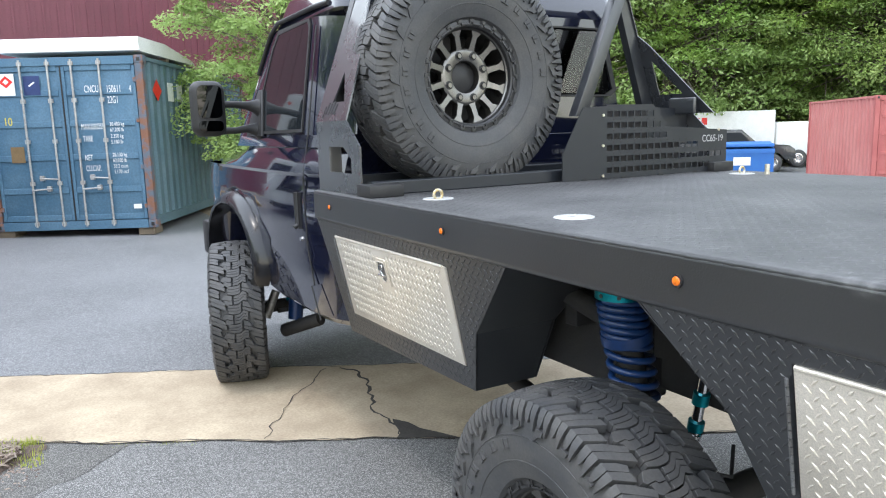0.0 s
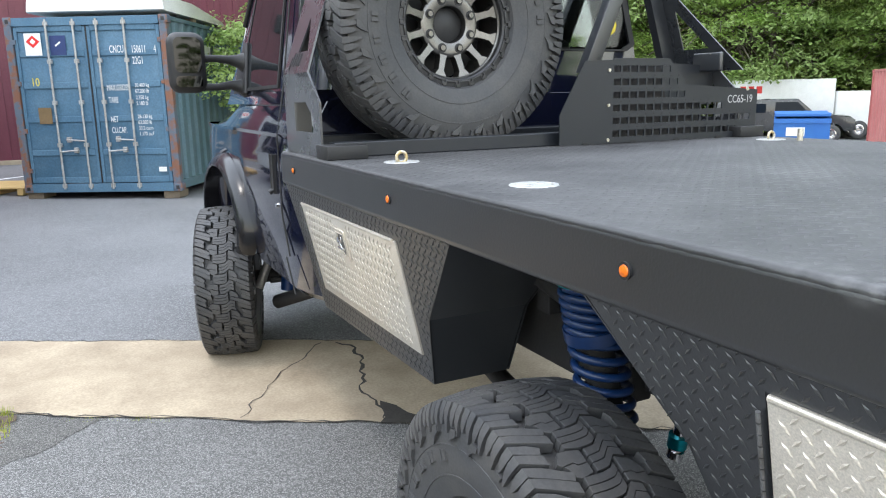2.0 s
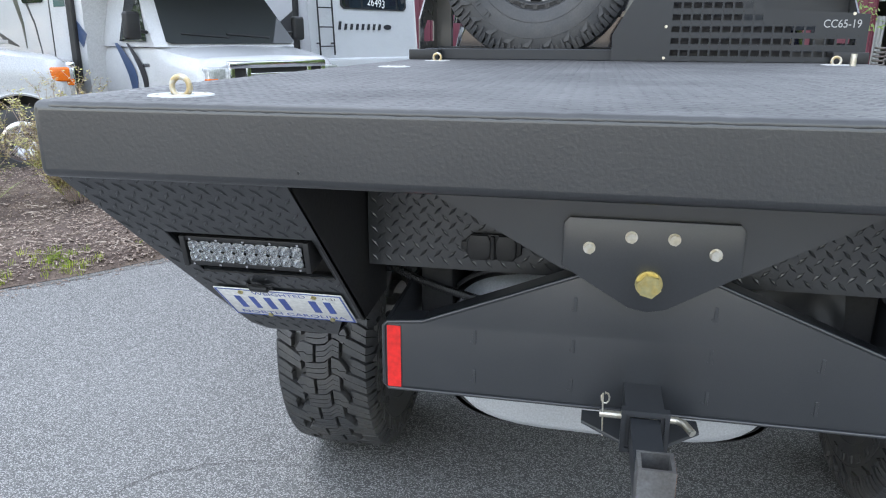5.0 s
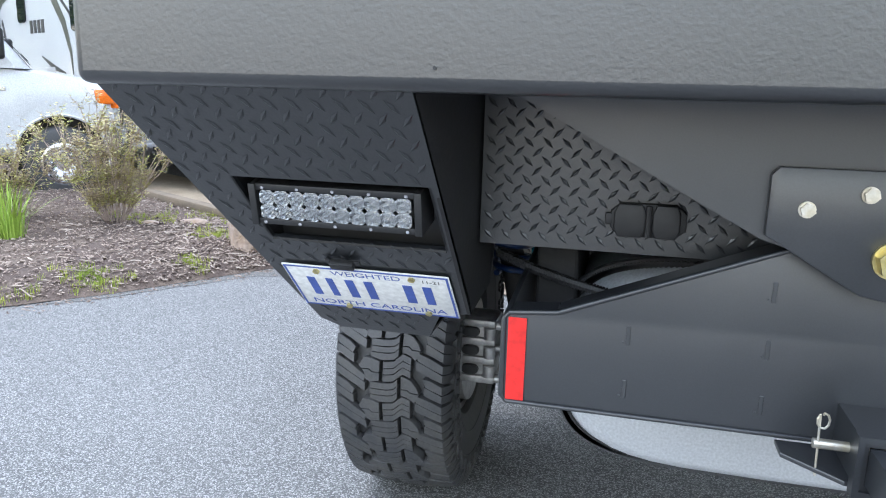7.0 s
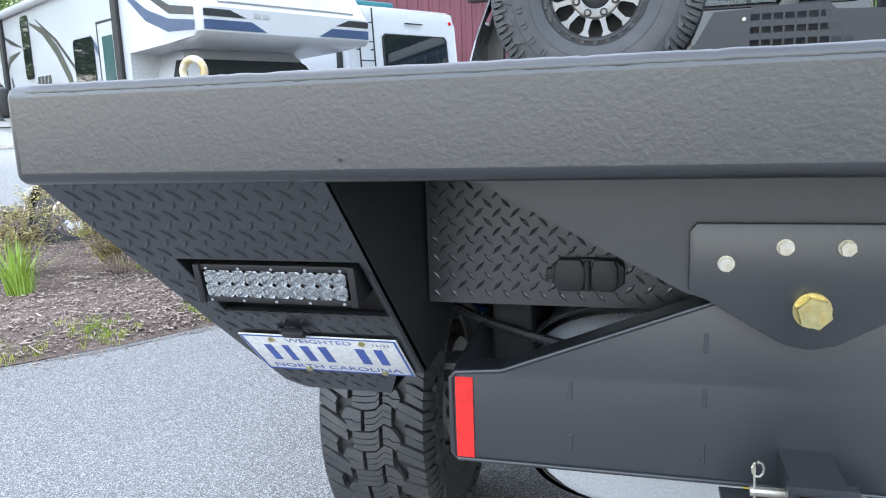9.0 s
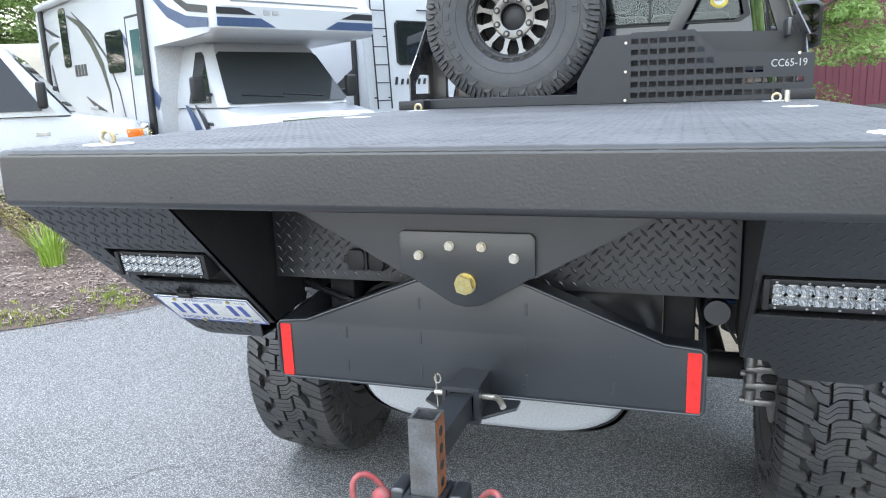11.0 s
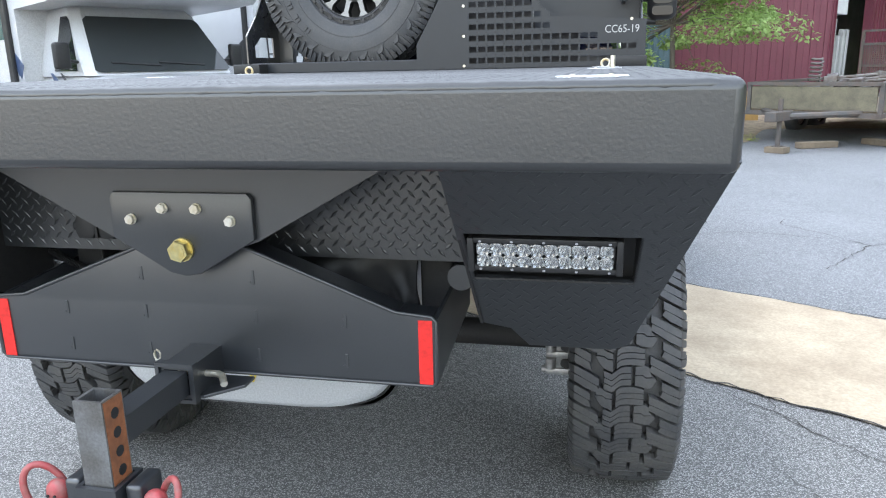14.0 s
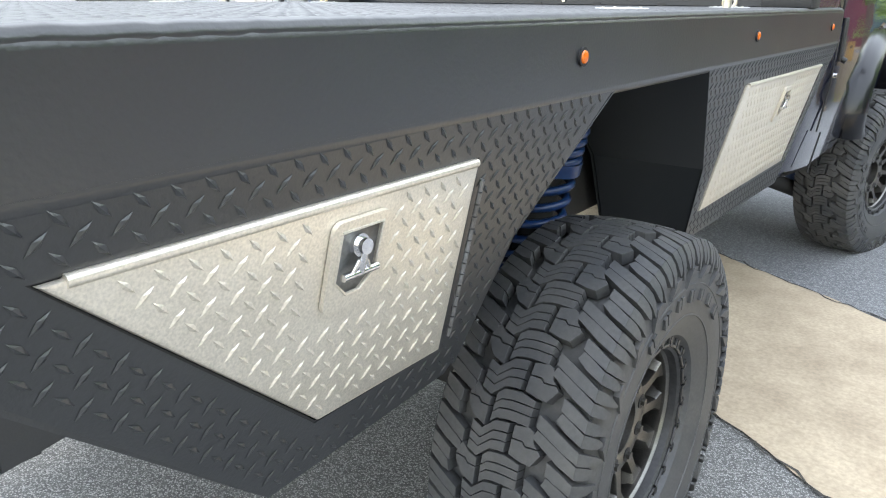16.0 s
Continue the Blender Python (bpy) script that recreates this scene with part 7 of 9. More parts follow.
CB = pose(-2.62, 13.05, 0.29, 0, 0, -28.7)
RUSTPOST = mat("rust-streaked blue paint", (0.1, 0.13, 0.17), 0.7, second=(0.21, 0.09, 0.05), scale=6, amount=0.95, bump=0.2, spread=0.06)
cont = container(CB, BLUE_C, TEAL_C, RUSTPOST, "weathered blue twenty-foot container on timber blocks beside the lot", True)
for txt, x, z, sz in (("CNCU", 1.545, 2.06, 0.15), ("150611", 1.872, 2.055, 0.15), ("4", 2.21, 2.055, 0.15), ("22G1", 1.875, 1.895, 0.15), ("MAX.GROSS", 1.445, 1.515, 0.125), ("TARE", 1.455, 1.335, 0.125), ("NET", 1.455, 1.05, 0.125), ("CU.CAP.", 1.455, 0.89, 0.125)):
    words("stencil", txt, sz, pose(x, 0.0155, z, 90, 0, 0), TEXT_WHITE, cont, 0.001, 'LEFT', 0.5)
for k, (a, b_) in enumerate((("30.480 kg", "67.200 lb"), ("2.350 kg", "5.180 lb"), ("28.130 kg", "62.020 lb"), ("33.2 cu.m", "1.170 cu.f"))):
    z = (1.56, 1.38, 1.1, 0.93)[k]
    words("stencil", a, 0.08, pose(1.872, 0.0155, z, 90, 0, 0), TEXT_WHITE, cont, 0.001, 'LEFT', 0.7)
    words("stencil", b_, 0.08, pose(1.872, 0.0155, z - 0.085, 90, 0, 0), TEXT_WHITE, cont, 0.001, 'LEFT', 0.7)
words("stencil", "10", 0.17, pose(0.3, 0.0155, 1.6, 90, 0, 0), YELLOW, cont, 0.001, 'LEFT', 0.8)
part("label_sheet", box(B(), 0.28, 0.53, 0.014, 0.017, 2.04, 2.36), WHITE, cont, "white label with a red diamond mark")
part("red_mark", slab(B(), [(0.3, 0.0125, 2.24), (0.405, 0.0125, 2.33), (0.51, 0.0125, 2.24), (0.405, 0.0125, 2.15)], (0, 0.001, 0)), RED, cont)
part("white_mark", slab(B(), [(0.36, 0.0115, 2.24), (0.405, 0.0115, 2.285), (0.45, 0.0115, 2.24), (0.405, 0.0115, 2.2)], (0, 0.0008, 0)), WHITE, cont)
part("blue_label", box(B(), 0.66, 0.9, 0.014, 0.017, 2.04, 2.32), mat("navy label", (0.02, 0.04, 0.14), 0.5, scale=10, bump=0.0), cont, "navy label with a pale stroke")
part("pale_stroke", box(B(), -0.05, 0.05, 0.0115, 0.0135, -0.012, 0.012, m=pose(0.78, 0, 2.2, 0, -35, 0)), TEXT_WHITE, cont)
part("brown_plate", box(B(), 0.36, 0.56, 0.012, 0.017, 1.04, 1.28), mat("brown data plate", (0.2, 0.13, 0.06), 0.6, scale=10, bump=0.05), cont, "brown data plate")
part("pale_plate", box(B(), 2.12, 2.24, 0.012, 0.017, 0.3, 0.37), WHITE, cont)
# side mark: plain red diamond and white bars in place of the owner's name
bm = slab(B(), [(2.4105 + 0.004, 0.42, 2.1), (2.4145, 0.62, 2.27), (2.4145, 0.82, 2.1), (2.4145, 0.62, 1.93)], (0.002, 0, 0))
part("side_mark", bm, RED, cont, "red diamond mark")
for k in range(4):
    part("side_bar", box(B(), 2.4145, 2.4165, 1.1 + k * 0.45, 1.38 + k * 0.45, 1.95, 2.25), TEXT_WHITE, cont, "faded white bar")

bm = loft(B(), [[(0.36, y, z0), (2.42, y, z0), (2.40, y, z1), (0.38, y, z1)] for y, z0, z1 in ((0.02, 2.66, 2.8), (0.06, 2.645, 2.86), (1.2, 2.645, 2.87), (2.6, 2.645, 2.72), (2.66, 2.65, 2.69))])
o = finish("white_roof_cap", bm, WHITE, smooth=40)
o.matrix_basis = CB
tagged(o, "white moulded roof cap lying on the blue container", "roof cap")
bm = B()
for y in (1.2, 2.4, 3.6, 4.9):
    box(bm, 0.3, 2.4, y, y + 0.14, 2.592, 2.64, 0.004)
o = finish("roof_batten", bm, WOOD)
o.matrix_basis = CB
tagged(o, "loose timber battens lying on the container roof", "timber")
bm = B()
for k in range(7):
    box(bm, 0.0, 1.1, k * 0.16, k * 0.16 + 0.12, 0.1, 0.125, 0.003)
for x in (0.02, 0.5, 0.98):
    box(bm, x, x + 0.1, 0, 1.08, 0.0, 0.098, 0.003)
o = finish("wooden_pallet", bm, PINE)
o.matrix_basis = pose(-3.62, 13.95, rise(14.0) + 0.006, 0, 0, -29)
tagged(o, "new pale pine pallet lying beside the container", "pallet")

CR = pose(17.0, 10.9, -0.38, 0, 0, -41.9)
rcont = container(CR, RED_C, mat("pale sun-bleached red paint", (0.44, 0.15, 0.14), 0.65, second=(0.5, 0.22, 0.2), scale=1, bump=0.05), RED_C, "sun-faded red container at the edge of the woods", True)
bm = B()
for k in range(3):
    box(bm, 0.42 + k * 0.19, 0.56 + k * 0.19, 0.013, 0.017, 1.95, 2.12 + 0.05 * (k == 0))
part("white_mark", bm, TEXT_WHITE, rcont, "plain white bars in place of the owner's name")
bm = B()
for k in range(5):
    box(bm, 1.45 + k * 0.15, 1.56 + k * 0.15, 0.013, 0.017, 2.1, 2.2)
    box(bm, 1.5 + k * 0.12, 1.58 + k * 0.12, 0.013, 0.017, 1.35, 1.42)
    box(bm, 1.5 + k * 0.12, 1.58 + k * 0.12, 0.013, 0.017, 1.15, 1.22)
part("small_bars", bm, TEXT_WHITE, rcont)

# ---- maroon workshop ----
bm = box(B(), -17, 6.2, 19.0, 19.2, 0.0, 8.5)
for k in range(80):
    x = -17 + 0.3 * k
    if x < 6.1:
        box(bm, x, x + 0.045, 18.968, 19.001, 0.42, 8.5)
        box(bm, x + 0.15, x + 0.165, 18.988, 19.001, 0.42, 8.5)
tagged(finish("wall_north", bm, MAROON), "maroon ribbed metal wall of a workshop", kind="structure")
bm = box(B(), -17, 6.2, 18.95, 19.0, 0.1, 0.42, 0.01)
tagged(finish("baseboard", bm, CONCRETE), "pale concrete footing under the metal wall", kind="structure")
bm = box(B(), -4.75, -4.15, 18.94, 18.97, 4.3, 4.75, 0.01)
for k in range(5):
    box(bm, -4.72, -4.18, 18.90, 18.945, 4.34 + k * 0.08, 4.37 + k * 0.08)
tagged(finish("wall_vent", bm, BLACK), "black louvred vent in the maroon wall", "vent")
MB = Matrix.Translation((6.2, 19.0, 0)) @ Matrix.Rotation(math.atan2(0.85, 0.53), 4, 'Z')
bm = B()
EAVE = 4.95
for a, b_, z0 in ((0.0, 0.45, 0), (0.45, 3.4, 4.6), (3.4, 9.8, 0), (9.8, 14.2, 4.05), (14.2, 18.2, 0), (18.2, 23.2, 4.05), (23.2, 36, 0)):
    box(bm, a, b_, 0, 0.2, z0, EAVE)
    k = a
    while k < b_:
        box(bm, k, k + 0.045, -0.03, 0.001, max(z0, 0.3), EAVE)
        k += 0.3
for v in bm.verts:
    v.co = MB @ v.co
tagged(finish("wall_east", bm, MAROON), "maroon ribbed wall with open bay doors", kind="structure")
bm = slab(B(), [(-0.5, -0.6, EAVE - 0.05), (37, -0.6, EAVE - 0.05), (37, 9.0, EAVE + 3.2), (-0.5, 9.0, EAVE + 3.2)], (0, 0, 0.12))
for v in bm.verts:
    v.co = MB @ v.co
tagged(finish("roof", bm, mat("pale metal roofing", (0.5, 0.49, 0.45), 0.5, scale=2, bump=0.05)), "pale metal roof with an overhanging eave", kind="structure")
bm = box(B(), 0.2, 36, 5.0, 5.2, 0, EAVE + 2.1)
box(bm, 36, 36.2, 0, 5.2, 0, EAVE + 2.0)
box(bm, 0.0, 0.2, 0.25, 5.2, 0, EAVE)
box(bm, 0.2, 36, 0.2, 5.0, 0.28, 0.3)
for v in bm.verts:
    v.co = MB @ v.co
tagged(finish("wall_inner", bm, mat("dim workshop interior", (0.17, 0.165, 0.16), 0.8, second=(0.1, 0.1, 0.1), scale=1.2, amount=0.7, bump=0.1)), "dark back wall inside the workshop", kind="structure")
rnd = random.Random(3)
for k in range(7):
    bm = box(B(), 0, rnd.uniform(0.12, 0.2), 0, 0.12, 0, rnd.uniform(1.5, 2.2), 0.01)
    o = finish("upright_tube", bm, mat("pale tube", (0.5, 0.5, 0.48), 0.5, scale=5, bump=0.0) if k == 0 else bpy.data.materials["pale tube"])
    o.matrix_basis = MB @ pose(0.6 + k * 0.36, 0.42, 0.32, 0, 4, 0)
    tagged(o, "pale tube leaning inside the workshop bay", "tube", "tubes in the bay")
bm = box(B(), 0.9, 2.3, 0.3, 0.7, 2.5, 3.25, 0.02)
for v in bm.verts:
    v.co = MB @ v.co
tagged(finish("wall_cabinet", bm, WHITE), "white cabinet hung inside the workshop bay", "cabinet")
bm = box(B(), 0.1, 0.95, 0, 0.03, 0, 0.58, 0.004)
o = finish("plywood_board", bm, mat("orange plywood", (0.5, 0.3, 0.1), 0.7, second=(0.38, 0.24, 0.1), scale=5, bump=0.1))
o.matrix_basis = pose(2.95, 14.75, rise(14.8) + 0.004, -8, 0, -12)
tagged(o, "orange plywood board with a dark cut-out stood on edge", "board")
bm = box(B(), 0.35, 0.62, -0.003, 0.0, 0.38, 0.46, 0.0)
part("cut_out", bm, BLACK, o)


# ---- simple road wheel for the parked vehicles ----
def road_wheel(parent, x, y, r, w, side, material_rim, steer=0):
    h = new("wheel")
    h.parent = parent
    h.matrix_basis = pose(x, y, r, 0, 0, steer + (0 if side > 0 else 180))
    bm = lathe(B(), [(-w / 2, r * 0.58), (-w / 2, r * 0.86), (-w * 0.42, r * 0.96), (-w * 0.3, r), (w * 0.3, r), (w * 0.42, r * 0.96), (w / 2, r * 0.86), (w / 2, r * 0.58), (w * 0.4, r * 0.55)], 40)
    part("tyre", bm, RUBBER, h, smooth=40)
    bm = lathe(B(), [(-w * 0.3, r * 0.58), (w * 0.42, r * 0.57), (w * 0.44, r * 0.5), (w * 0.2, r * 0.44), (w * 0.3, r * 0.3), (w * 0.5, r * 0.2), (w * 0.5, 0.0001)], 36)
    for k in range(8):
        a = 2 * math.pi * k / 8
        c = Vector((w * 0.26, r * 0.36 * math.cos(a), r * 0.36 * math.sin(a)))
        rod(bm, c, c + Vector((w * 0.12, 0, 0)), r * 0.06, 10)
    part("rim", bm, material_rim, h, smooth=40)
    return h


# ---- van-cab front used by the motorhomes ----
def van_cab(root, f0=0.0):
    """Hood, wings, cab, glass, grille, lamps and bumper of a van chassis; forward is +Y, front axle at y=0."""
    def ring(y, zb, zt, w, tuck=0.05):
        half = [(0, zb), (w - 0.05, zb), (w, zb + 0.06), (w + 0.01, (zb + zt) / 2), (w - 0.01, zt - 0.14), (w - tuck, zt - 0.03), (w - tuck - 0.1, zt), (0, zt + 0.02)]
        return [(x, y, z) for x, z in mirror_half(half)]
    g0 = f0 * 0.85
    bm = loft(B(), [ring(-1.25, 0.48, 1.36, 1.0), ring(-0.45 + f0, 0.48, 1.36, 1.0), ring(-0.4 + f0, 0.8, 1.35, 1.0), ring(-0.25 + f0, 0.88, 1.33, 0.995), ring(g0, 0.92, 1.3, 0.99), ring(0.28 + g0, 0.86, 1.26, 0.98, 0.08), ring(0.42 + g0 * 0.9, 0.7, 1.24, 0.97, 0.1),
                    ring(0.46 + g0 * 0.9, 0.6, 1.235, 0.965, 0.1), ring(0.745, 0.6, 1.21, 0.93, 0.13), ring(0.8, 0.62, 1.17, 0.9, 0.15)])
    part("hood", bm, RVWHITE, root, "white sloping hood and wings", smooth=35)
    lv = [(1.34, -1.3, -0.28 + f0, 0.985), (1.45, -1.3, -0.36 + f0, 0.975), (2.08, -1.3, -0.86 + f0, 0.83), (2.16, -1.3, -0.95 + f0, 0.78)]
    def sq(z, y0, y1, w):
        return [(w, y0, z), (w, y1 - 0.12, z), (w - 0.1, y1, z), (-w + 0.1, y1, z), (-w, y1 - 0.12, z), (-w, y0, z)]
    bm = loft(B(), [sq(*l) for l in lv])
    part("cab_shell", bm, RVWHITE, root, "white cab shell", smooth=30)
    ws = [(-0.9, 1.40), (-0.84, 1.375), (0.84, 1.375), (0.9, 1.40), (0.76, 1.99), (0.7, 2.03), (-0.7, 2.03), (-0.76, 1.99)]
    f = lambda x, z, o: Vector((x, f0 - 0.345 - (z - 1.45) * 0.795 + o * 0.78, z + o * 0.62))
    bm = slab(B(), [f(x, z, 0.004) for x, z in ws], (0, 0.006, 0.004))
    part("windscreen", bm, GLASS_RV, root, "wide tinted windscreen")
    bm = B()
    for x0 in (-0.55, 0.05):
        slab(bm, [f(x0, 1.45, 0.012), f(x0 + 0.02, 1.43, 0.012), f(x0 + 0.62, 1.47, 0.012), f(x0 + 0.62, 1.485, 0.012)], (0, 0.008, 0.006))
    part("wiper", bm, BLACK, root, "black wiper arms")
    for s in (-1, 1):
        sd = [(-1.16, 1.4), (-0.56, 1.4), (-0.6, 1.5), (-0.9, 1.99), (-0.98, 2.04), (-1.14, 2.04)]
        f2 = lambda y, z, o: Vector((s * (0.975 - (z - 1.45) * 0.23 + o), y + f0, z))
        bm = slab(B(), [f2(y, z, 0.004) for y, z in sd], (s * 0.005, 0, 0))
        part("side_glass", bm, GLASS, root, "dark cab side window")
        bm = box(B(), s * 1.16 - 0.09, s * 1.16 + 0.09, -0.58 + f0, -0.48 + f0, 1.42, 1.72, 0.035, 3)
        rod(bm, (s * 0.97, -0.56 + f0, 1.5), (s * 1.1, -0.54 + f0, 1.52), 0.02, 8)
        part("door_mirror", bm, BLACK, root, "black door mirror", smooth=45)
        bm = rod(B(), (s * 0.45, g0, 0.46), (s * 0.73, g0, 0.46), 0.47, 36)
        for v in bm.verts:
            v.co.z = max(v.co.z, 0.3)
        part("arch_well", bm, BLACK, root)
        arc = [radians(-12 + 204 * k / 24) for k in range(25)]
        bm = loft(B(), [[(s * x, g0 + r * math.cos(q), 0.44 + r * math.sin(q)) for x, r in ((0.985, 0.46), (1.012, 0.462), (1.022, 0.448), (1.012, 0.432), (0.86, 0.43), (0.86, 0.46))] for q in arc])
        part("arch_lip", bm, RVWHITE, root, "rounded wheel-arch lip", smooth=50)
        # the body side between the arch and the wing, cut to the arch's curve
        fill = [(g0 + 0.45 * math.cos(q), 0.44 + 0.45 * math.sin(q)) for q in arc]
        bm = B()
        for (ya, za), (yb, zb) in zip(fill, fill[1:]):
            slab(bm, [(s * 0.985, ya, za), (s * 0.985, yb, zb), (s * 0.985, yb, 0.985), (s * 0.985, ya, 0.985)], (s * 0.012, 0, 0))
        part("wing_side", bm, RVWHITE, root, "white wing above the arch")
        road_wheel(root, s * 0.88, g0, 0.385, 0.24, s, CHROME)
        bm = B()
        slab(bm, [(-0.06, -1.16, 1.0), (-0.06, -0.5, 1.0), (-0.06, -0.5, 1.01), (-0.06, -1.16, 1.01)], (0.004, 0, 0))
        for v in bm.verts:
            v.co.x += s * 1.012
        part("door_line", bm, RVGREY, root)
        bm = box(B(), s * 0.785 - 0.125, s * 0.785 + 0.135, 0.64, 0.825, 0.79, 1.14, 0.025)
        lampb = part("headlamp", bm, mat("clear lamp lens", (0.6, 0.62, 0.62), 0.1, 0.4, second=(0.35, 0.36, 0.36), scale=25, amount=0.8, bump=0.2) if "clear lamp lens" not in bpy.data.materials else bpy.data.materials["clear lamp lens"], root, "clear ribbed headlamp", smooth=40)
        bm = box(B(), s * 0.865 - 0.065, s * 0.865 + 0.06, 0.66, 0.831, 0.955, 1.025, 0.012)
        part("turn_signal", bm, AMBER, lampb, "amber turn signal")
        bm = box(B(), s * 1.0, s * 1.006, -0.35, -0.2, 1.12, 1.16, 0.002)
        part("wing_badge", bm, CHROME, root)
        part("side_marker", box(B(), s * 0.955, s * 0.965, 0.62, 0.7, 0.92, 0.97, 0.003), AMBER, root)
        part("cab_step", box(B(), s * 0.8, s * 1.03, -1.2, -0.5 + f0, 0.4, 0.46, 0.01), BLACK, root, "black cab step")
    bm = B()
    box(bm, -0.68, 0.68, 0.78, 0.87, 1.12, 1.20, 0.02)
    box(bm, -0.66, 0.66, 0.78, 0.86, 0.775, 0.815, 0.012)
    for x in (-0.68, 0.61, -0.46, 0.40):
        box(bm, x, x + 0.07, 0.78, 0.86, 0.80, 1.14, 0.014)
    for z in (0.87, 0.955, 1.04):
        box(bm, -0.42, 0.42, 0.79, 0.855, z, z + 0.03, 0.008)
    part("grille", bm, CHROME, root, "bright chrome grille frame and bars", smooth=40)
    bm = box(B(), -0.64, 0.64, 0.74, 0.81, 0.8, 1.13)
    part("grille_mesh", bm, BLACK, root, "black grille mesh")
    bm = B()
    ov = [(0.15 * math.cos(a), 0.06 * math.sin(a)) for a in [k * math.pi / 12 for k in range(24)]]
    slab(bm, [(x, 0.862, 0.98 + z) for x, z in ov], (0, 0.014, 0), 0.004)
    e = part("oval_emblem", bm, CHROME, root, "oval emblem", smooth=40)
    bm = slab(B(), [(x * 0.85, 0.877, 0.98 + z * 0.8) for x, z in ov], (0, 0.002, 0))
    part("emblem_face", bm, DECAL_NAVY, e)
    bm = loft(B(), [[(x, 0.78 + 0.13 * (1 - (x / 1.02) ** 2) + dy, z) for dy, z in ((0, 0.475), (0.05, 0.495), (0.06, 0.56), (0.055, 0.72), (0.02, 0.76), (-0.12, 0.765), (-0.12, 0.475))] for x in [-1.02 + 0.17 * k for k in range(13)]])
    part("bumper", bm, CHROME, root, "chromed steel front bumper", smooth=45)
    bm = loft(B(), [[(x, 0.78 + 0.13 * (1 - (x / 1.02) ** 2) + dy, z) for dy, z in ((-0.12, 0.2), (-0.03, 0.23), (0.03, 0.36), (0.03, 0.475), (-0.1, 0.475), (-0.14, 0.2))] for x in [-1.0 + 0.2 * k for k in range(11)]])
    part("lower_valance", bm, BLACK, root, "black lower valance", smooth=45)
    bm = box(B(), -0.4, 0.4, 0.93, 0.972, 0.6, 0.69, 0.008)
    part("bumper_slot", bm, BLACK, root)
    bm = box(B(), 0.02, 0.34, 0.95, 0.985, 0.44, 0.57, 0.004)
    part("plate_holder", bm, BLACK, root, "empty black plate holder")


rv1 = thing("motorhome", "white van-cab motorhome with navy and charcoal stripes", "motorhome", m=pose(-4.45, 7.35, 0.065, 0, 0, -118))
van_cab(rv1, 0.31)
prof = [(-6.05, 0.5), (-1.25, 0.5), (-1.25, 2.14), (-0.25, 2.17), (0.3, 2.2), (0.375, 2.25), (0.38, 2.5), (0.15, 2.8), (-0.25, 3.02), (-0.9, 3.16), (-5.95, 3.1), (-6.05, 3.0)]
bm = loft(B(), [[(x, y - (d if y > -1.2 else 0), z - (d * 0.9 if z > 2.7 else 0)) for y, z in prof] for x, d in ((-1.2, 0.09), (-1.185, 0.045), (-1.14, 0.012), (-1.05, 0.0), (1.05, 0.0), (1.14, 0.012), (1.185, 0.045), (1.2, 0.09))])
coach = part("coach_body", bm, RVWHITE, rv1, "white moulded coach body with cab-over nose", smooth=35)
nose = [(0.345, 2.555), (0.27, 2.655), (0.19, 2.755), (0.13, 2.82), (0.0, 2.893), (-0.13, 2.964), (-0.24, 3.025)]
bm = B()
rows = []
for k, (y, z) in enumerate(nose):
    f = k / (len(nose) - 1)
    half = (1.03 - 0.3 * f) * (1 - 0.1 * (1 - min(1.0, 3.5 * f)) ** 2 - 0.12 * max(0.0, f - 0.75) * 4)
    rows.append([bm.verts.new((half * (i / 10 - 1), y + 0.012, z + 0.014 - 0.006 * abs(i / 10 - 1) ** 6)) for i in range(21)])
for a, b in zip(rows, rows[1:]):
    for i in range(20):
        bm.faces.new((a[i], a[i + 1], b[i + 1], b[i]))
ex = bmesh.ops.extrude_face_region(bm, geom=list(bm.faces))["geom"]
bmesh.ops.translate(bm, vec=Vector((0, -0.02, -0.02)), verts=[v for v in ex if isinstance(v, bmesh.types.BMVert)])
part("grey_nose_panel", bm, RVGREY, coach, "grey moulded panel on the nose", smooth=40)
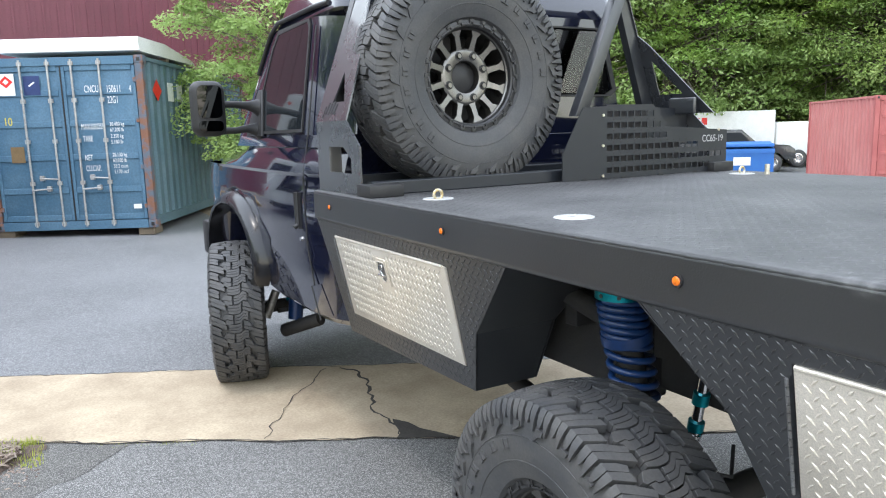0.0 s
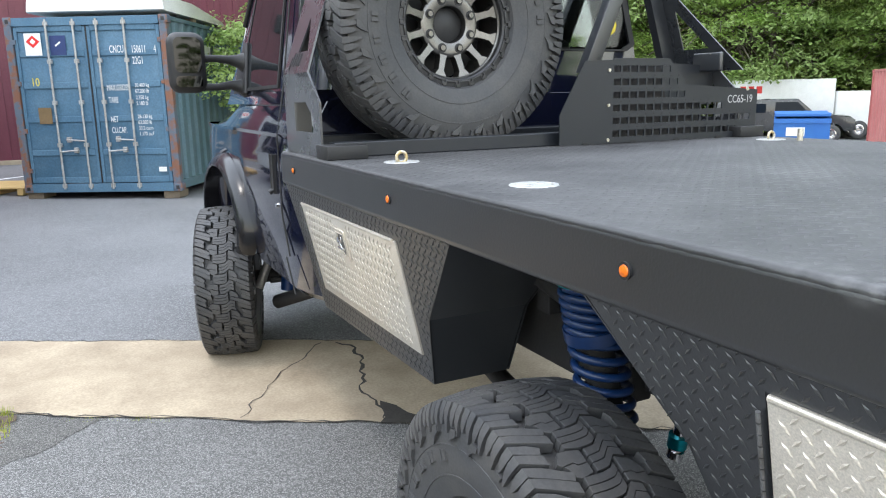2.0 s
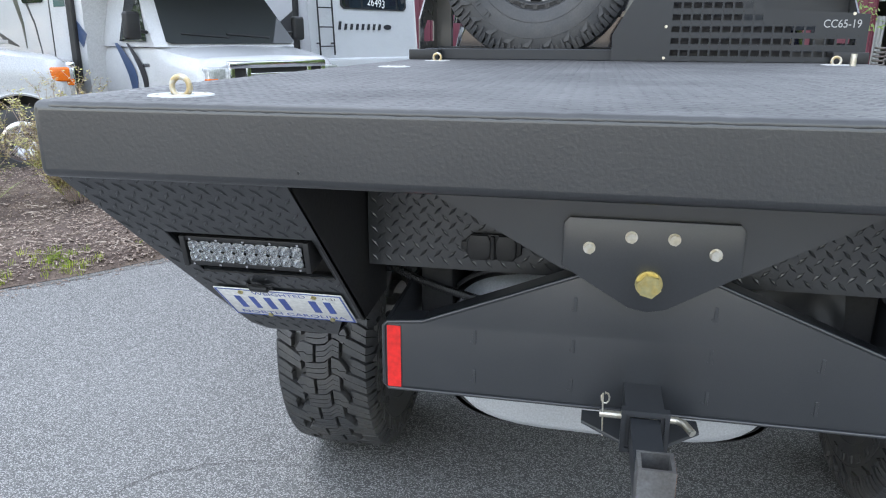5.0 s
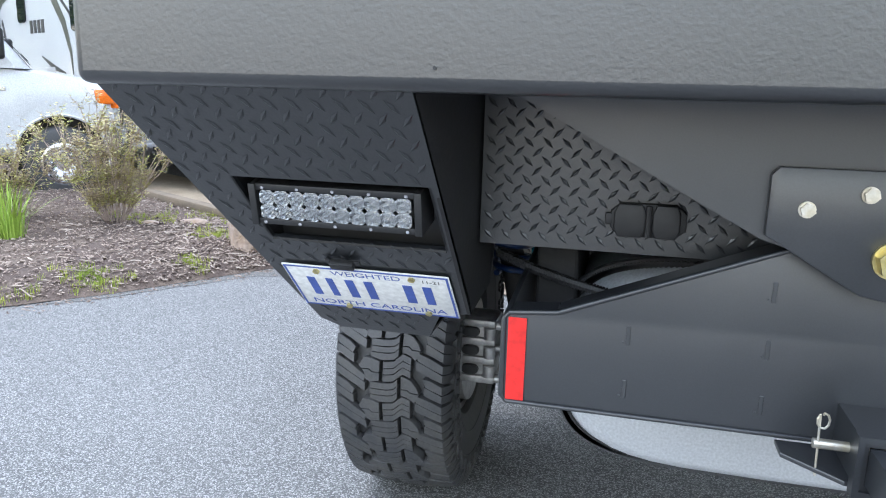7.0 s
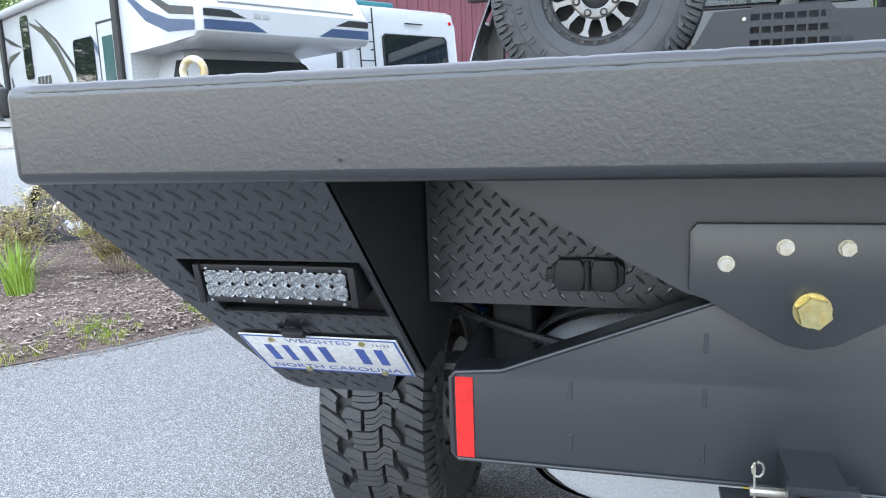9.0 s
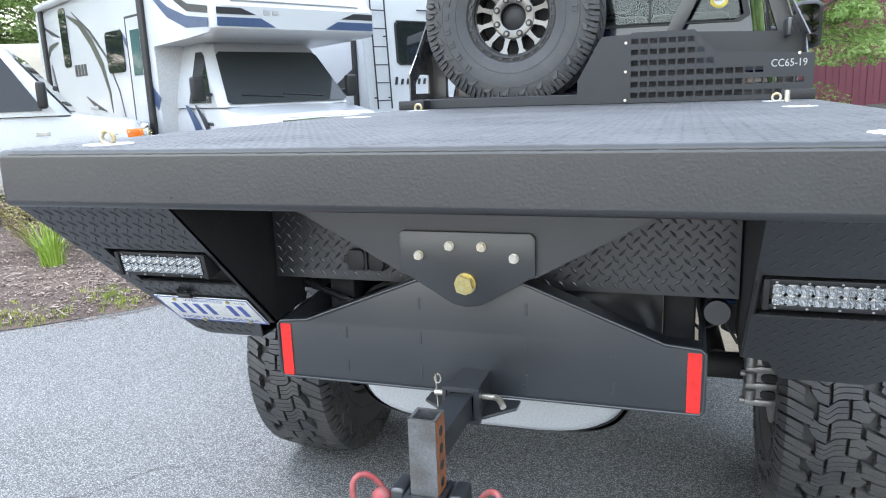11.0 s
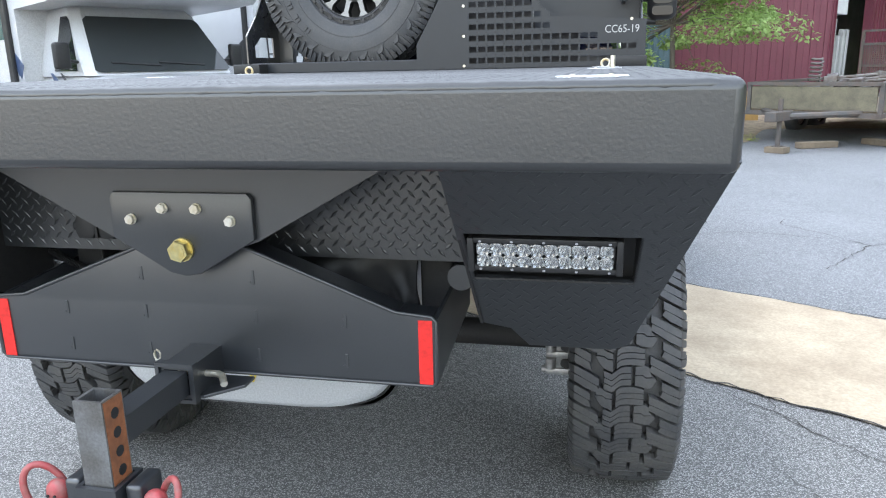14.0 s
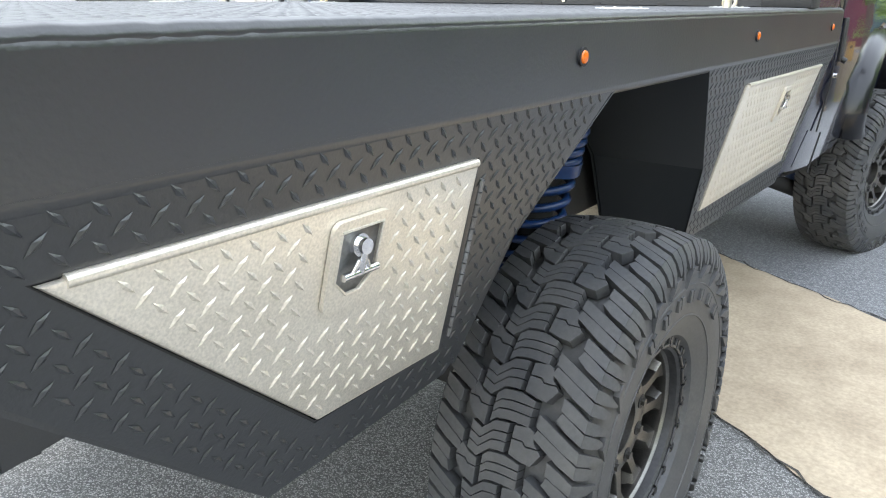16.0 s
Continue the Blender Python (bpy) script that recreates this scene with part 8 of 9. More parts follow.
for s in (-1, 1):
    # curved stripes on the cab door, then stripes that wrap the nose and run along the side
    for y0, wd, mt in ((-0.9, 0.12, DECAL_NAVY), (-0.64, 0.075, DECAL_BLACK)):
        bm = B()
        arc = [(y0 + 0.42 * math.sin(k / 10 * 1.9) - 0.1 * k / 10, 1.38 - 0.62 * k / 10, wd * (0.35 + 1.3 * math.sin(math.pi * (k + 0.6) / 11.2))) for k in range(11)]
        for (ya, za, wa), (yb, zb, wb) in zip(arc, arc[1:]):
            slab(bm, [(s * 1.012, ya - wa / 2, za), (s * 1.012, ya + wa / 2, za), (s * 1.012, yb + wb / 2, zb), (s * 1.012, yb - wb / 2, zb)], (s * 0.003, 0, 0))
        part("door_stripe", bm, mt, rv1)
    for mt, path in ((DECAL_NAVY, [(0.3, 2.31, 0.1), (-0.25, 2.36, 0.14), (-0.75, 2.52, 0.13), (-1.15, 2.76, 0.07), (-1.35, 2.93, 0.02)]),
                     (DECAL_BLACK, [(0.3, 2.45, 0.08), (-0.2, 2.52, 0.09), (-0.6, 2.7, 0.07), (-0.95, 2.95, 0.02)]),
                     (DECAL_OLIVE, [(-4.45, 2.82, 0.03), (-3.95, 2.66, 0.1), (-3.5, 2.36, 0.15), (-3.15, 1.98, 0.14), (-2.98, 1.6, 0.08), (-2.95, 1.3, 0.02)]),
                     (DECAL_BLACK, [(-4.2, 2.85, 0.02), (-3.5, 2.5, 0.05), (-2.95, 2.1, 0.05), (-2.6, 1.6, 0.04), (-2.45, 1.1, 0.02)]),
                     (DECAL_BLACK, [(-5.7, 2.75, 0.03), (-5.3, 2.62, 0.07), (-4.9, 2.52, 0.02)]),
                     (DECAL_OLIVE, [(-5.65, 2.2, 0.05), (-5.45, 2.38, 0.1), (-5.0, 2.45, 0.03)]),
                     (DECAL_BLACK, [(-5.5, 2.1, 0.05), (-5.35, 1.6, 0.12), (-5.0, 1.15, 0.06), (-4.6, 0.95, 0.02)]),
                     (DECAL_NAVY, [(-2.35, 2.45, 0.03), (-2.0, 2.1, 0.13), (-1.55, 1.62, 0.17), (-1.26, 1.4, 0.2)]),
                     (DECAL_BLACK, [(-4.0, 1.55, 0.02), (-3.6, 1.4, 0.08), (-3.2, 1.32, 0.02)])):
        bm = B()
        prev = None
        for k, (y, z, w) in enumerate(path):
            y2, z2 = path[min(k + 1, len(path) - 1)][:2]
            y1, z1 = path[max(k - 1, 0)][:2]
            d = Vector((z2 - z1, -(y2 - y1))).normalized() * w / 2
            cur = [bm.verts.new((s * xx, y + e * d.x, z + e * d.y)) for xx in (1.2015, 1.2045) for e in (-1, 1)]
            if prev:
                for p, q in ((0, 1), (1, 3), (3, 2), (2, 0)):
                    bm.faces.new((prev[p], prev[q], cur[q], cur[p]))
            prev = cur
        part("side_stripe", bm, mt, rv1)
    for z0, z1, mt, x1 in ((2.265, 2.365, DECAL_NAVY, 0.36), (2.40, 2.475, DECAL_BLACK, 0.62)):
        bm = slab(B(), [(s * 1.13, 0.379, z0), (s * x1, 0.379, z0), (s * (x1 + 0.2), 0.381, z1), (s * 1.13, 0.381, z1)], (0, 0.004, 0))
        part("nose_stripe", bm, mt, rv1)
    for y0, y1, z0, z1 in ((-2.9, -2.25, 1.86, 2.44), (-4.8, -4.48, 2.03, 2.95)):
        rim = [(cy + 0.07 * math.cos(q), cz + 0.07 * math.sin(q)) for cy, cz, q0 in ((y1 - 0.07, z1 - 0.07, 0), (y0 + 0.07, z1 - 0.07, 1), (y0 + 0.07, z0 + 0.07, 2), (y1 - 0.07, z0 + 0.07, 3)) for q in [(q0 + k / 4) * math.pi / 2 for k in range(5)]]
        bm = slab(B(), [(s * 1.204, y, z) for y, z in rim], (s * 0.012, 0, 0), 0.004)
        part("coach_window", bm, GLASS, rv1, "dark rounded coach window")
    part("awning_arm", box(B(), s * 1.2, s * 1.25, -1.57, -1.42, 0.9, 3.1, 0.012), BLACK, rv1, "black awning arm")
    part("awning_arm", box(B(), s * 1.2, s * 1.25, -5.75, -5.6, 0.9, 3.0, 0.012), BLACK, rv1, "black awning arm")
    part("awning_roll", rod(B(), (s * 1.24, -5.75, 3.05), (s * 1.24, -1.42, 3.13), 0.06, 14), RVWHITE, rv1, "rolled white awning", smooth=50)
    dr = part("coach_door", slab(B(), [(s * 1.201, -2.09, 0.6), (s * 1.201, -1.6, 0.6), (s * 1.201, -1.6, 2.56), (s * 1.201, -2.09, 2.56)], (s * 0.006, 0, 0), 0.002), RVWHITE, rv1, "white entry door with a teal window")
    part("door_edge", ring_panel(B(), lambda y, z: Vector((s * 1.2015, y, z)), [(-2.12, 0.58), (-1.58, 0.58), (-1.58, 2.59), (-2.12, 2.59)], [(-2.09, 0.6), (-1.6, 0.6), (-1.6, 2.56), (-2.09, 2.56)], (s * 0.008, 0, 0)), BLACK, dr)
    part("door_window", slab(B(), [(s * 1.2085, -1.97, 1.8), (s * 1.2085, -1.67, 1.8), (s * 1.2085, -1.67, 2.4), (s * 1.2085, -1.97, 2.4)], (s * 0.004, 0, 0)), mat("teal tinted glass", (0.06, 0.12, 0.12), 0.08, scale=4, bump=0.0) if s < 0 else bpy.data.materials["teal tinted glass"], dr)
    for z in (1.15, 1.25, 1.35):
        part("side_vent", box(B(), s * 1.2, s * 1.208, -3.9, -3.55, z, z + 0.05, 0.003), RVGREY, rv1)
    road_wheel(rv1, s * 0.95, -3.9, 0.38, 0.24, s, CHROME)
    for k in range(4):
        part("name_bar", box(B(), s * 1.2, s * 1.206, -4.36 + k * 0.14, -4.26 + k * 0.14, 1.87, 2.05), DECAL_BLACK, rv1, "plain bar in place of a letter")
for k in range(2):
    part("nose_bar", box(B(), 0.32 + k * 0.12, 0.4 + k * 0.12, 0.381, 0.386, 2.41, 2.46), RVGREY, rv1)

# ---- second motorhome seen from behind ----
rv2 = thing("motorhome", "white motorhome seen from behind with a wide dark rear window", "motorhome", m=pose(-4.134, 11.69, 0.18, 0, 0, 58))
prof = [(0.0, 0.66), (0.12, 0.62), (7.0, 0.6), (7.0, 3.2), (0.35, 3.28), (0.2, 3.22), (0.15, 3.0), (0.04, 1.15), (-0.02, 1.1)]
bm = slab(B(), [(-1.22, y, z) for y, z in prof], (2.44, 0, 0), 0.05)
part("coach_body", bm, RVWHITE, rv2, "white moulded coach body", smooth=35)
bz = lambda x, z, o=0.0: Vector((x, 0.04 + (z - 1.15) * 0.0595 - o, z))
win = [(-0.49, 2.05), (-0.43, 2.0), (0.91, 2.0), (0.98, 2.06), (0.96, 2.72), (0.9, 2.78), (-0.43, 2.78), (-0.49, 2.72)]
bm = slab(B(), [bz(x, z, 0.006) for x, z in win], (0, -0.008, 0), 0.003)
part("rear_window", bm, GLASS, rv2, "wide dark rear window with chalked figures")
bm = ring_panel(B(), lambda x, z: bz(x, z, 0.004), grow(win, 0.03), grow(win, -0.01), (0, -0.014, 0))
part("window_rubber", bm, BLACK, rv2)
words("chalk_marks", "26493", 0.2, pose(0.06, 0.068, 2.07, 86, 4, 0) @ Matrix(((1, 0.18, 0, 0), (0, 1, 0, 0), (0, 0, 1, 0), (0, 0, 0, 1))), TEXT_WHITE, rv2, 0.001, 'LEFT', 0.78)
for k in range(8):
    x, tall = -0.6 + k * 0.128, 0.14 if k == 0 else 0.105
    part("name_bar", slab(B(), [(x, 0.06, 1.63), (x + 0.05, 0.06, 1.63), (x + 0.075, 0.066, 1.63 + tall), (x + 0.025, 0.066, 1.63 + tall)], (0, -0.012, 0)), DECAL_BLACK, rv2, "plain bar in place of a letter")
part("round_badge", slab(B(), [(0.52 + 0.09 * math.cos(k * 0.3927), 0.058, 1.685 + 0.045 * math.sin(k * 0.3927)) for k in range(16)], (0, -0.01, 0)), DECAL_BLACK, rv2, "small dark oval badge")
bm = B()
for x in (-1.06, -0.76):
    rod(bm, (x, -0.04, 1.2), (x, 0.07, 3.2), 0.014, 8)
for k in range(6):
    z = 1.35 + k * 0.32
    rod(bm, (-1.06, -0.03 + 0.055 * (z - 1.2), z), (-0.76, -0.03 + 0.055 * (z - 1.2), z), 0.011, 8)
for z in (1.4, 2.5):
    for x in (-1.06, -0.76):
        rod(bm, (x, -0.03 + 0.055 * (z - 1.2), z), (x, 0.1 + 0.05 * (z - 1.2), z), 0.012, 8)
part("roof_ladder", bm, BLACK, rv2, "thin black roof ladder")
bm = box(B(), -1.24, 1.24, -0.1, 0.06, 0.62, 1.13, 0.03)
part("rear_bumper", bm, RVWHITE, rv2, "white moulded rear bumper", smooth=40)
bm = box(B(), -0.5, 0.6, -0.13, -0.09, 0.6, 0.84, 0.01)
part("bumper_step", bm, RVWHITE, rv2)
for s in (-1, 1):
    part("tail_lamp", slab(B(), [(s * 1.05 + 0.1 * math.cos(a), -0.104, 0.95 + 0.045 * math.sin(a)) for a in [k * math.pi / 8 for k in range(16)]], (0, -0.01, 0)), REDLENS, rv2, "oval red tail lamp")
for s in (-1, 1):
    part("clearance_lamp", rod(B(), (s * 1.1, 0.16, 3.05), (s * 1.1, 0.145, 3.05), 0.035, 14), REDLENS, rv2)
bm = box(B(), 0.0, 0.4, 0.1, 0.13, 2.98, 3.0, 0.003)
part("handle", bm, BLACK, rv2)
bm = box(B(), 0.75, 0.9, 0.0, 0.3, 0.45, 0.62, 0.01)
rod(bm, (0.95, 0.02, 0.5), (0.95, -0.06, 0.5), 0.05, 14)
box(bm, -0.9, 0.9, 0.2, 0.4, 0.35, 0.6)
part("tow_gear", bm, BLACK, rv2, "black tow gear under the bumper")
part("awning_arm", box(B(), -1.27, -1.22, 0.3, 0.42, 0.9, 3.0, 0.012), BLACK, rv2, "black awning arm")
part("side_decal", slab(B(), [(-1.222, 0.45, 1.5), (-1.222, 1.4, 1.5), (-1.222, 0.45, 1.95)], (-0.004, 0, 0)), DECAL_BLACK, rv2, "black swept side decal")
bm = box(B(), -0.9, 0.5, 1.0, 2.2, 3.26, 3.5, 0.04)
o = part("roof_pod", bm, mat("teal tarpaulin", (0.03, 0.16, 0.18), 0.6, scale=4, bump=0.1), rv2, "teal covered roof pod")
for ob in rv2.children:
    ob.data.transform(ob.matrix_basis.inverted() @ Matrix.Translation((0, 0, -0.1)) @ Matrix.Diagonal((1, 1, 0.962, 1)) @ ob.matrix_basis)
for s in (-1, 1):
    road_wheel(rv2, s * 0.95, 2.6, 0.38, 0.24, s, CHROME)

# ---- white van nearest the shrubs ----
van = thing("white_van", "white van with a black door mirror parked beyond the shrubs", "van", m=pose(-6.94, 6.19, 0.05, 0, 0, -47.8))
van_cab(van, 0.31)
prof = [(-5.0, 0.5), (-1.25, 0.5), (-1.25, 2.14), (-1.5, 2.2), (-4.9, 2.2), (-5.0, 2.05)]
bm = slab(B(), [(-0.99, y, z) for y, z in prof], (1.98, 0, 0), 0.05)
part("van_body", bm, RVWHITE, van, "plain white van body", smooth=35)
for s in (-1, 1):
    bm = slab(B(), [(s * 0.992, -2.9, 1.45), (s * 0.992, -1.35, 1.45), (s * 0.992, -1.35, 2.0), (s * 0.992, -2.9, 2.0)], (s * 0.006, 0, 0))
    part("van_window", bm, GLASS, van, "dark side window")
    road_wheel(van, s * 0.86, -3.5, 0.38, 0.24, s, CHROME)
for s in (-1, 1):
    part("corner_lamp", box(B(), s * 0.93 - 0.05, s * 0.93 + 0.05, 0.6, 0.79, 1.0, 1.15, 0.02, 3), AMBER, van, "large amber corner lamp", smooth=40)
beige = thing("travel_trailer", "beige travel trailer far behind the van", "trailer", m=pose(-19, 16, 0.25, 0, 0, -60))
part("trailer_body", box(B(), -1.2, 1.2, 0, 6, 0.5, 3.0, 0.2, 3), mat("beige trailer paint", (0.55, 0.5, 0.4), 0.5, scale=2, bump=0.0), beige, smooth=40)
part("trailer_window", box(B(), -1.21, -1.2, 1, 2.2, 1.6, 2.3), GLASS, beige)
for s in (-1, 1):
    road_wheel(beige, s * 1.05, 3, 0.36, 0.22, s, CHROME)

# ---- utility trailer ----
tr = thing("utility_trailer", "rusty tandem utility trailer with plank sides loaded with scrap", "trailer", m=pose(3.3, 10.08, 0.125, 0, 0, -36.4))
TR_STEEL = mat("worn dark trailer steel", (0.085, 0.08, 0.077), 0.6, second=(0.13, 0.09, 0.065), scale=5, amount=0.6, bump=0.1)
SCRAP = mat("dull scrap metal", (0.2, 0.19, 0.18), 0.55, 0.5, second=(0.12, 0.09, 0.075), scale=12, amount=0.8, bump=0.1)
GREYWOOD = mat("mossy grey planks", (0.17, 0.15, 0.1), 0.9, second=(0.07, 0.066, 0.055), scale=4, bump=0.3)
bm = B()
rod(bm, (0, 0.1, 0.5), (-0.7, 1.0, 0.52), 0.045, 8)
rod(bm, (0, 0.1, 0.5), (0.7, 1.0, 0.52), 0.045, 8)
box(bm, -0.08, 0.08, -0.3, 0.25, 0.45, 0.58, 0.01)
for s in (-1, 1):
    box(bm, s * 0.95 - 0.03, s * 0.95 + 0.03, 0.95, 5.3, 0.45, 0.52, 0.004)
    box(bm, s * 0.95 - 0.03, s * 0.95 + 0.03, 0.95, 5.3, 0.9, 0.95, 0.004)
    for k in range(6):
        y = 0.97 + k * 0.85
        box(bm, s * 0.95 - 0.03, s * 0.95 + 0.03, y, y + 0.05, 0.52, 0.9)
box(bm, -0.95, 0.95, 0.95, 1.0, 0.9, 0.95)
box(bm, -0.95, 0.95, 0.95, 1.0, 0.45, 0.52)
part("trailer_frame", bm, TR_STEEL, tr, "worn angle-iron frame and tongue")
for s in (-1, 1):
    for k in range(5):
        y = 1.03 + k * 0.85
        part("side_plank", box(B(), s * 0.955 - 0.012, s * 0.955 + 0.012, y, y + 0.78, 0.55, 0.88, 0.003), GREYWOOD, tr)
part("front_plank", box(B(), -0.9, 0.9, 0.96, 0.985, 0.55, 0.88, 0.003), GREYWOOD, tr)
part("trailer_deck", box(B(), -0.92, 0.92, 1.0, 5.3, 0.5, 0.54), WOOD, tr)
bm = rod(B(), (0, 0.0, 0.1), (0, 0.0, 0.75), 0.035, 10)
box(bm, -0.06, 0.06, -0.06, 0.06, 0.06, 0.1)
part("tongue_jack", bm, TR_STEEL, tr, "worn dark tongue jack", smooth=40)
part("jack_block", box(B(), -0.14, 0.14, -0.1, 0.1, 0.0, 0.085, 0.006), WOOD, tr)
for s in (-1, 1):
    for y in (3.05, 3.85):
        road_wheel(tr, s * 1.06, y, 0.34, 0.2, s, ALU)
    bm = B()
    arc = [(3.45 + 0.95 * math.cos(i * math.pi / 14), 0.36 + 0.44 * math.sin(i * math.pi / 14)) for i in range(15)]
    loft(bm, [[(s * 0.97, y0, z0), (s * 1.2, y0, z0), (s * 1.2, y0, z0 + 0.008), (s * 0.97, y0, z0 + 0.008)] for y0, z0 in arc])
    part("trailer_fender", bm, TR_STEEL, tr)
bm = B()
for x in (-0.9, 0.9):
    box(bm, x - 0.025, x + 0.025, 5.28, 5.33, 0.5, 1.78)
for z in (0.55, 1.1, 1.5, 1.75):
    box(bm, -0.9, 0.9, 5.285, 5.325, z, z + 0.04)
for k in range(46):
    box(bm, -0.88 + k * 0.039, -0.867 + k * 0.039, 5.3, 5.31, 0.55, 1.52)
for k in range(25):
    box(bm, -0.9, 0.9, 5.3, 5.308, 0.6 + k * 0.039, 0.613 + k * 0.039)
part("ramp_gate", bm, TR_STEEL, tr, "tall mesh ramp gate", kind="stuff")
part("red_reflector", box(B(), 0.968, 0.975, 2.2, 2.3, 0.58, 0.64), REDLENS, tr)
rnd = random.Random(9)
bm = pipe(B(), [(0.085 * math.cos(a), 0.085 * math.sin(a), 0.066 * a / 6.283) for a in [k * 0.4 for k in range(142)]], 0.0155, 8)
o = finish("scrap_spring", bm, SCRAP, smooth=50)
o.matrix_basis = tr.matrix_basis @ pose(-0.45, 2.1, 0.72, 10, 8, 0)
tagged(o, "dark coil spring standing among scrap in the trailer", "spring")
for k in range(14):
    bm = rod(B(), (0, 0, 0), (rnd.uniform(0.4, 1.1), 0, 0), rnd.uniform(0.012, 0.03), 8)
    box(bm, -0.05, rnd.uniform(0.02, 0.2), -0.06, 0.06, -0.05, 0.06, 0.015)
    o = finish("scrap_iron", bm, rnd.choice((SCRAP, TR_STEEL, SCRAP)), smooth=40)
    o.matrix_basis = tr.matrix_basis @ pose(rnd.uniform(-0.6, 0.4), rnd.uniform(1.6, 3.6), 0.76 + 0.018 * k, rnd.uniform(-20, 20), rnd.uniform(-12, 6), rnd.uniform(-40, 100))
    tagged(o, "dull length of scrap iron lying in the trailer", "scrap", "scrap in the trailer")
for k, (x, z0, z1, w) in enumerate(((-0.35, 0.76, 1.72, 0.16), (0.42, 0.9, 1.5, 0.12), (0.6, 0.9, 1.5, 0.12))):
    bm = box(B(), -w / 2, w / 2, -0.012, 0.012, 0, z1 - z0, 0.004, m=pose(x, 5.37, z0, 0, 0, 0))
    part("gate_panel", bm, RVGREY, tr, "narrow white panel tied to the gate")
for x, y in ((0.1, 4.2),):
    bm = box(B(), 0, 0.14, 0, 0.12, 0, 0.24, 0.03)
    rod(bm, (0.07, 0.06, 0.24), (0.07, 0.06, 0.3), 0.03, 12)
    o = finish("white_jug", bm, WHITE, smooth=40)
    o.matrix_basis = tr.matrix_basis @ pose(x, y, 0.8)
    tagged(o, "white plastic jug standing in the trailer", "jug")
for k, (x, y, a) in enumerate(((3.95, 10.6, 20), (4.9, 10.85, -60), (5.6, 11.4, 25))):
    bm = box(B(), -0.3, 0.3, -0.07, 0.07, 0, 0.09, 0.006)
    o = finish("timber_block", bm, WOOD)
    o.matrix_basis = pose(x, y, rise(y) + 0.006, 0, 0, a)
    tagged(o, "loose timber block lying on the asphalt", "timber", "timber on the lot")
for k, (x, y) in enumerate(((8.6, 16.1), (9.2, 16.9), (9.0, 16.4))):
    bm = lathe(B(), [(-0.12, 0.2), (-0.13, 0.3), (-0.11, 0.36), (-0.06, 0.38), (0.06, 0.38), (0.11, 0.36), (0.13, 0.3), (0.12, 0.2)], 32)
    o = finish("loose_tyre", bm, RUBBER, smooth=40)
    o.matrix_basis = pose(x, y, rise(y) + (0.385 if k < 2 else 1.1), 0, 10 if k < 2 else 0, -60 + 15 * k) if k < 2 else pose(x, y - 0.1, rise(y) + 0.39, 0, 0, 20)
    tagged(o, "worn black tyre standing by the workshop", "tyre", "tyres by the workshop")

# ---- far right: dumpster, box truck, dark pickup ----
d = thing("dumpster", "blue steel dumpster with a white label by the woods", "dumpster", m=pose(13.5, 12.0, -0.19, 0, 0, -50) @ Matrix.Diagonal((0.66, 0.8, 1, 1)))
bm = slab(B(), [(-0.9, -0.1, 0.12), (-0.9, 1.3, 0.12), (-0.9, 1.5, 1.3), (-0.9, -0.2, 1.15)], (1.8, 0, 0))
box(bm, -0.92, 0.92, -0.22, -0.14, 1.05, 1.15)
part("bin_body", bm, BLUE_BIN, d)
part("bin_label", box(B(), -0.5, 0.1, -0.185, -0.17, 0.75, 0.95), WHITE, d)
part("bin_lid", box(B(), -0.9, 0.9, -0.2, 1.5, 1.2, 1.28, 0.02), BLUE_BIN, d)
part("bin_feet", box(box(B(), -0.85, -0.7, 0, 1.3, 0, 0.13), 0.7, 0.85, 0, 1.3, 0, 0.13), BLACK, d)
bt = thing("box_truck", "white box truck parked at the wood's edge", "truck", m=pose(28.8, 22.0, soft_rise(22.0, 28.8), 0, 0, -137) @ Matrix.Diagonal((0.9, 0.8, 0.9, 1)))
part("cargo_box", box(B(), -1.2, 1.2, -6, -0.4, 0.9, 2.9, 0.03), WHITE, bt, smooth=40)
part("truck_cab", box(B(), -1.05, 1.05, -0.35, 1.6, 0.6, 2.3, 0.15, 3), WHITE, bt, smooth=40)
part("windscreen", slab(B(), [(-0.9, 1.62, 1.5), (0.9, 1.62, 1.5), (0.85, 1.55, 2.15), (-0.85, 1.55, 2.15)], (0, 0.01, 0)), GLASS, bt)
for s in (-1, 1):
    for y in (0.9, -4.2):
        road_wheel(bt, s * 0.95, y, 0.45, 0.26, s, CHROME)
for k in range(3):
    part("side_bar", box(B(), 1.2, 1.206, -5.2 + k * 0.42, -4.9 + k * 0.42, 2.25, 2.6), RED, bt, "red bar in place of lettering")
dp = thing("dark_pickup", "dark grey pickup with a bed canopy in front of the woods", "truck", m=pose(24.9, 21.7, soft_rise(21.7, 24.9), 0, 0, -137))
prof = [(-2.75, 0.55), (-2.8, 0.8), (-2.75, 1.15), (-2.62, 1.68), (-2.5, 1.74), (-0.55, 1.76), (-0.5, 1.8), (0.45, 1.8), (1.05, 1.2), (2.35, 1.1), (2.55, 0.95), (2.6, 0.55), (2.15, 0.5), (2.05, 0.78), (1.7, 0.88), (1.35, 0.78), (1.25, 0.5), (-1.35, 0.5), (-1.45, 0.78), (-1.8, 0.88), (-2.15, 0.78), (-2.25, 0.5)]
part("body", slab(B(), [(-0.95, y, z) for y, z in prof], (1.9, 0, 0), 0.04), DARKGREY, dp, smooth=40)
part("tail_light", box(B(), 0.85, 0.96, -2.82, -2.74, 0.85, 1.1, 0.01), REDLENS, dp, "red tail lamp")
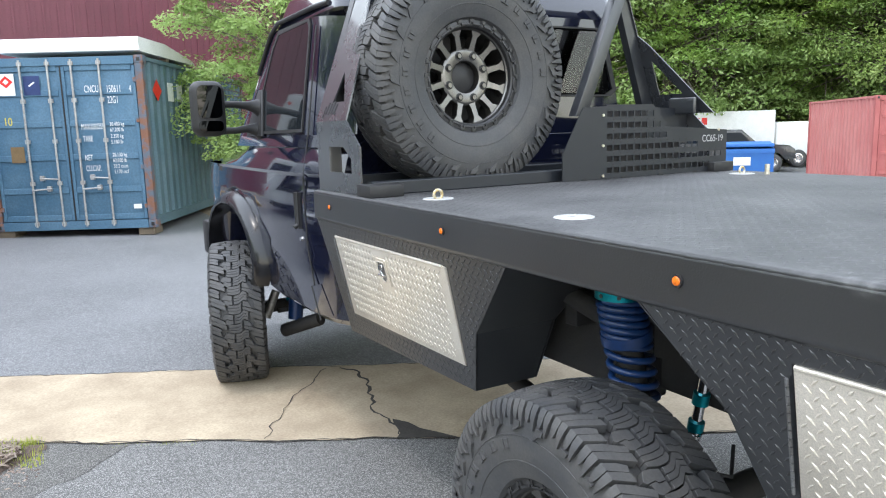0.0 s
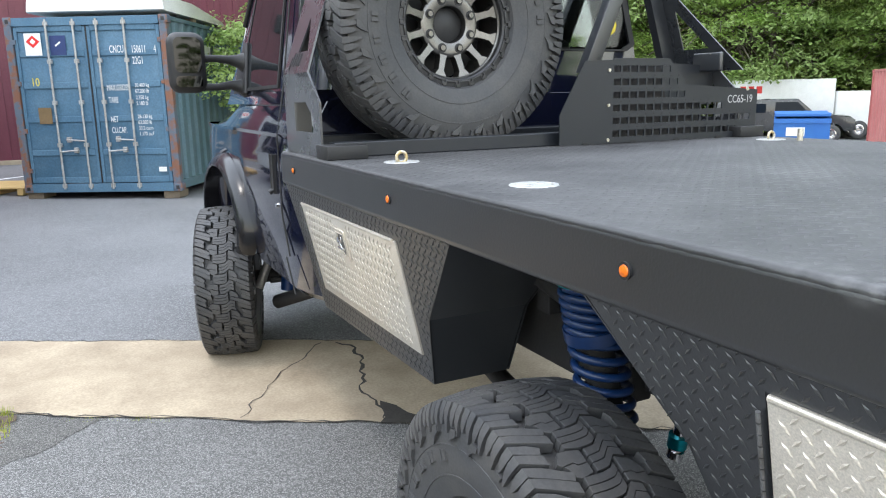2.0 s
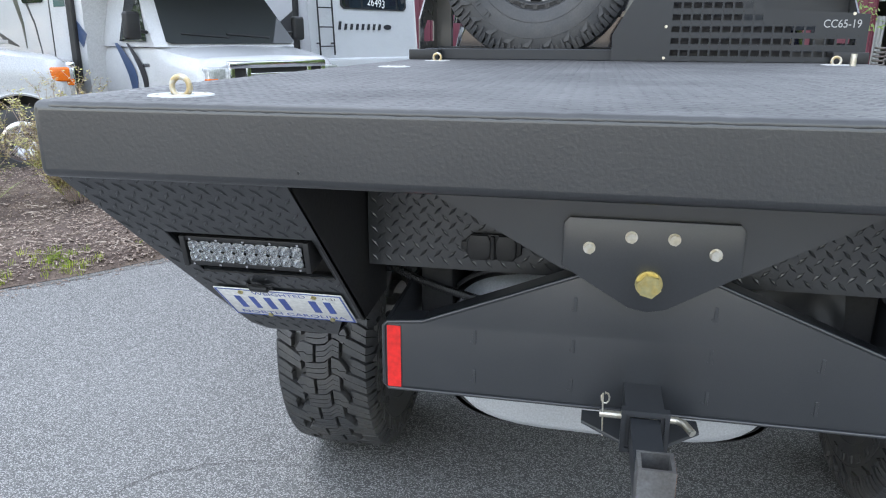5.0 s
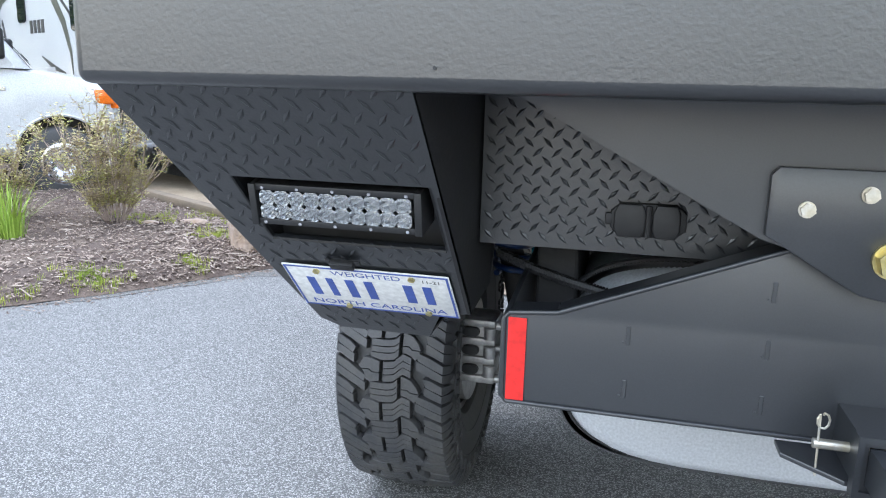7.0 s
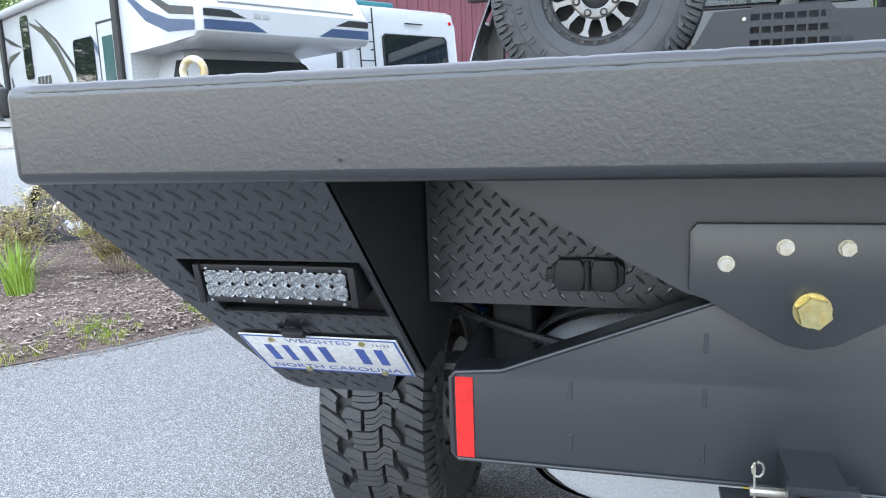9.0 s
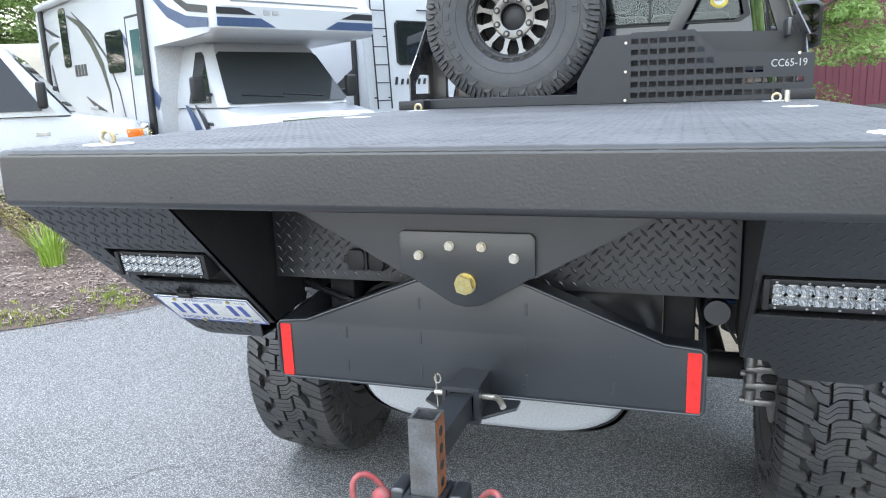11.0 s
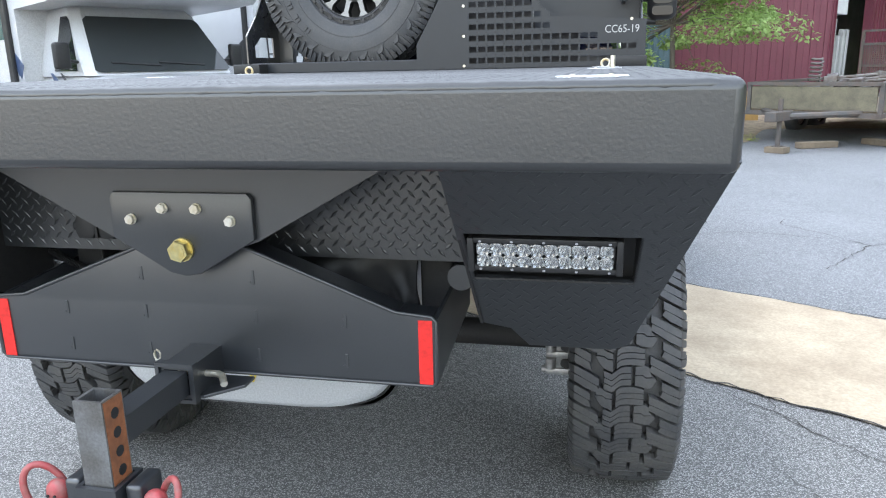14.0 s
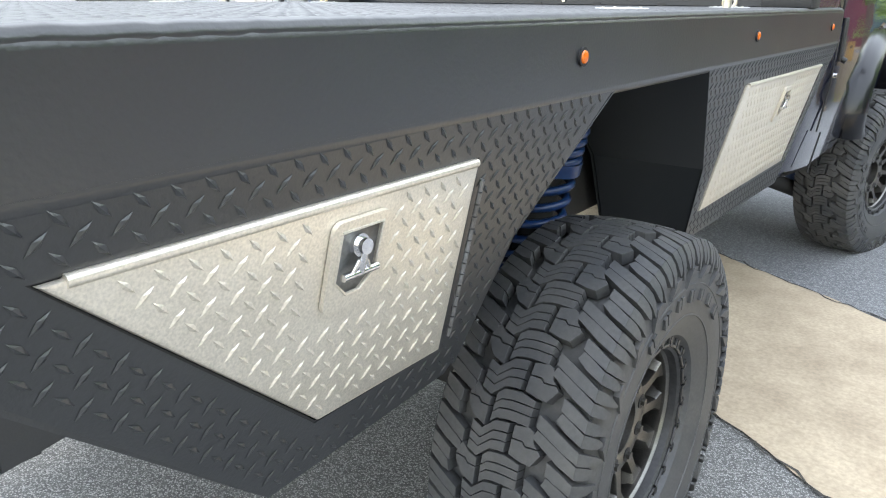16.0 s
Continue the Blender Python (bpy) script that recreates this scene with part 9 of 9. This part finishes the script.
for s in (-1, 1):
    for q in ([(-2.5, 1.25), (-0.75, 1.25), (-0.75, 1.62), (-2.42, 1.62)], [(-0.4, 1.25), (0.85, 1.25), (0.42, 1.68), (-0.4, 1.68)]):
        part("side_glass", slab(B(), [(s * 0.951, y, z) for y, z in q], (s * 0.004, 0, 0)), GLASS, dp)
for s in (-1, 1):
    for y in (1.7, -1.8):
        road_wheel(dp, s * 0.85, y, 0.38, 0.24, s, CHROME)


# ---- trees ----
def crown_mesh(name, rnd, centres, leaf, count, material):
    verts, faces = [], []
    for c, r in centres:
        c = Vector(c)
        for _ in range(count):
            while True:
                p = Vector((rnd.uniform(-1, 1), rnd.uniform(-1, 1), rnd.uniform(-1, 1)))
                if 0.35 < p.length < 1 and p.z > -0.6:
                    break
            q = c + Vector((p.x * r, p.y * r, p.z * r * 0.42 - 0.22 * r * (p.x * p.x + p.y * p.y)))
            out = (p * 0.35 + Vector((rnd.uniform(-0.6, 0.6), rnd.uniform(-0.6, 0.6), rnd.uniform(0.1, 1.2)))).normalized()
            u = out.cross(Vector((rnd.uniform(-1, 1), rnd.uniform(-1, 1), rnd.uniform(-1, 1)))).normalized() * leaf * rnd.uniform(0.6, 1.3)
            w = u.cross(out).normalized() * leaf * rnd.uniform(0.3, 0.55)
            n0 = len(verts)
            verts += [q - u, q + w, q + u, q - w]
            faces.append((n0, n0 + 1, n0 + 2, n0 + 3))
    me = bpy.data.meshes.new(name)
    me.from_pydata(verts, [], faces)
    me.materials.append(material)
    return me


def tree(seed, height, spread, low, trunk_r, leaf, clumps, per, leaf_mat, m, label, group=""):
    """Tapered trunk, forked limbs, and a crown of leaf clumps that hang on the limbs' ends."""
    rnd = random.Random(seed)
    root = thing("tree", label, "tree", group, m)
    bm = B()
    top = Vector((rnd.uniform(-0.2, 0.2), rnd.uniform(-0.2, 0.2), height * 0.8))
    pts = [Vector((0, 0, -0.1)), Vector((rnd.uniform(-0.1, 0.1), rnd.uniform(-0.1, 0.1), height * 0.3)), Vector((rnd.uniform(-0.2, 0.2), 0, height * 0.55)), top]
    for k, (a, b_) in enumerate(zip(pts, pts[1:])):
        rod(bm, a, b_, trunk_r * (1 - 0.28 * k), 10, trunk_r * (1 - 0.28 * (k + 1)), caps=False)
    cen = []
    for k in range(clumps):
        f = rnd.random() ** 0.8
        z = low + (height - low) * f
        a = rnd.uniform(0, 6.283)
        env = spread * math.sqrt(max(0.08, 1 - (2 * f - 0.85) ** 2 * 0.75))
        r = env * math.sqrt(rnd.uniform(0.1, 1))
        c = Vector((r * math.cos(a), r * math.sin(a), z))
        s0 = pts[1].lerp(top, max(0.0, min(1, (z - height * 0.3) / (height * 0.6) - 0.15)))
        rod(bm, s0, s0.lerp(c, 0.55) + Vector((0, 0, 0.1)), trunk_r * 0.28, 5, trunk_r * 0.16, caps=False)
        rod(bm, s0.lerp(c, 0.55) + Vector((0, 0, 0.1)), c, trunk_r * 0.16, 5, trunk_r * 0.05, caps=False)
        cen.append((c, spread * rnd.uniform(0.14, 0.36)))
    part("trunk", bm, BARK, root, "grey-brown trunk and limbs", smooth=50)
    cr = new("crown", crown_mesh("crown", rnd, cen, leaf, per, leaf_mat))
    cr.parent = root
    tagged(cr, "loose crown of fresh green leaves", kind="stuff")
    return root


tree(41, 6.2, 2.0, 1.0, 0.06, 0.048, 190, 330, LEAF2, pose(2.1, 12.9, rise(12.9)), "young maple with light green leaves between container and workshop")
W = "tall leafy tree at the edge of the woods"
base = [tree(50 + k, 13 + k, 4.4, 0.6, 0.22, 0.095, 150, 330, (LEAF, LEAF2, LEAF)[k], pose(31 + 3 * k, 29 - 3 * k, -0.7), W, "woods") for k in range(3)]
rnd = random.Random(77)
for k in range(34):
    row = k % 2
    br = radians(27 + (k // 2) * 3.6 + rnd.uniform(-1, 1))
    dist = (41 if row == 0 else 50) + rnd.uniform(-2, 2)
    s_ = rnd.uniform(1.0, 1.4)
    tx, ty, turn = -1 + dist * math.sin(br), dist * math.cos(br), rnd.uniform(0, 360)
    if -9 < (tx - 6.2) * 0.85 - (ty - 19) * 0.53 < 5.0:
        continue
    o = copy_thing(base[k % 3], pose(tx, ty, -0.7, 0, 0, turn))
    o.scale = (s_, s_, s_ * rnd.uniform(0.9, 1.1))
for k in range(8):
    br = radians((88, 96, 104, 112, 120, 246, 254, 262)[k] + rnd.uniform(-3, 3))
    dist = 40 + rnd.uniform(-5, 5)
    copy_thing(base[k % 3], pose(dist * math.sin(br), dist * math.cos(br), -0.1, 0, 0, rnd.uniform(0, 360)))
for k in range(6):
    br = radians((126, 134, 142, 150, 166, 171)[k])
    dist = 70 if k < 4 else 105
    copy_thing(base[k % 3], pose(dist * math.sin(br), dist * math.cos(br), -0.1, 0, 0, rnd.uniform(0, 360)))
for k, (tx, ty) in enumerate(((30, 68), (36, 64), (25, 74), (41, 58))):
    copy_thing(base[k % 3], pose(tx, ty, 0.2, 0, 0, 70 * k))
for k in range(7):
    br = radians(-46 - k * 5)
    dist = 38 + rnd.uniform(-3, 3)
    copy_thing(base[k % 3], pose(dist * math.sin(br), dist * math.cos(br), 0.35, 0, 0, rnd.uniform(0, 360)))
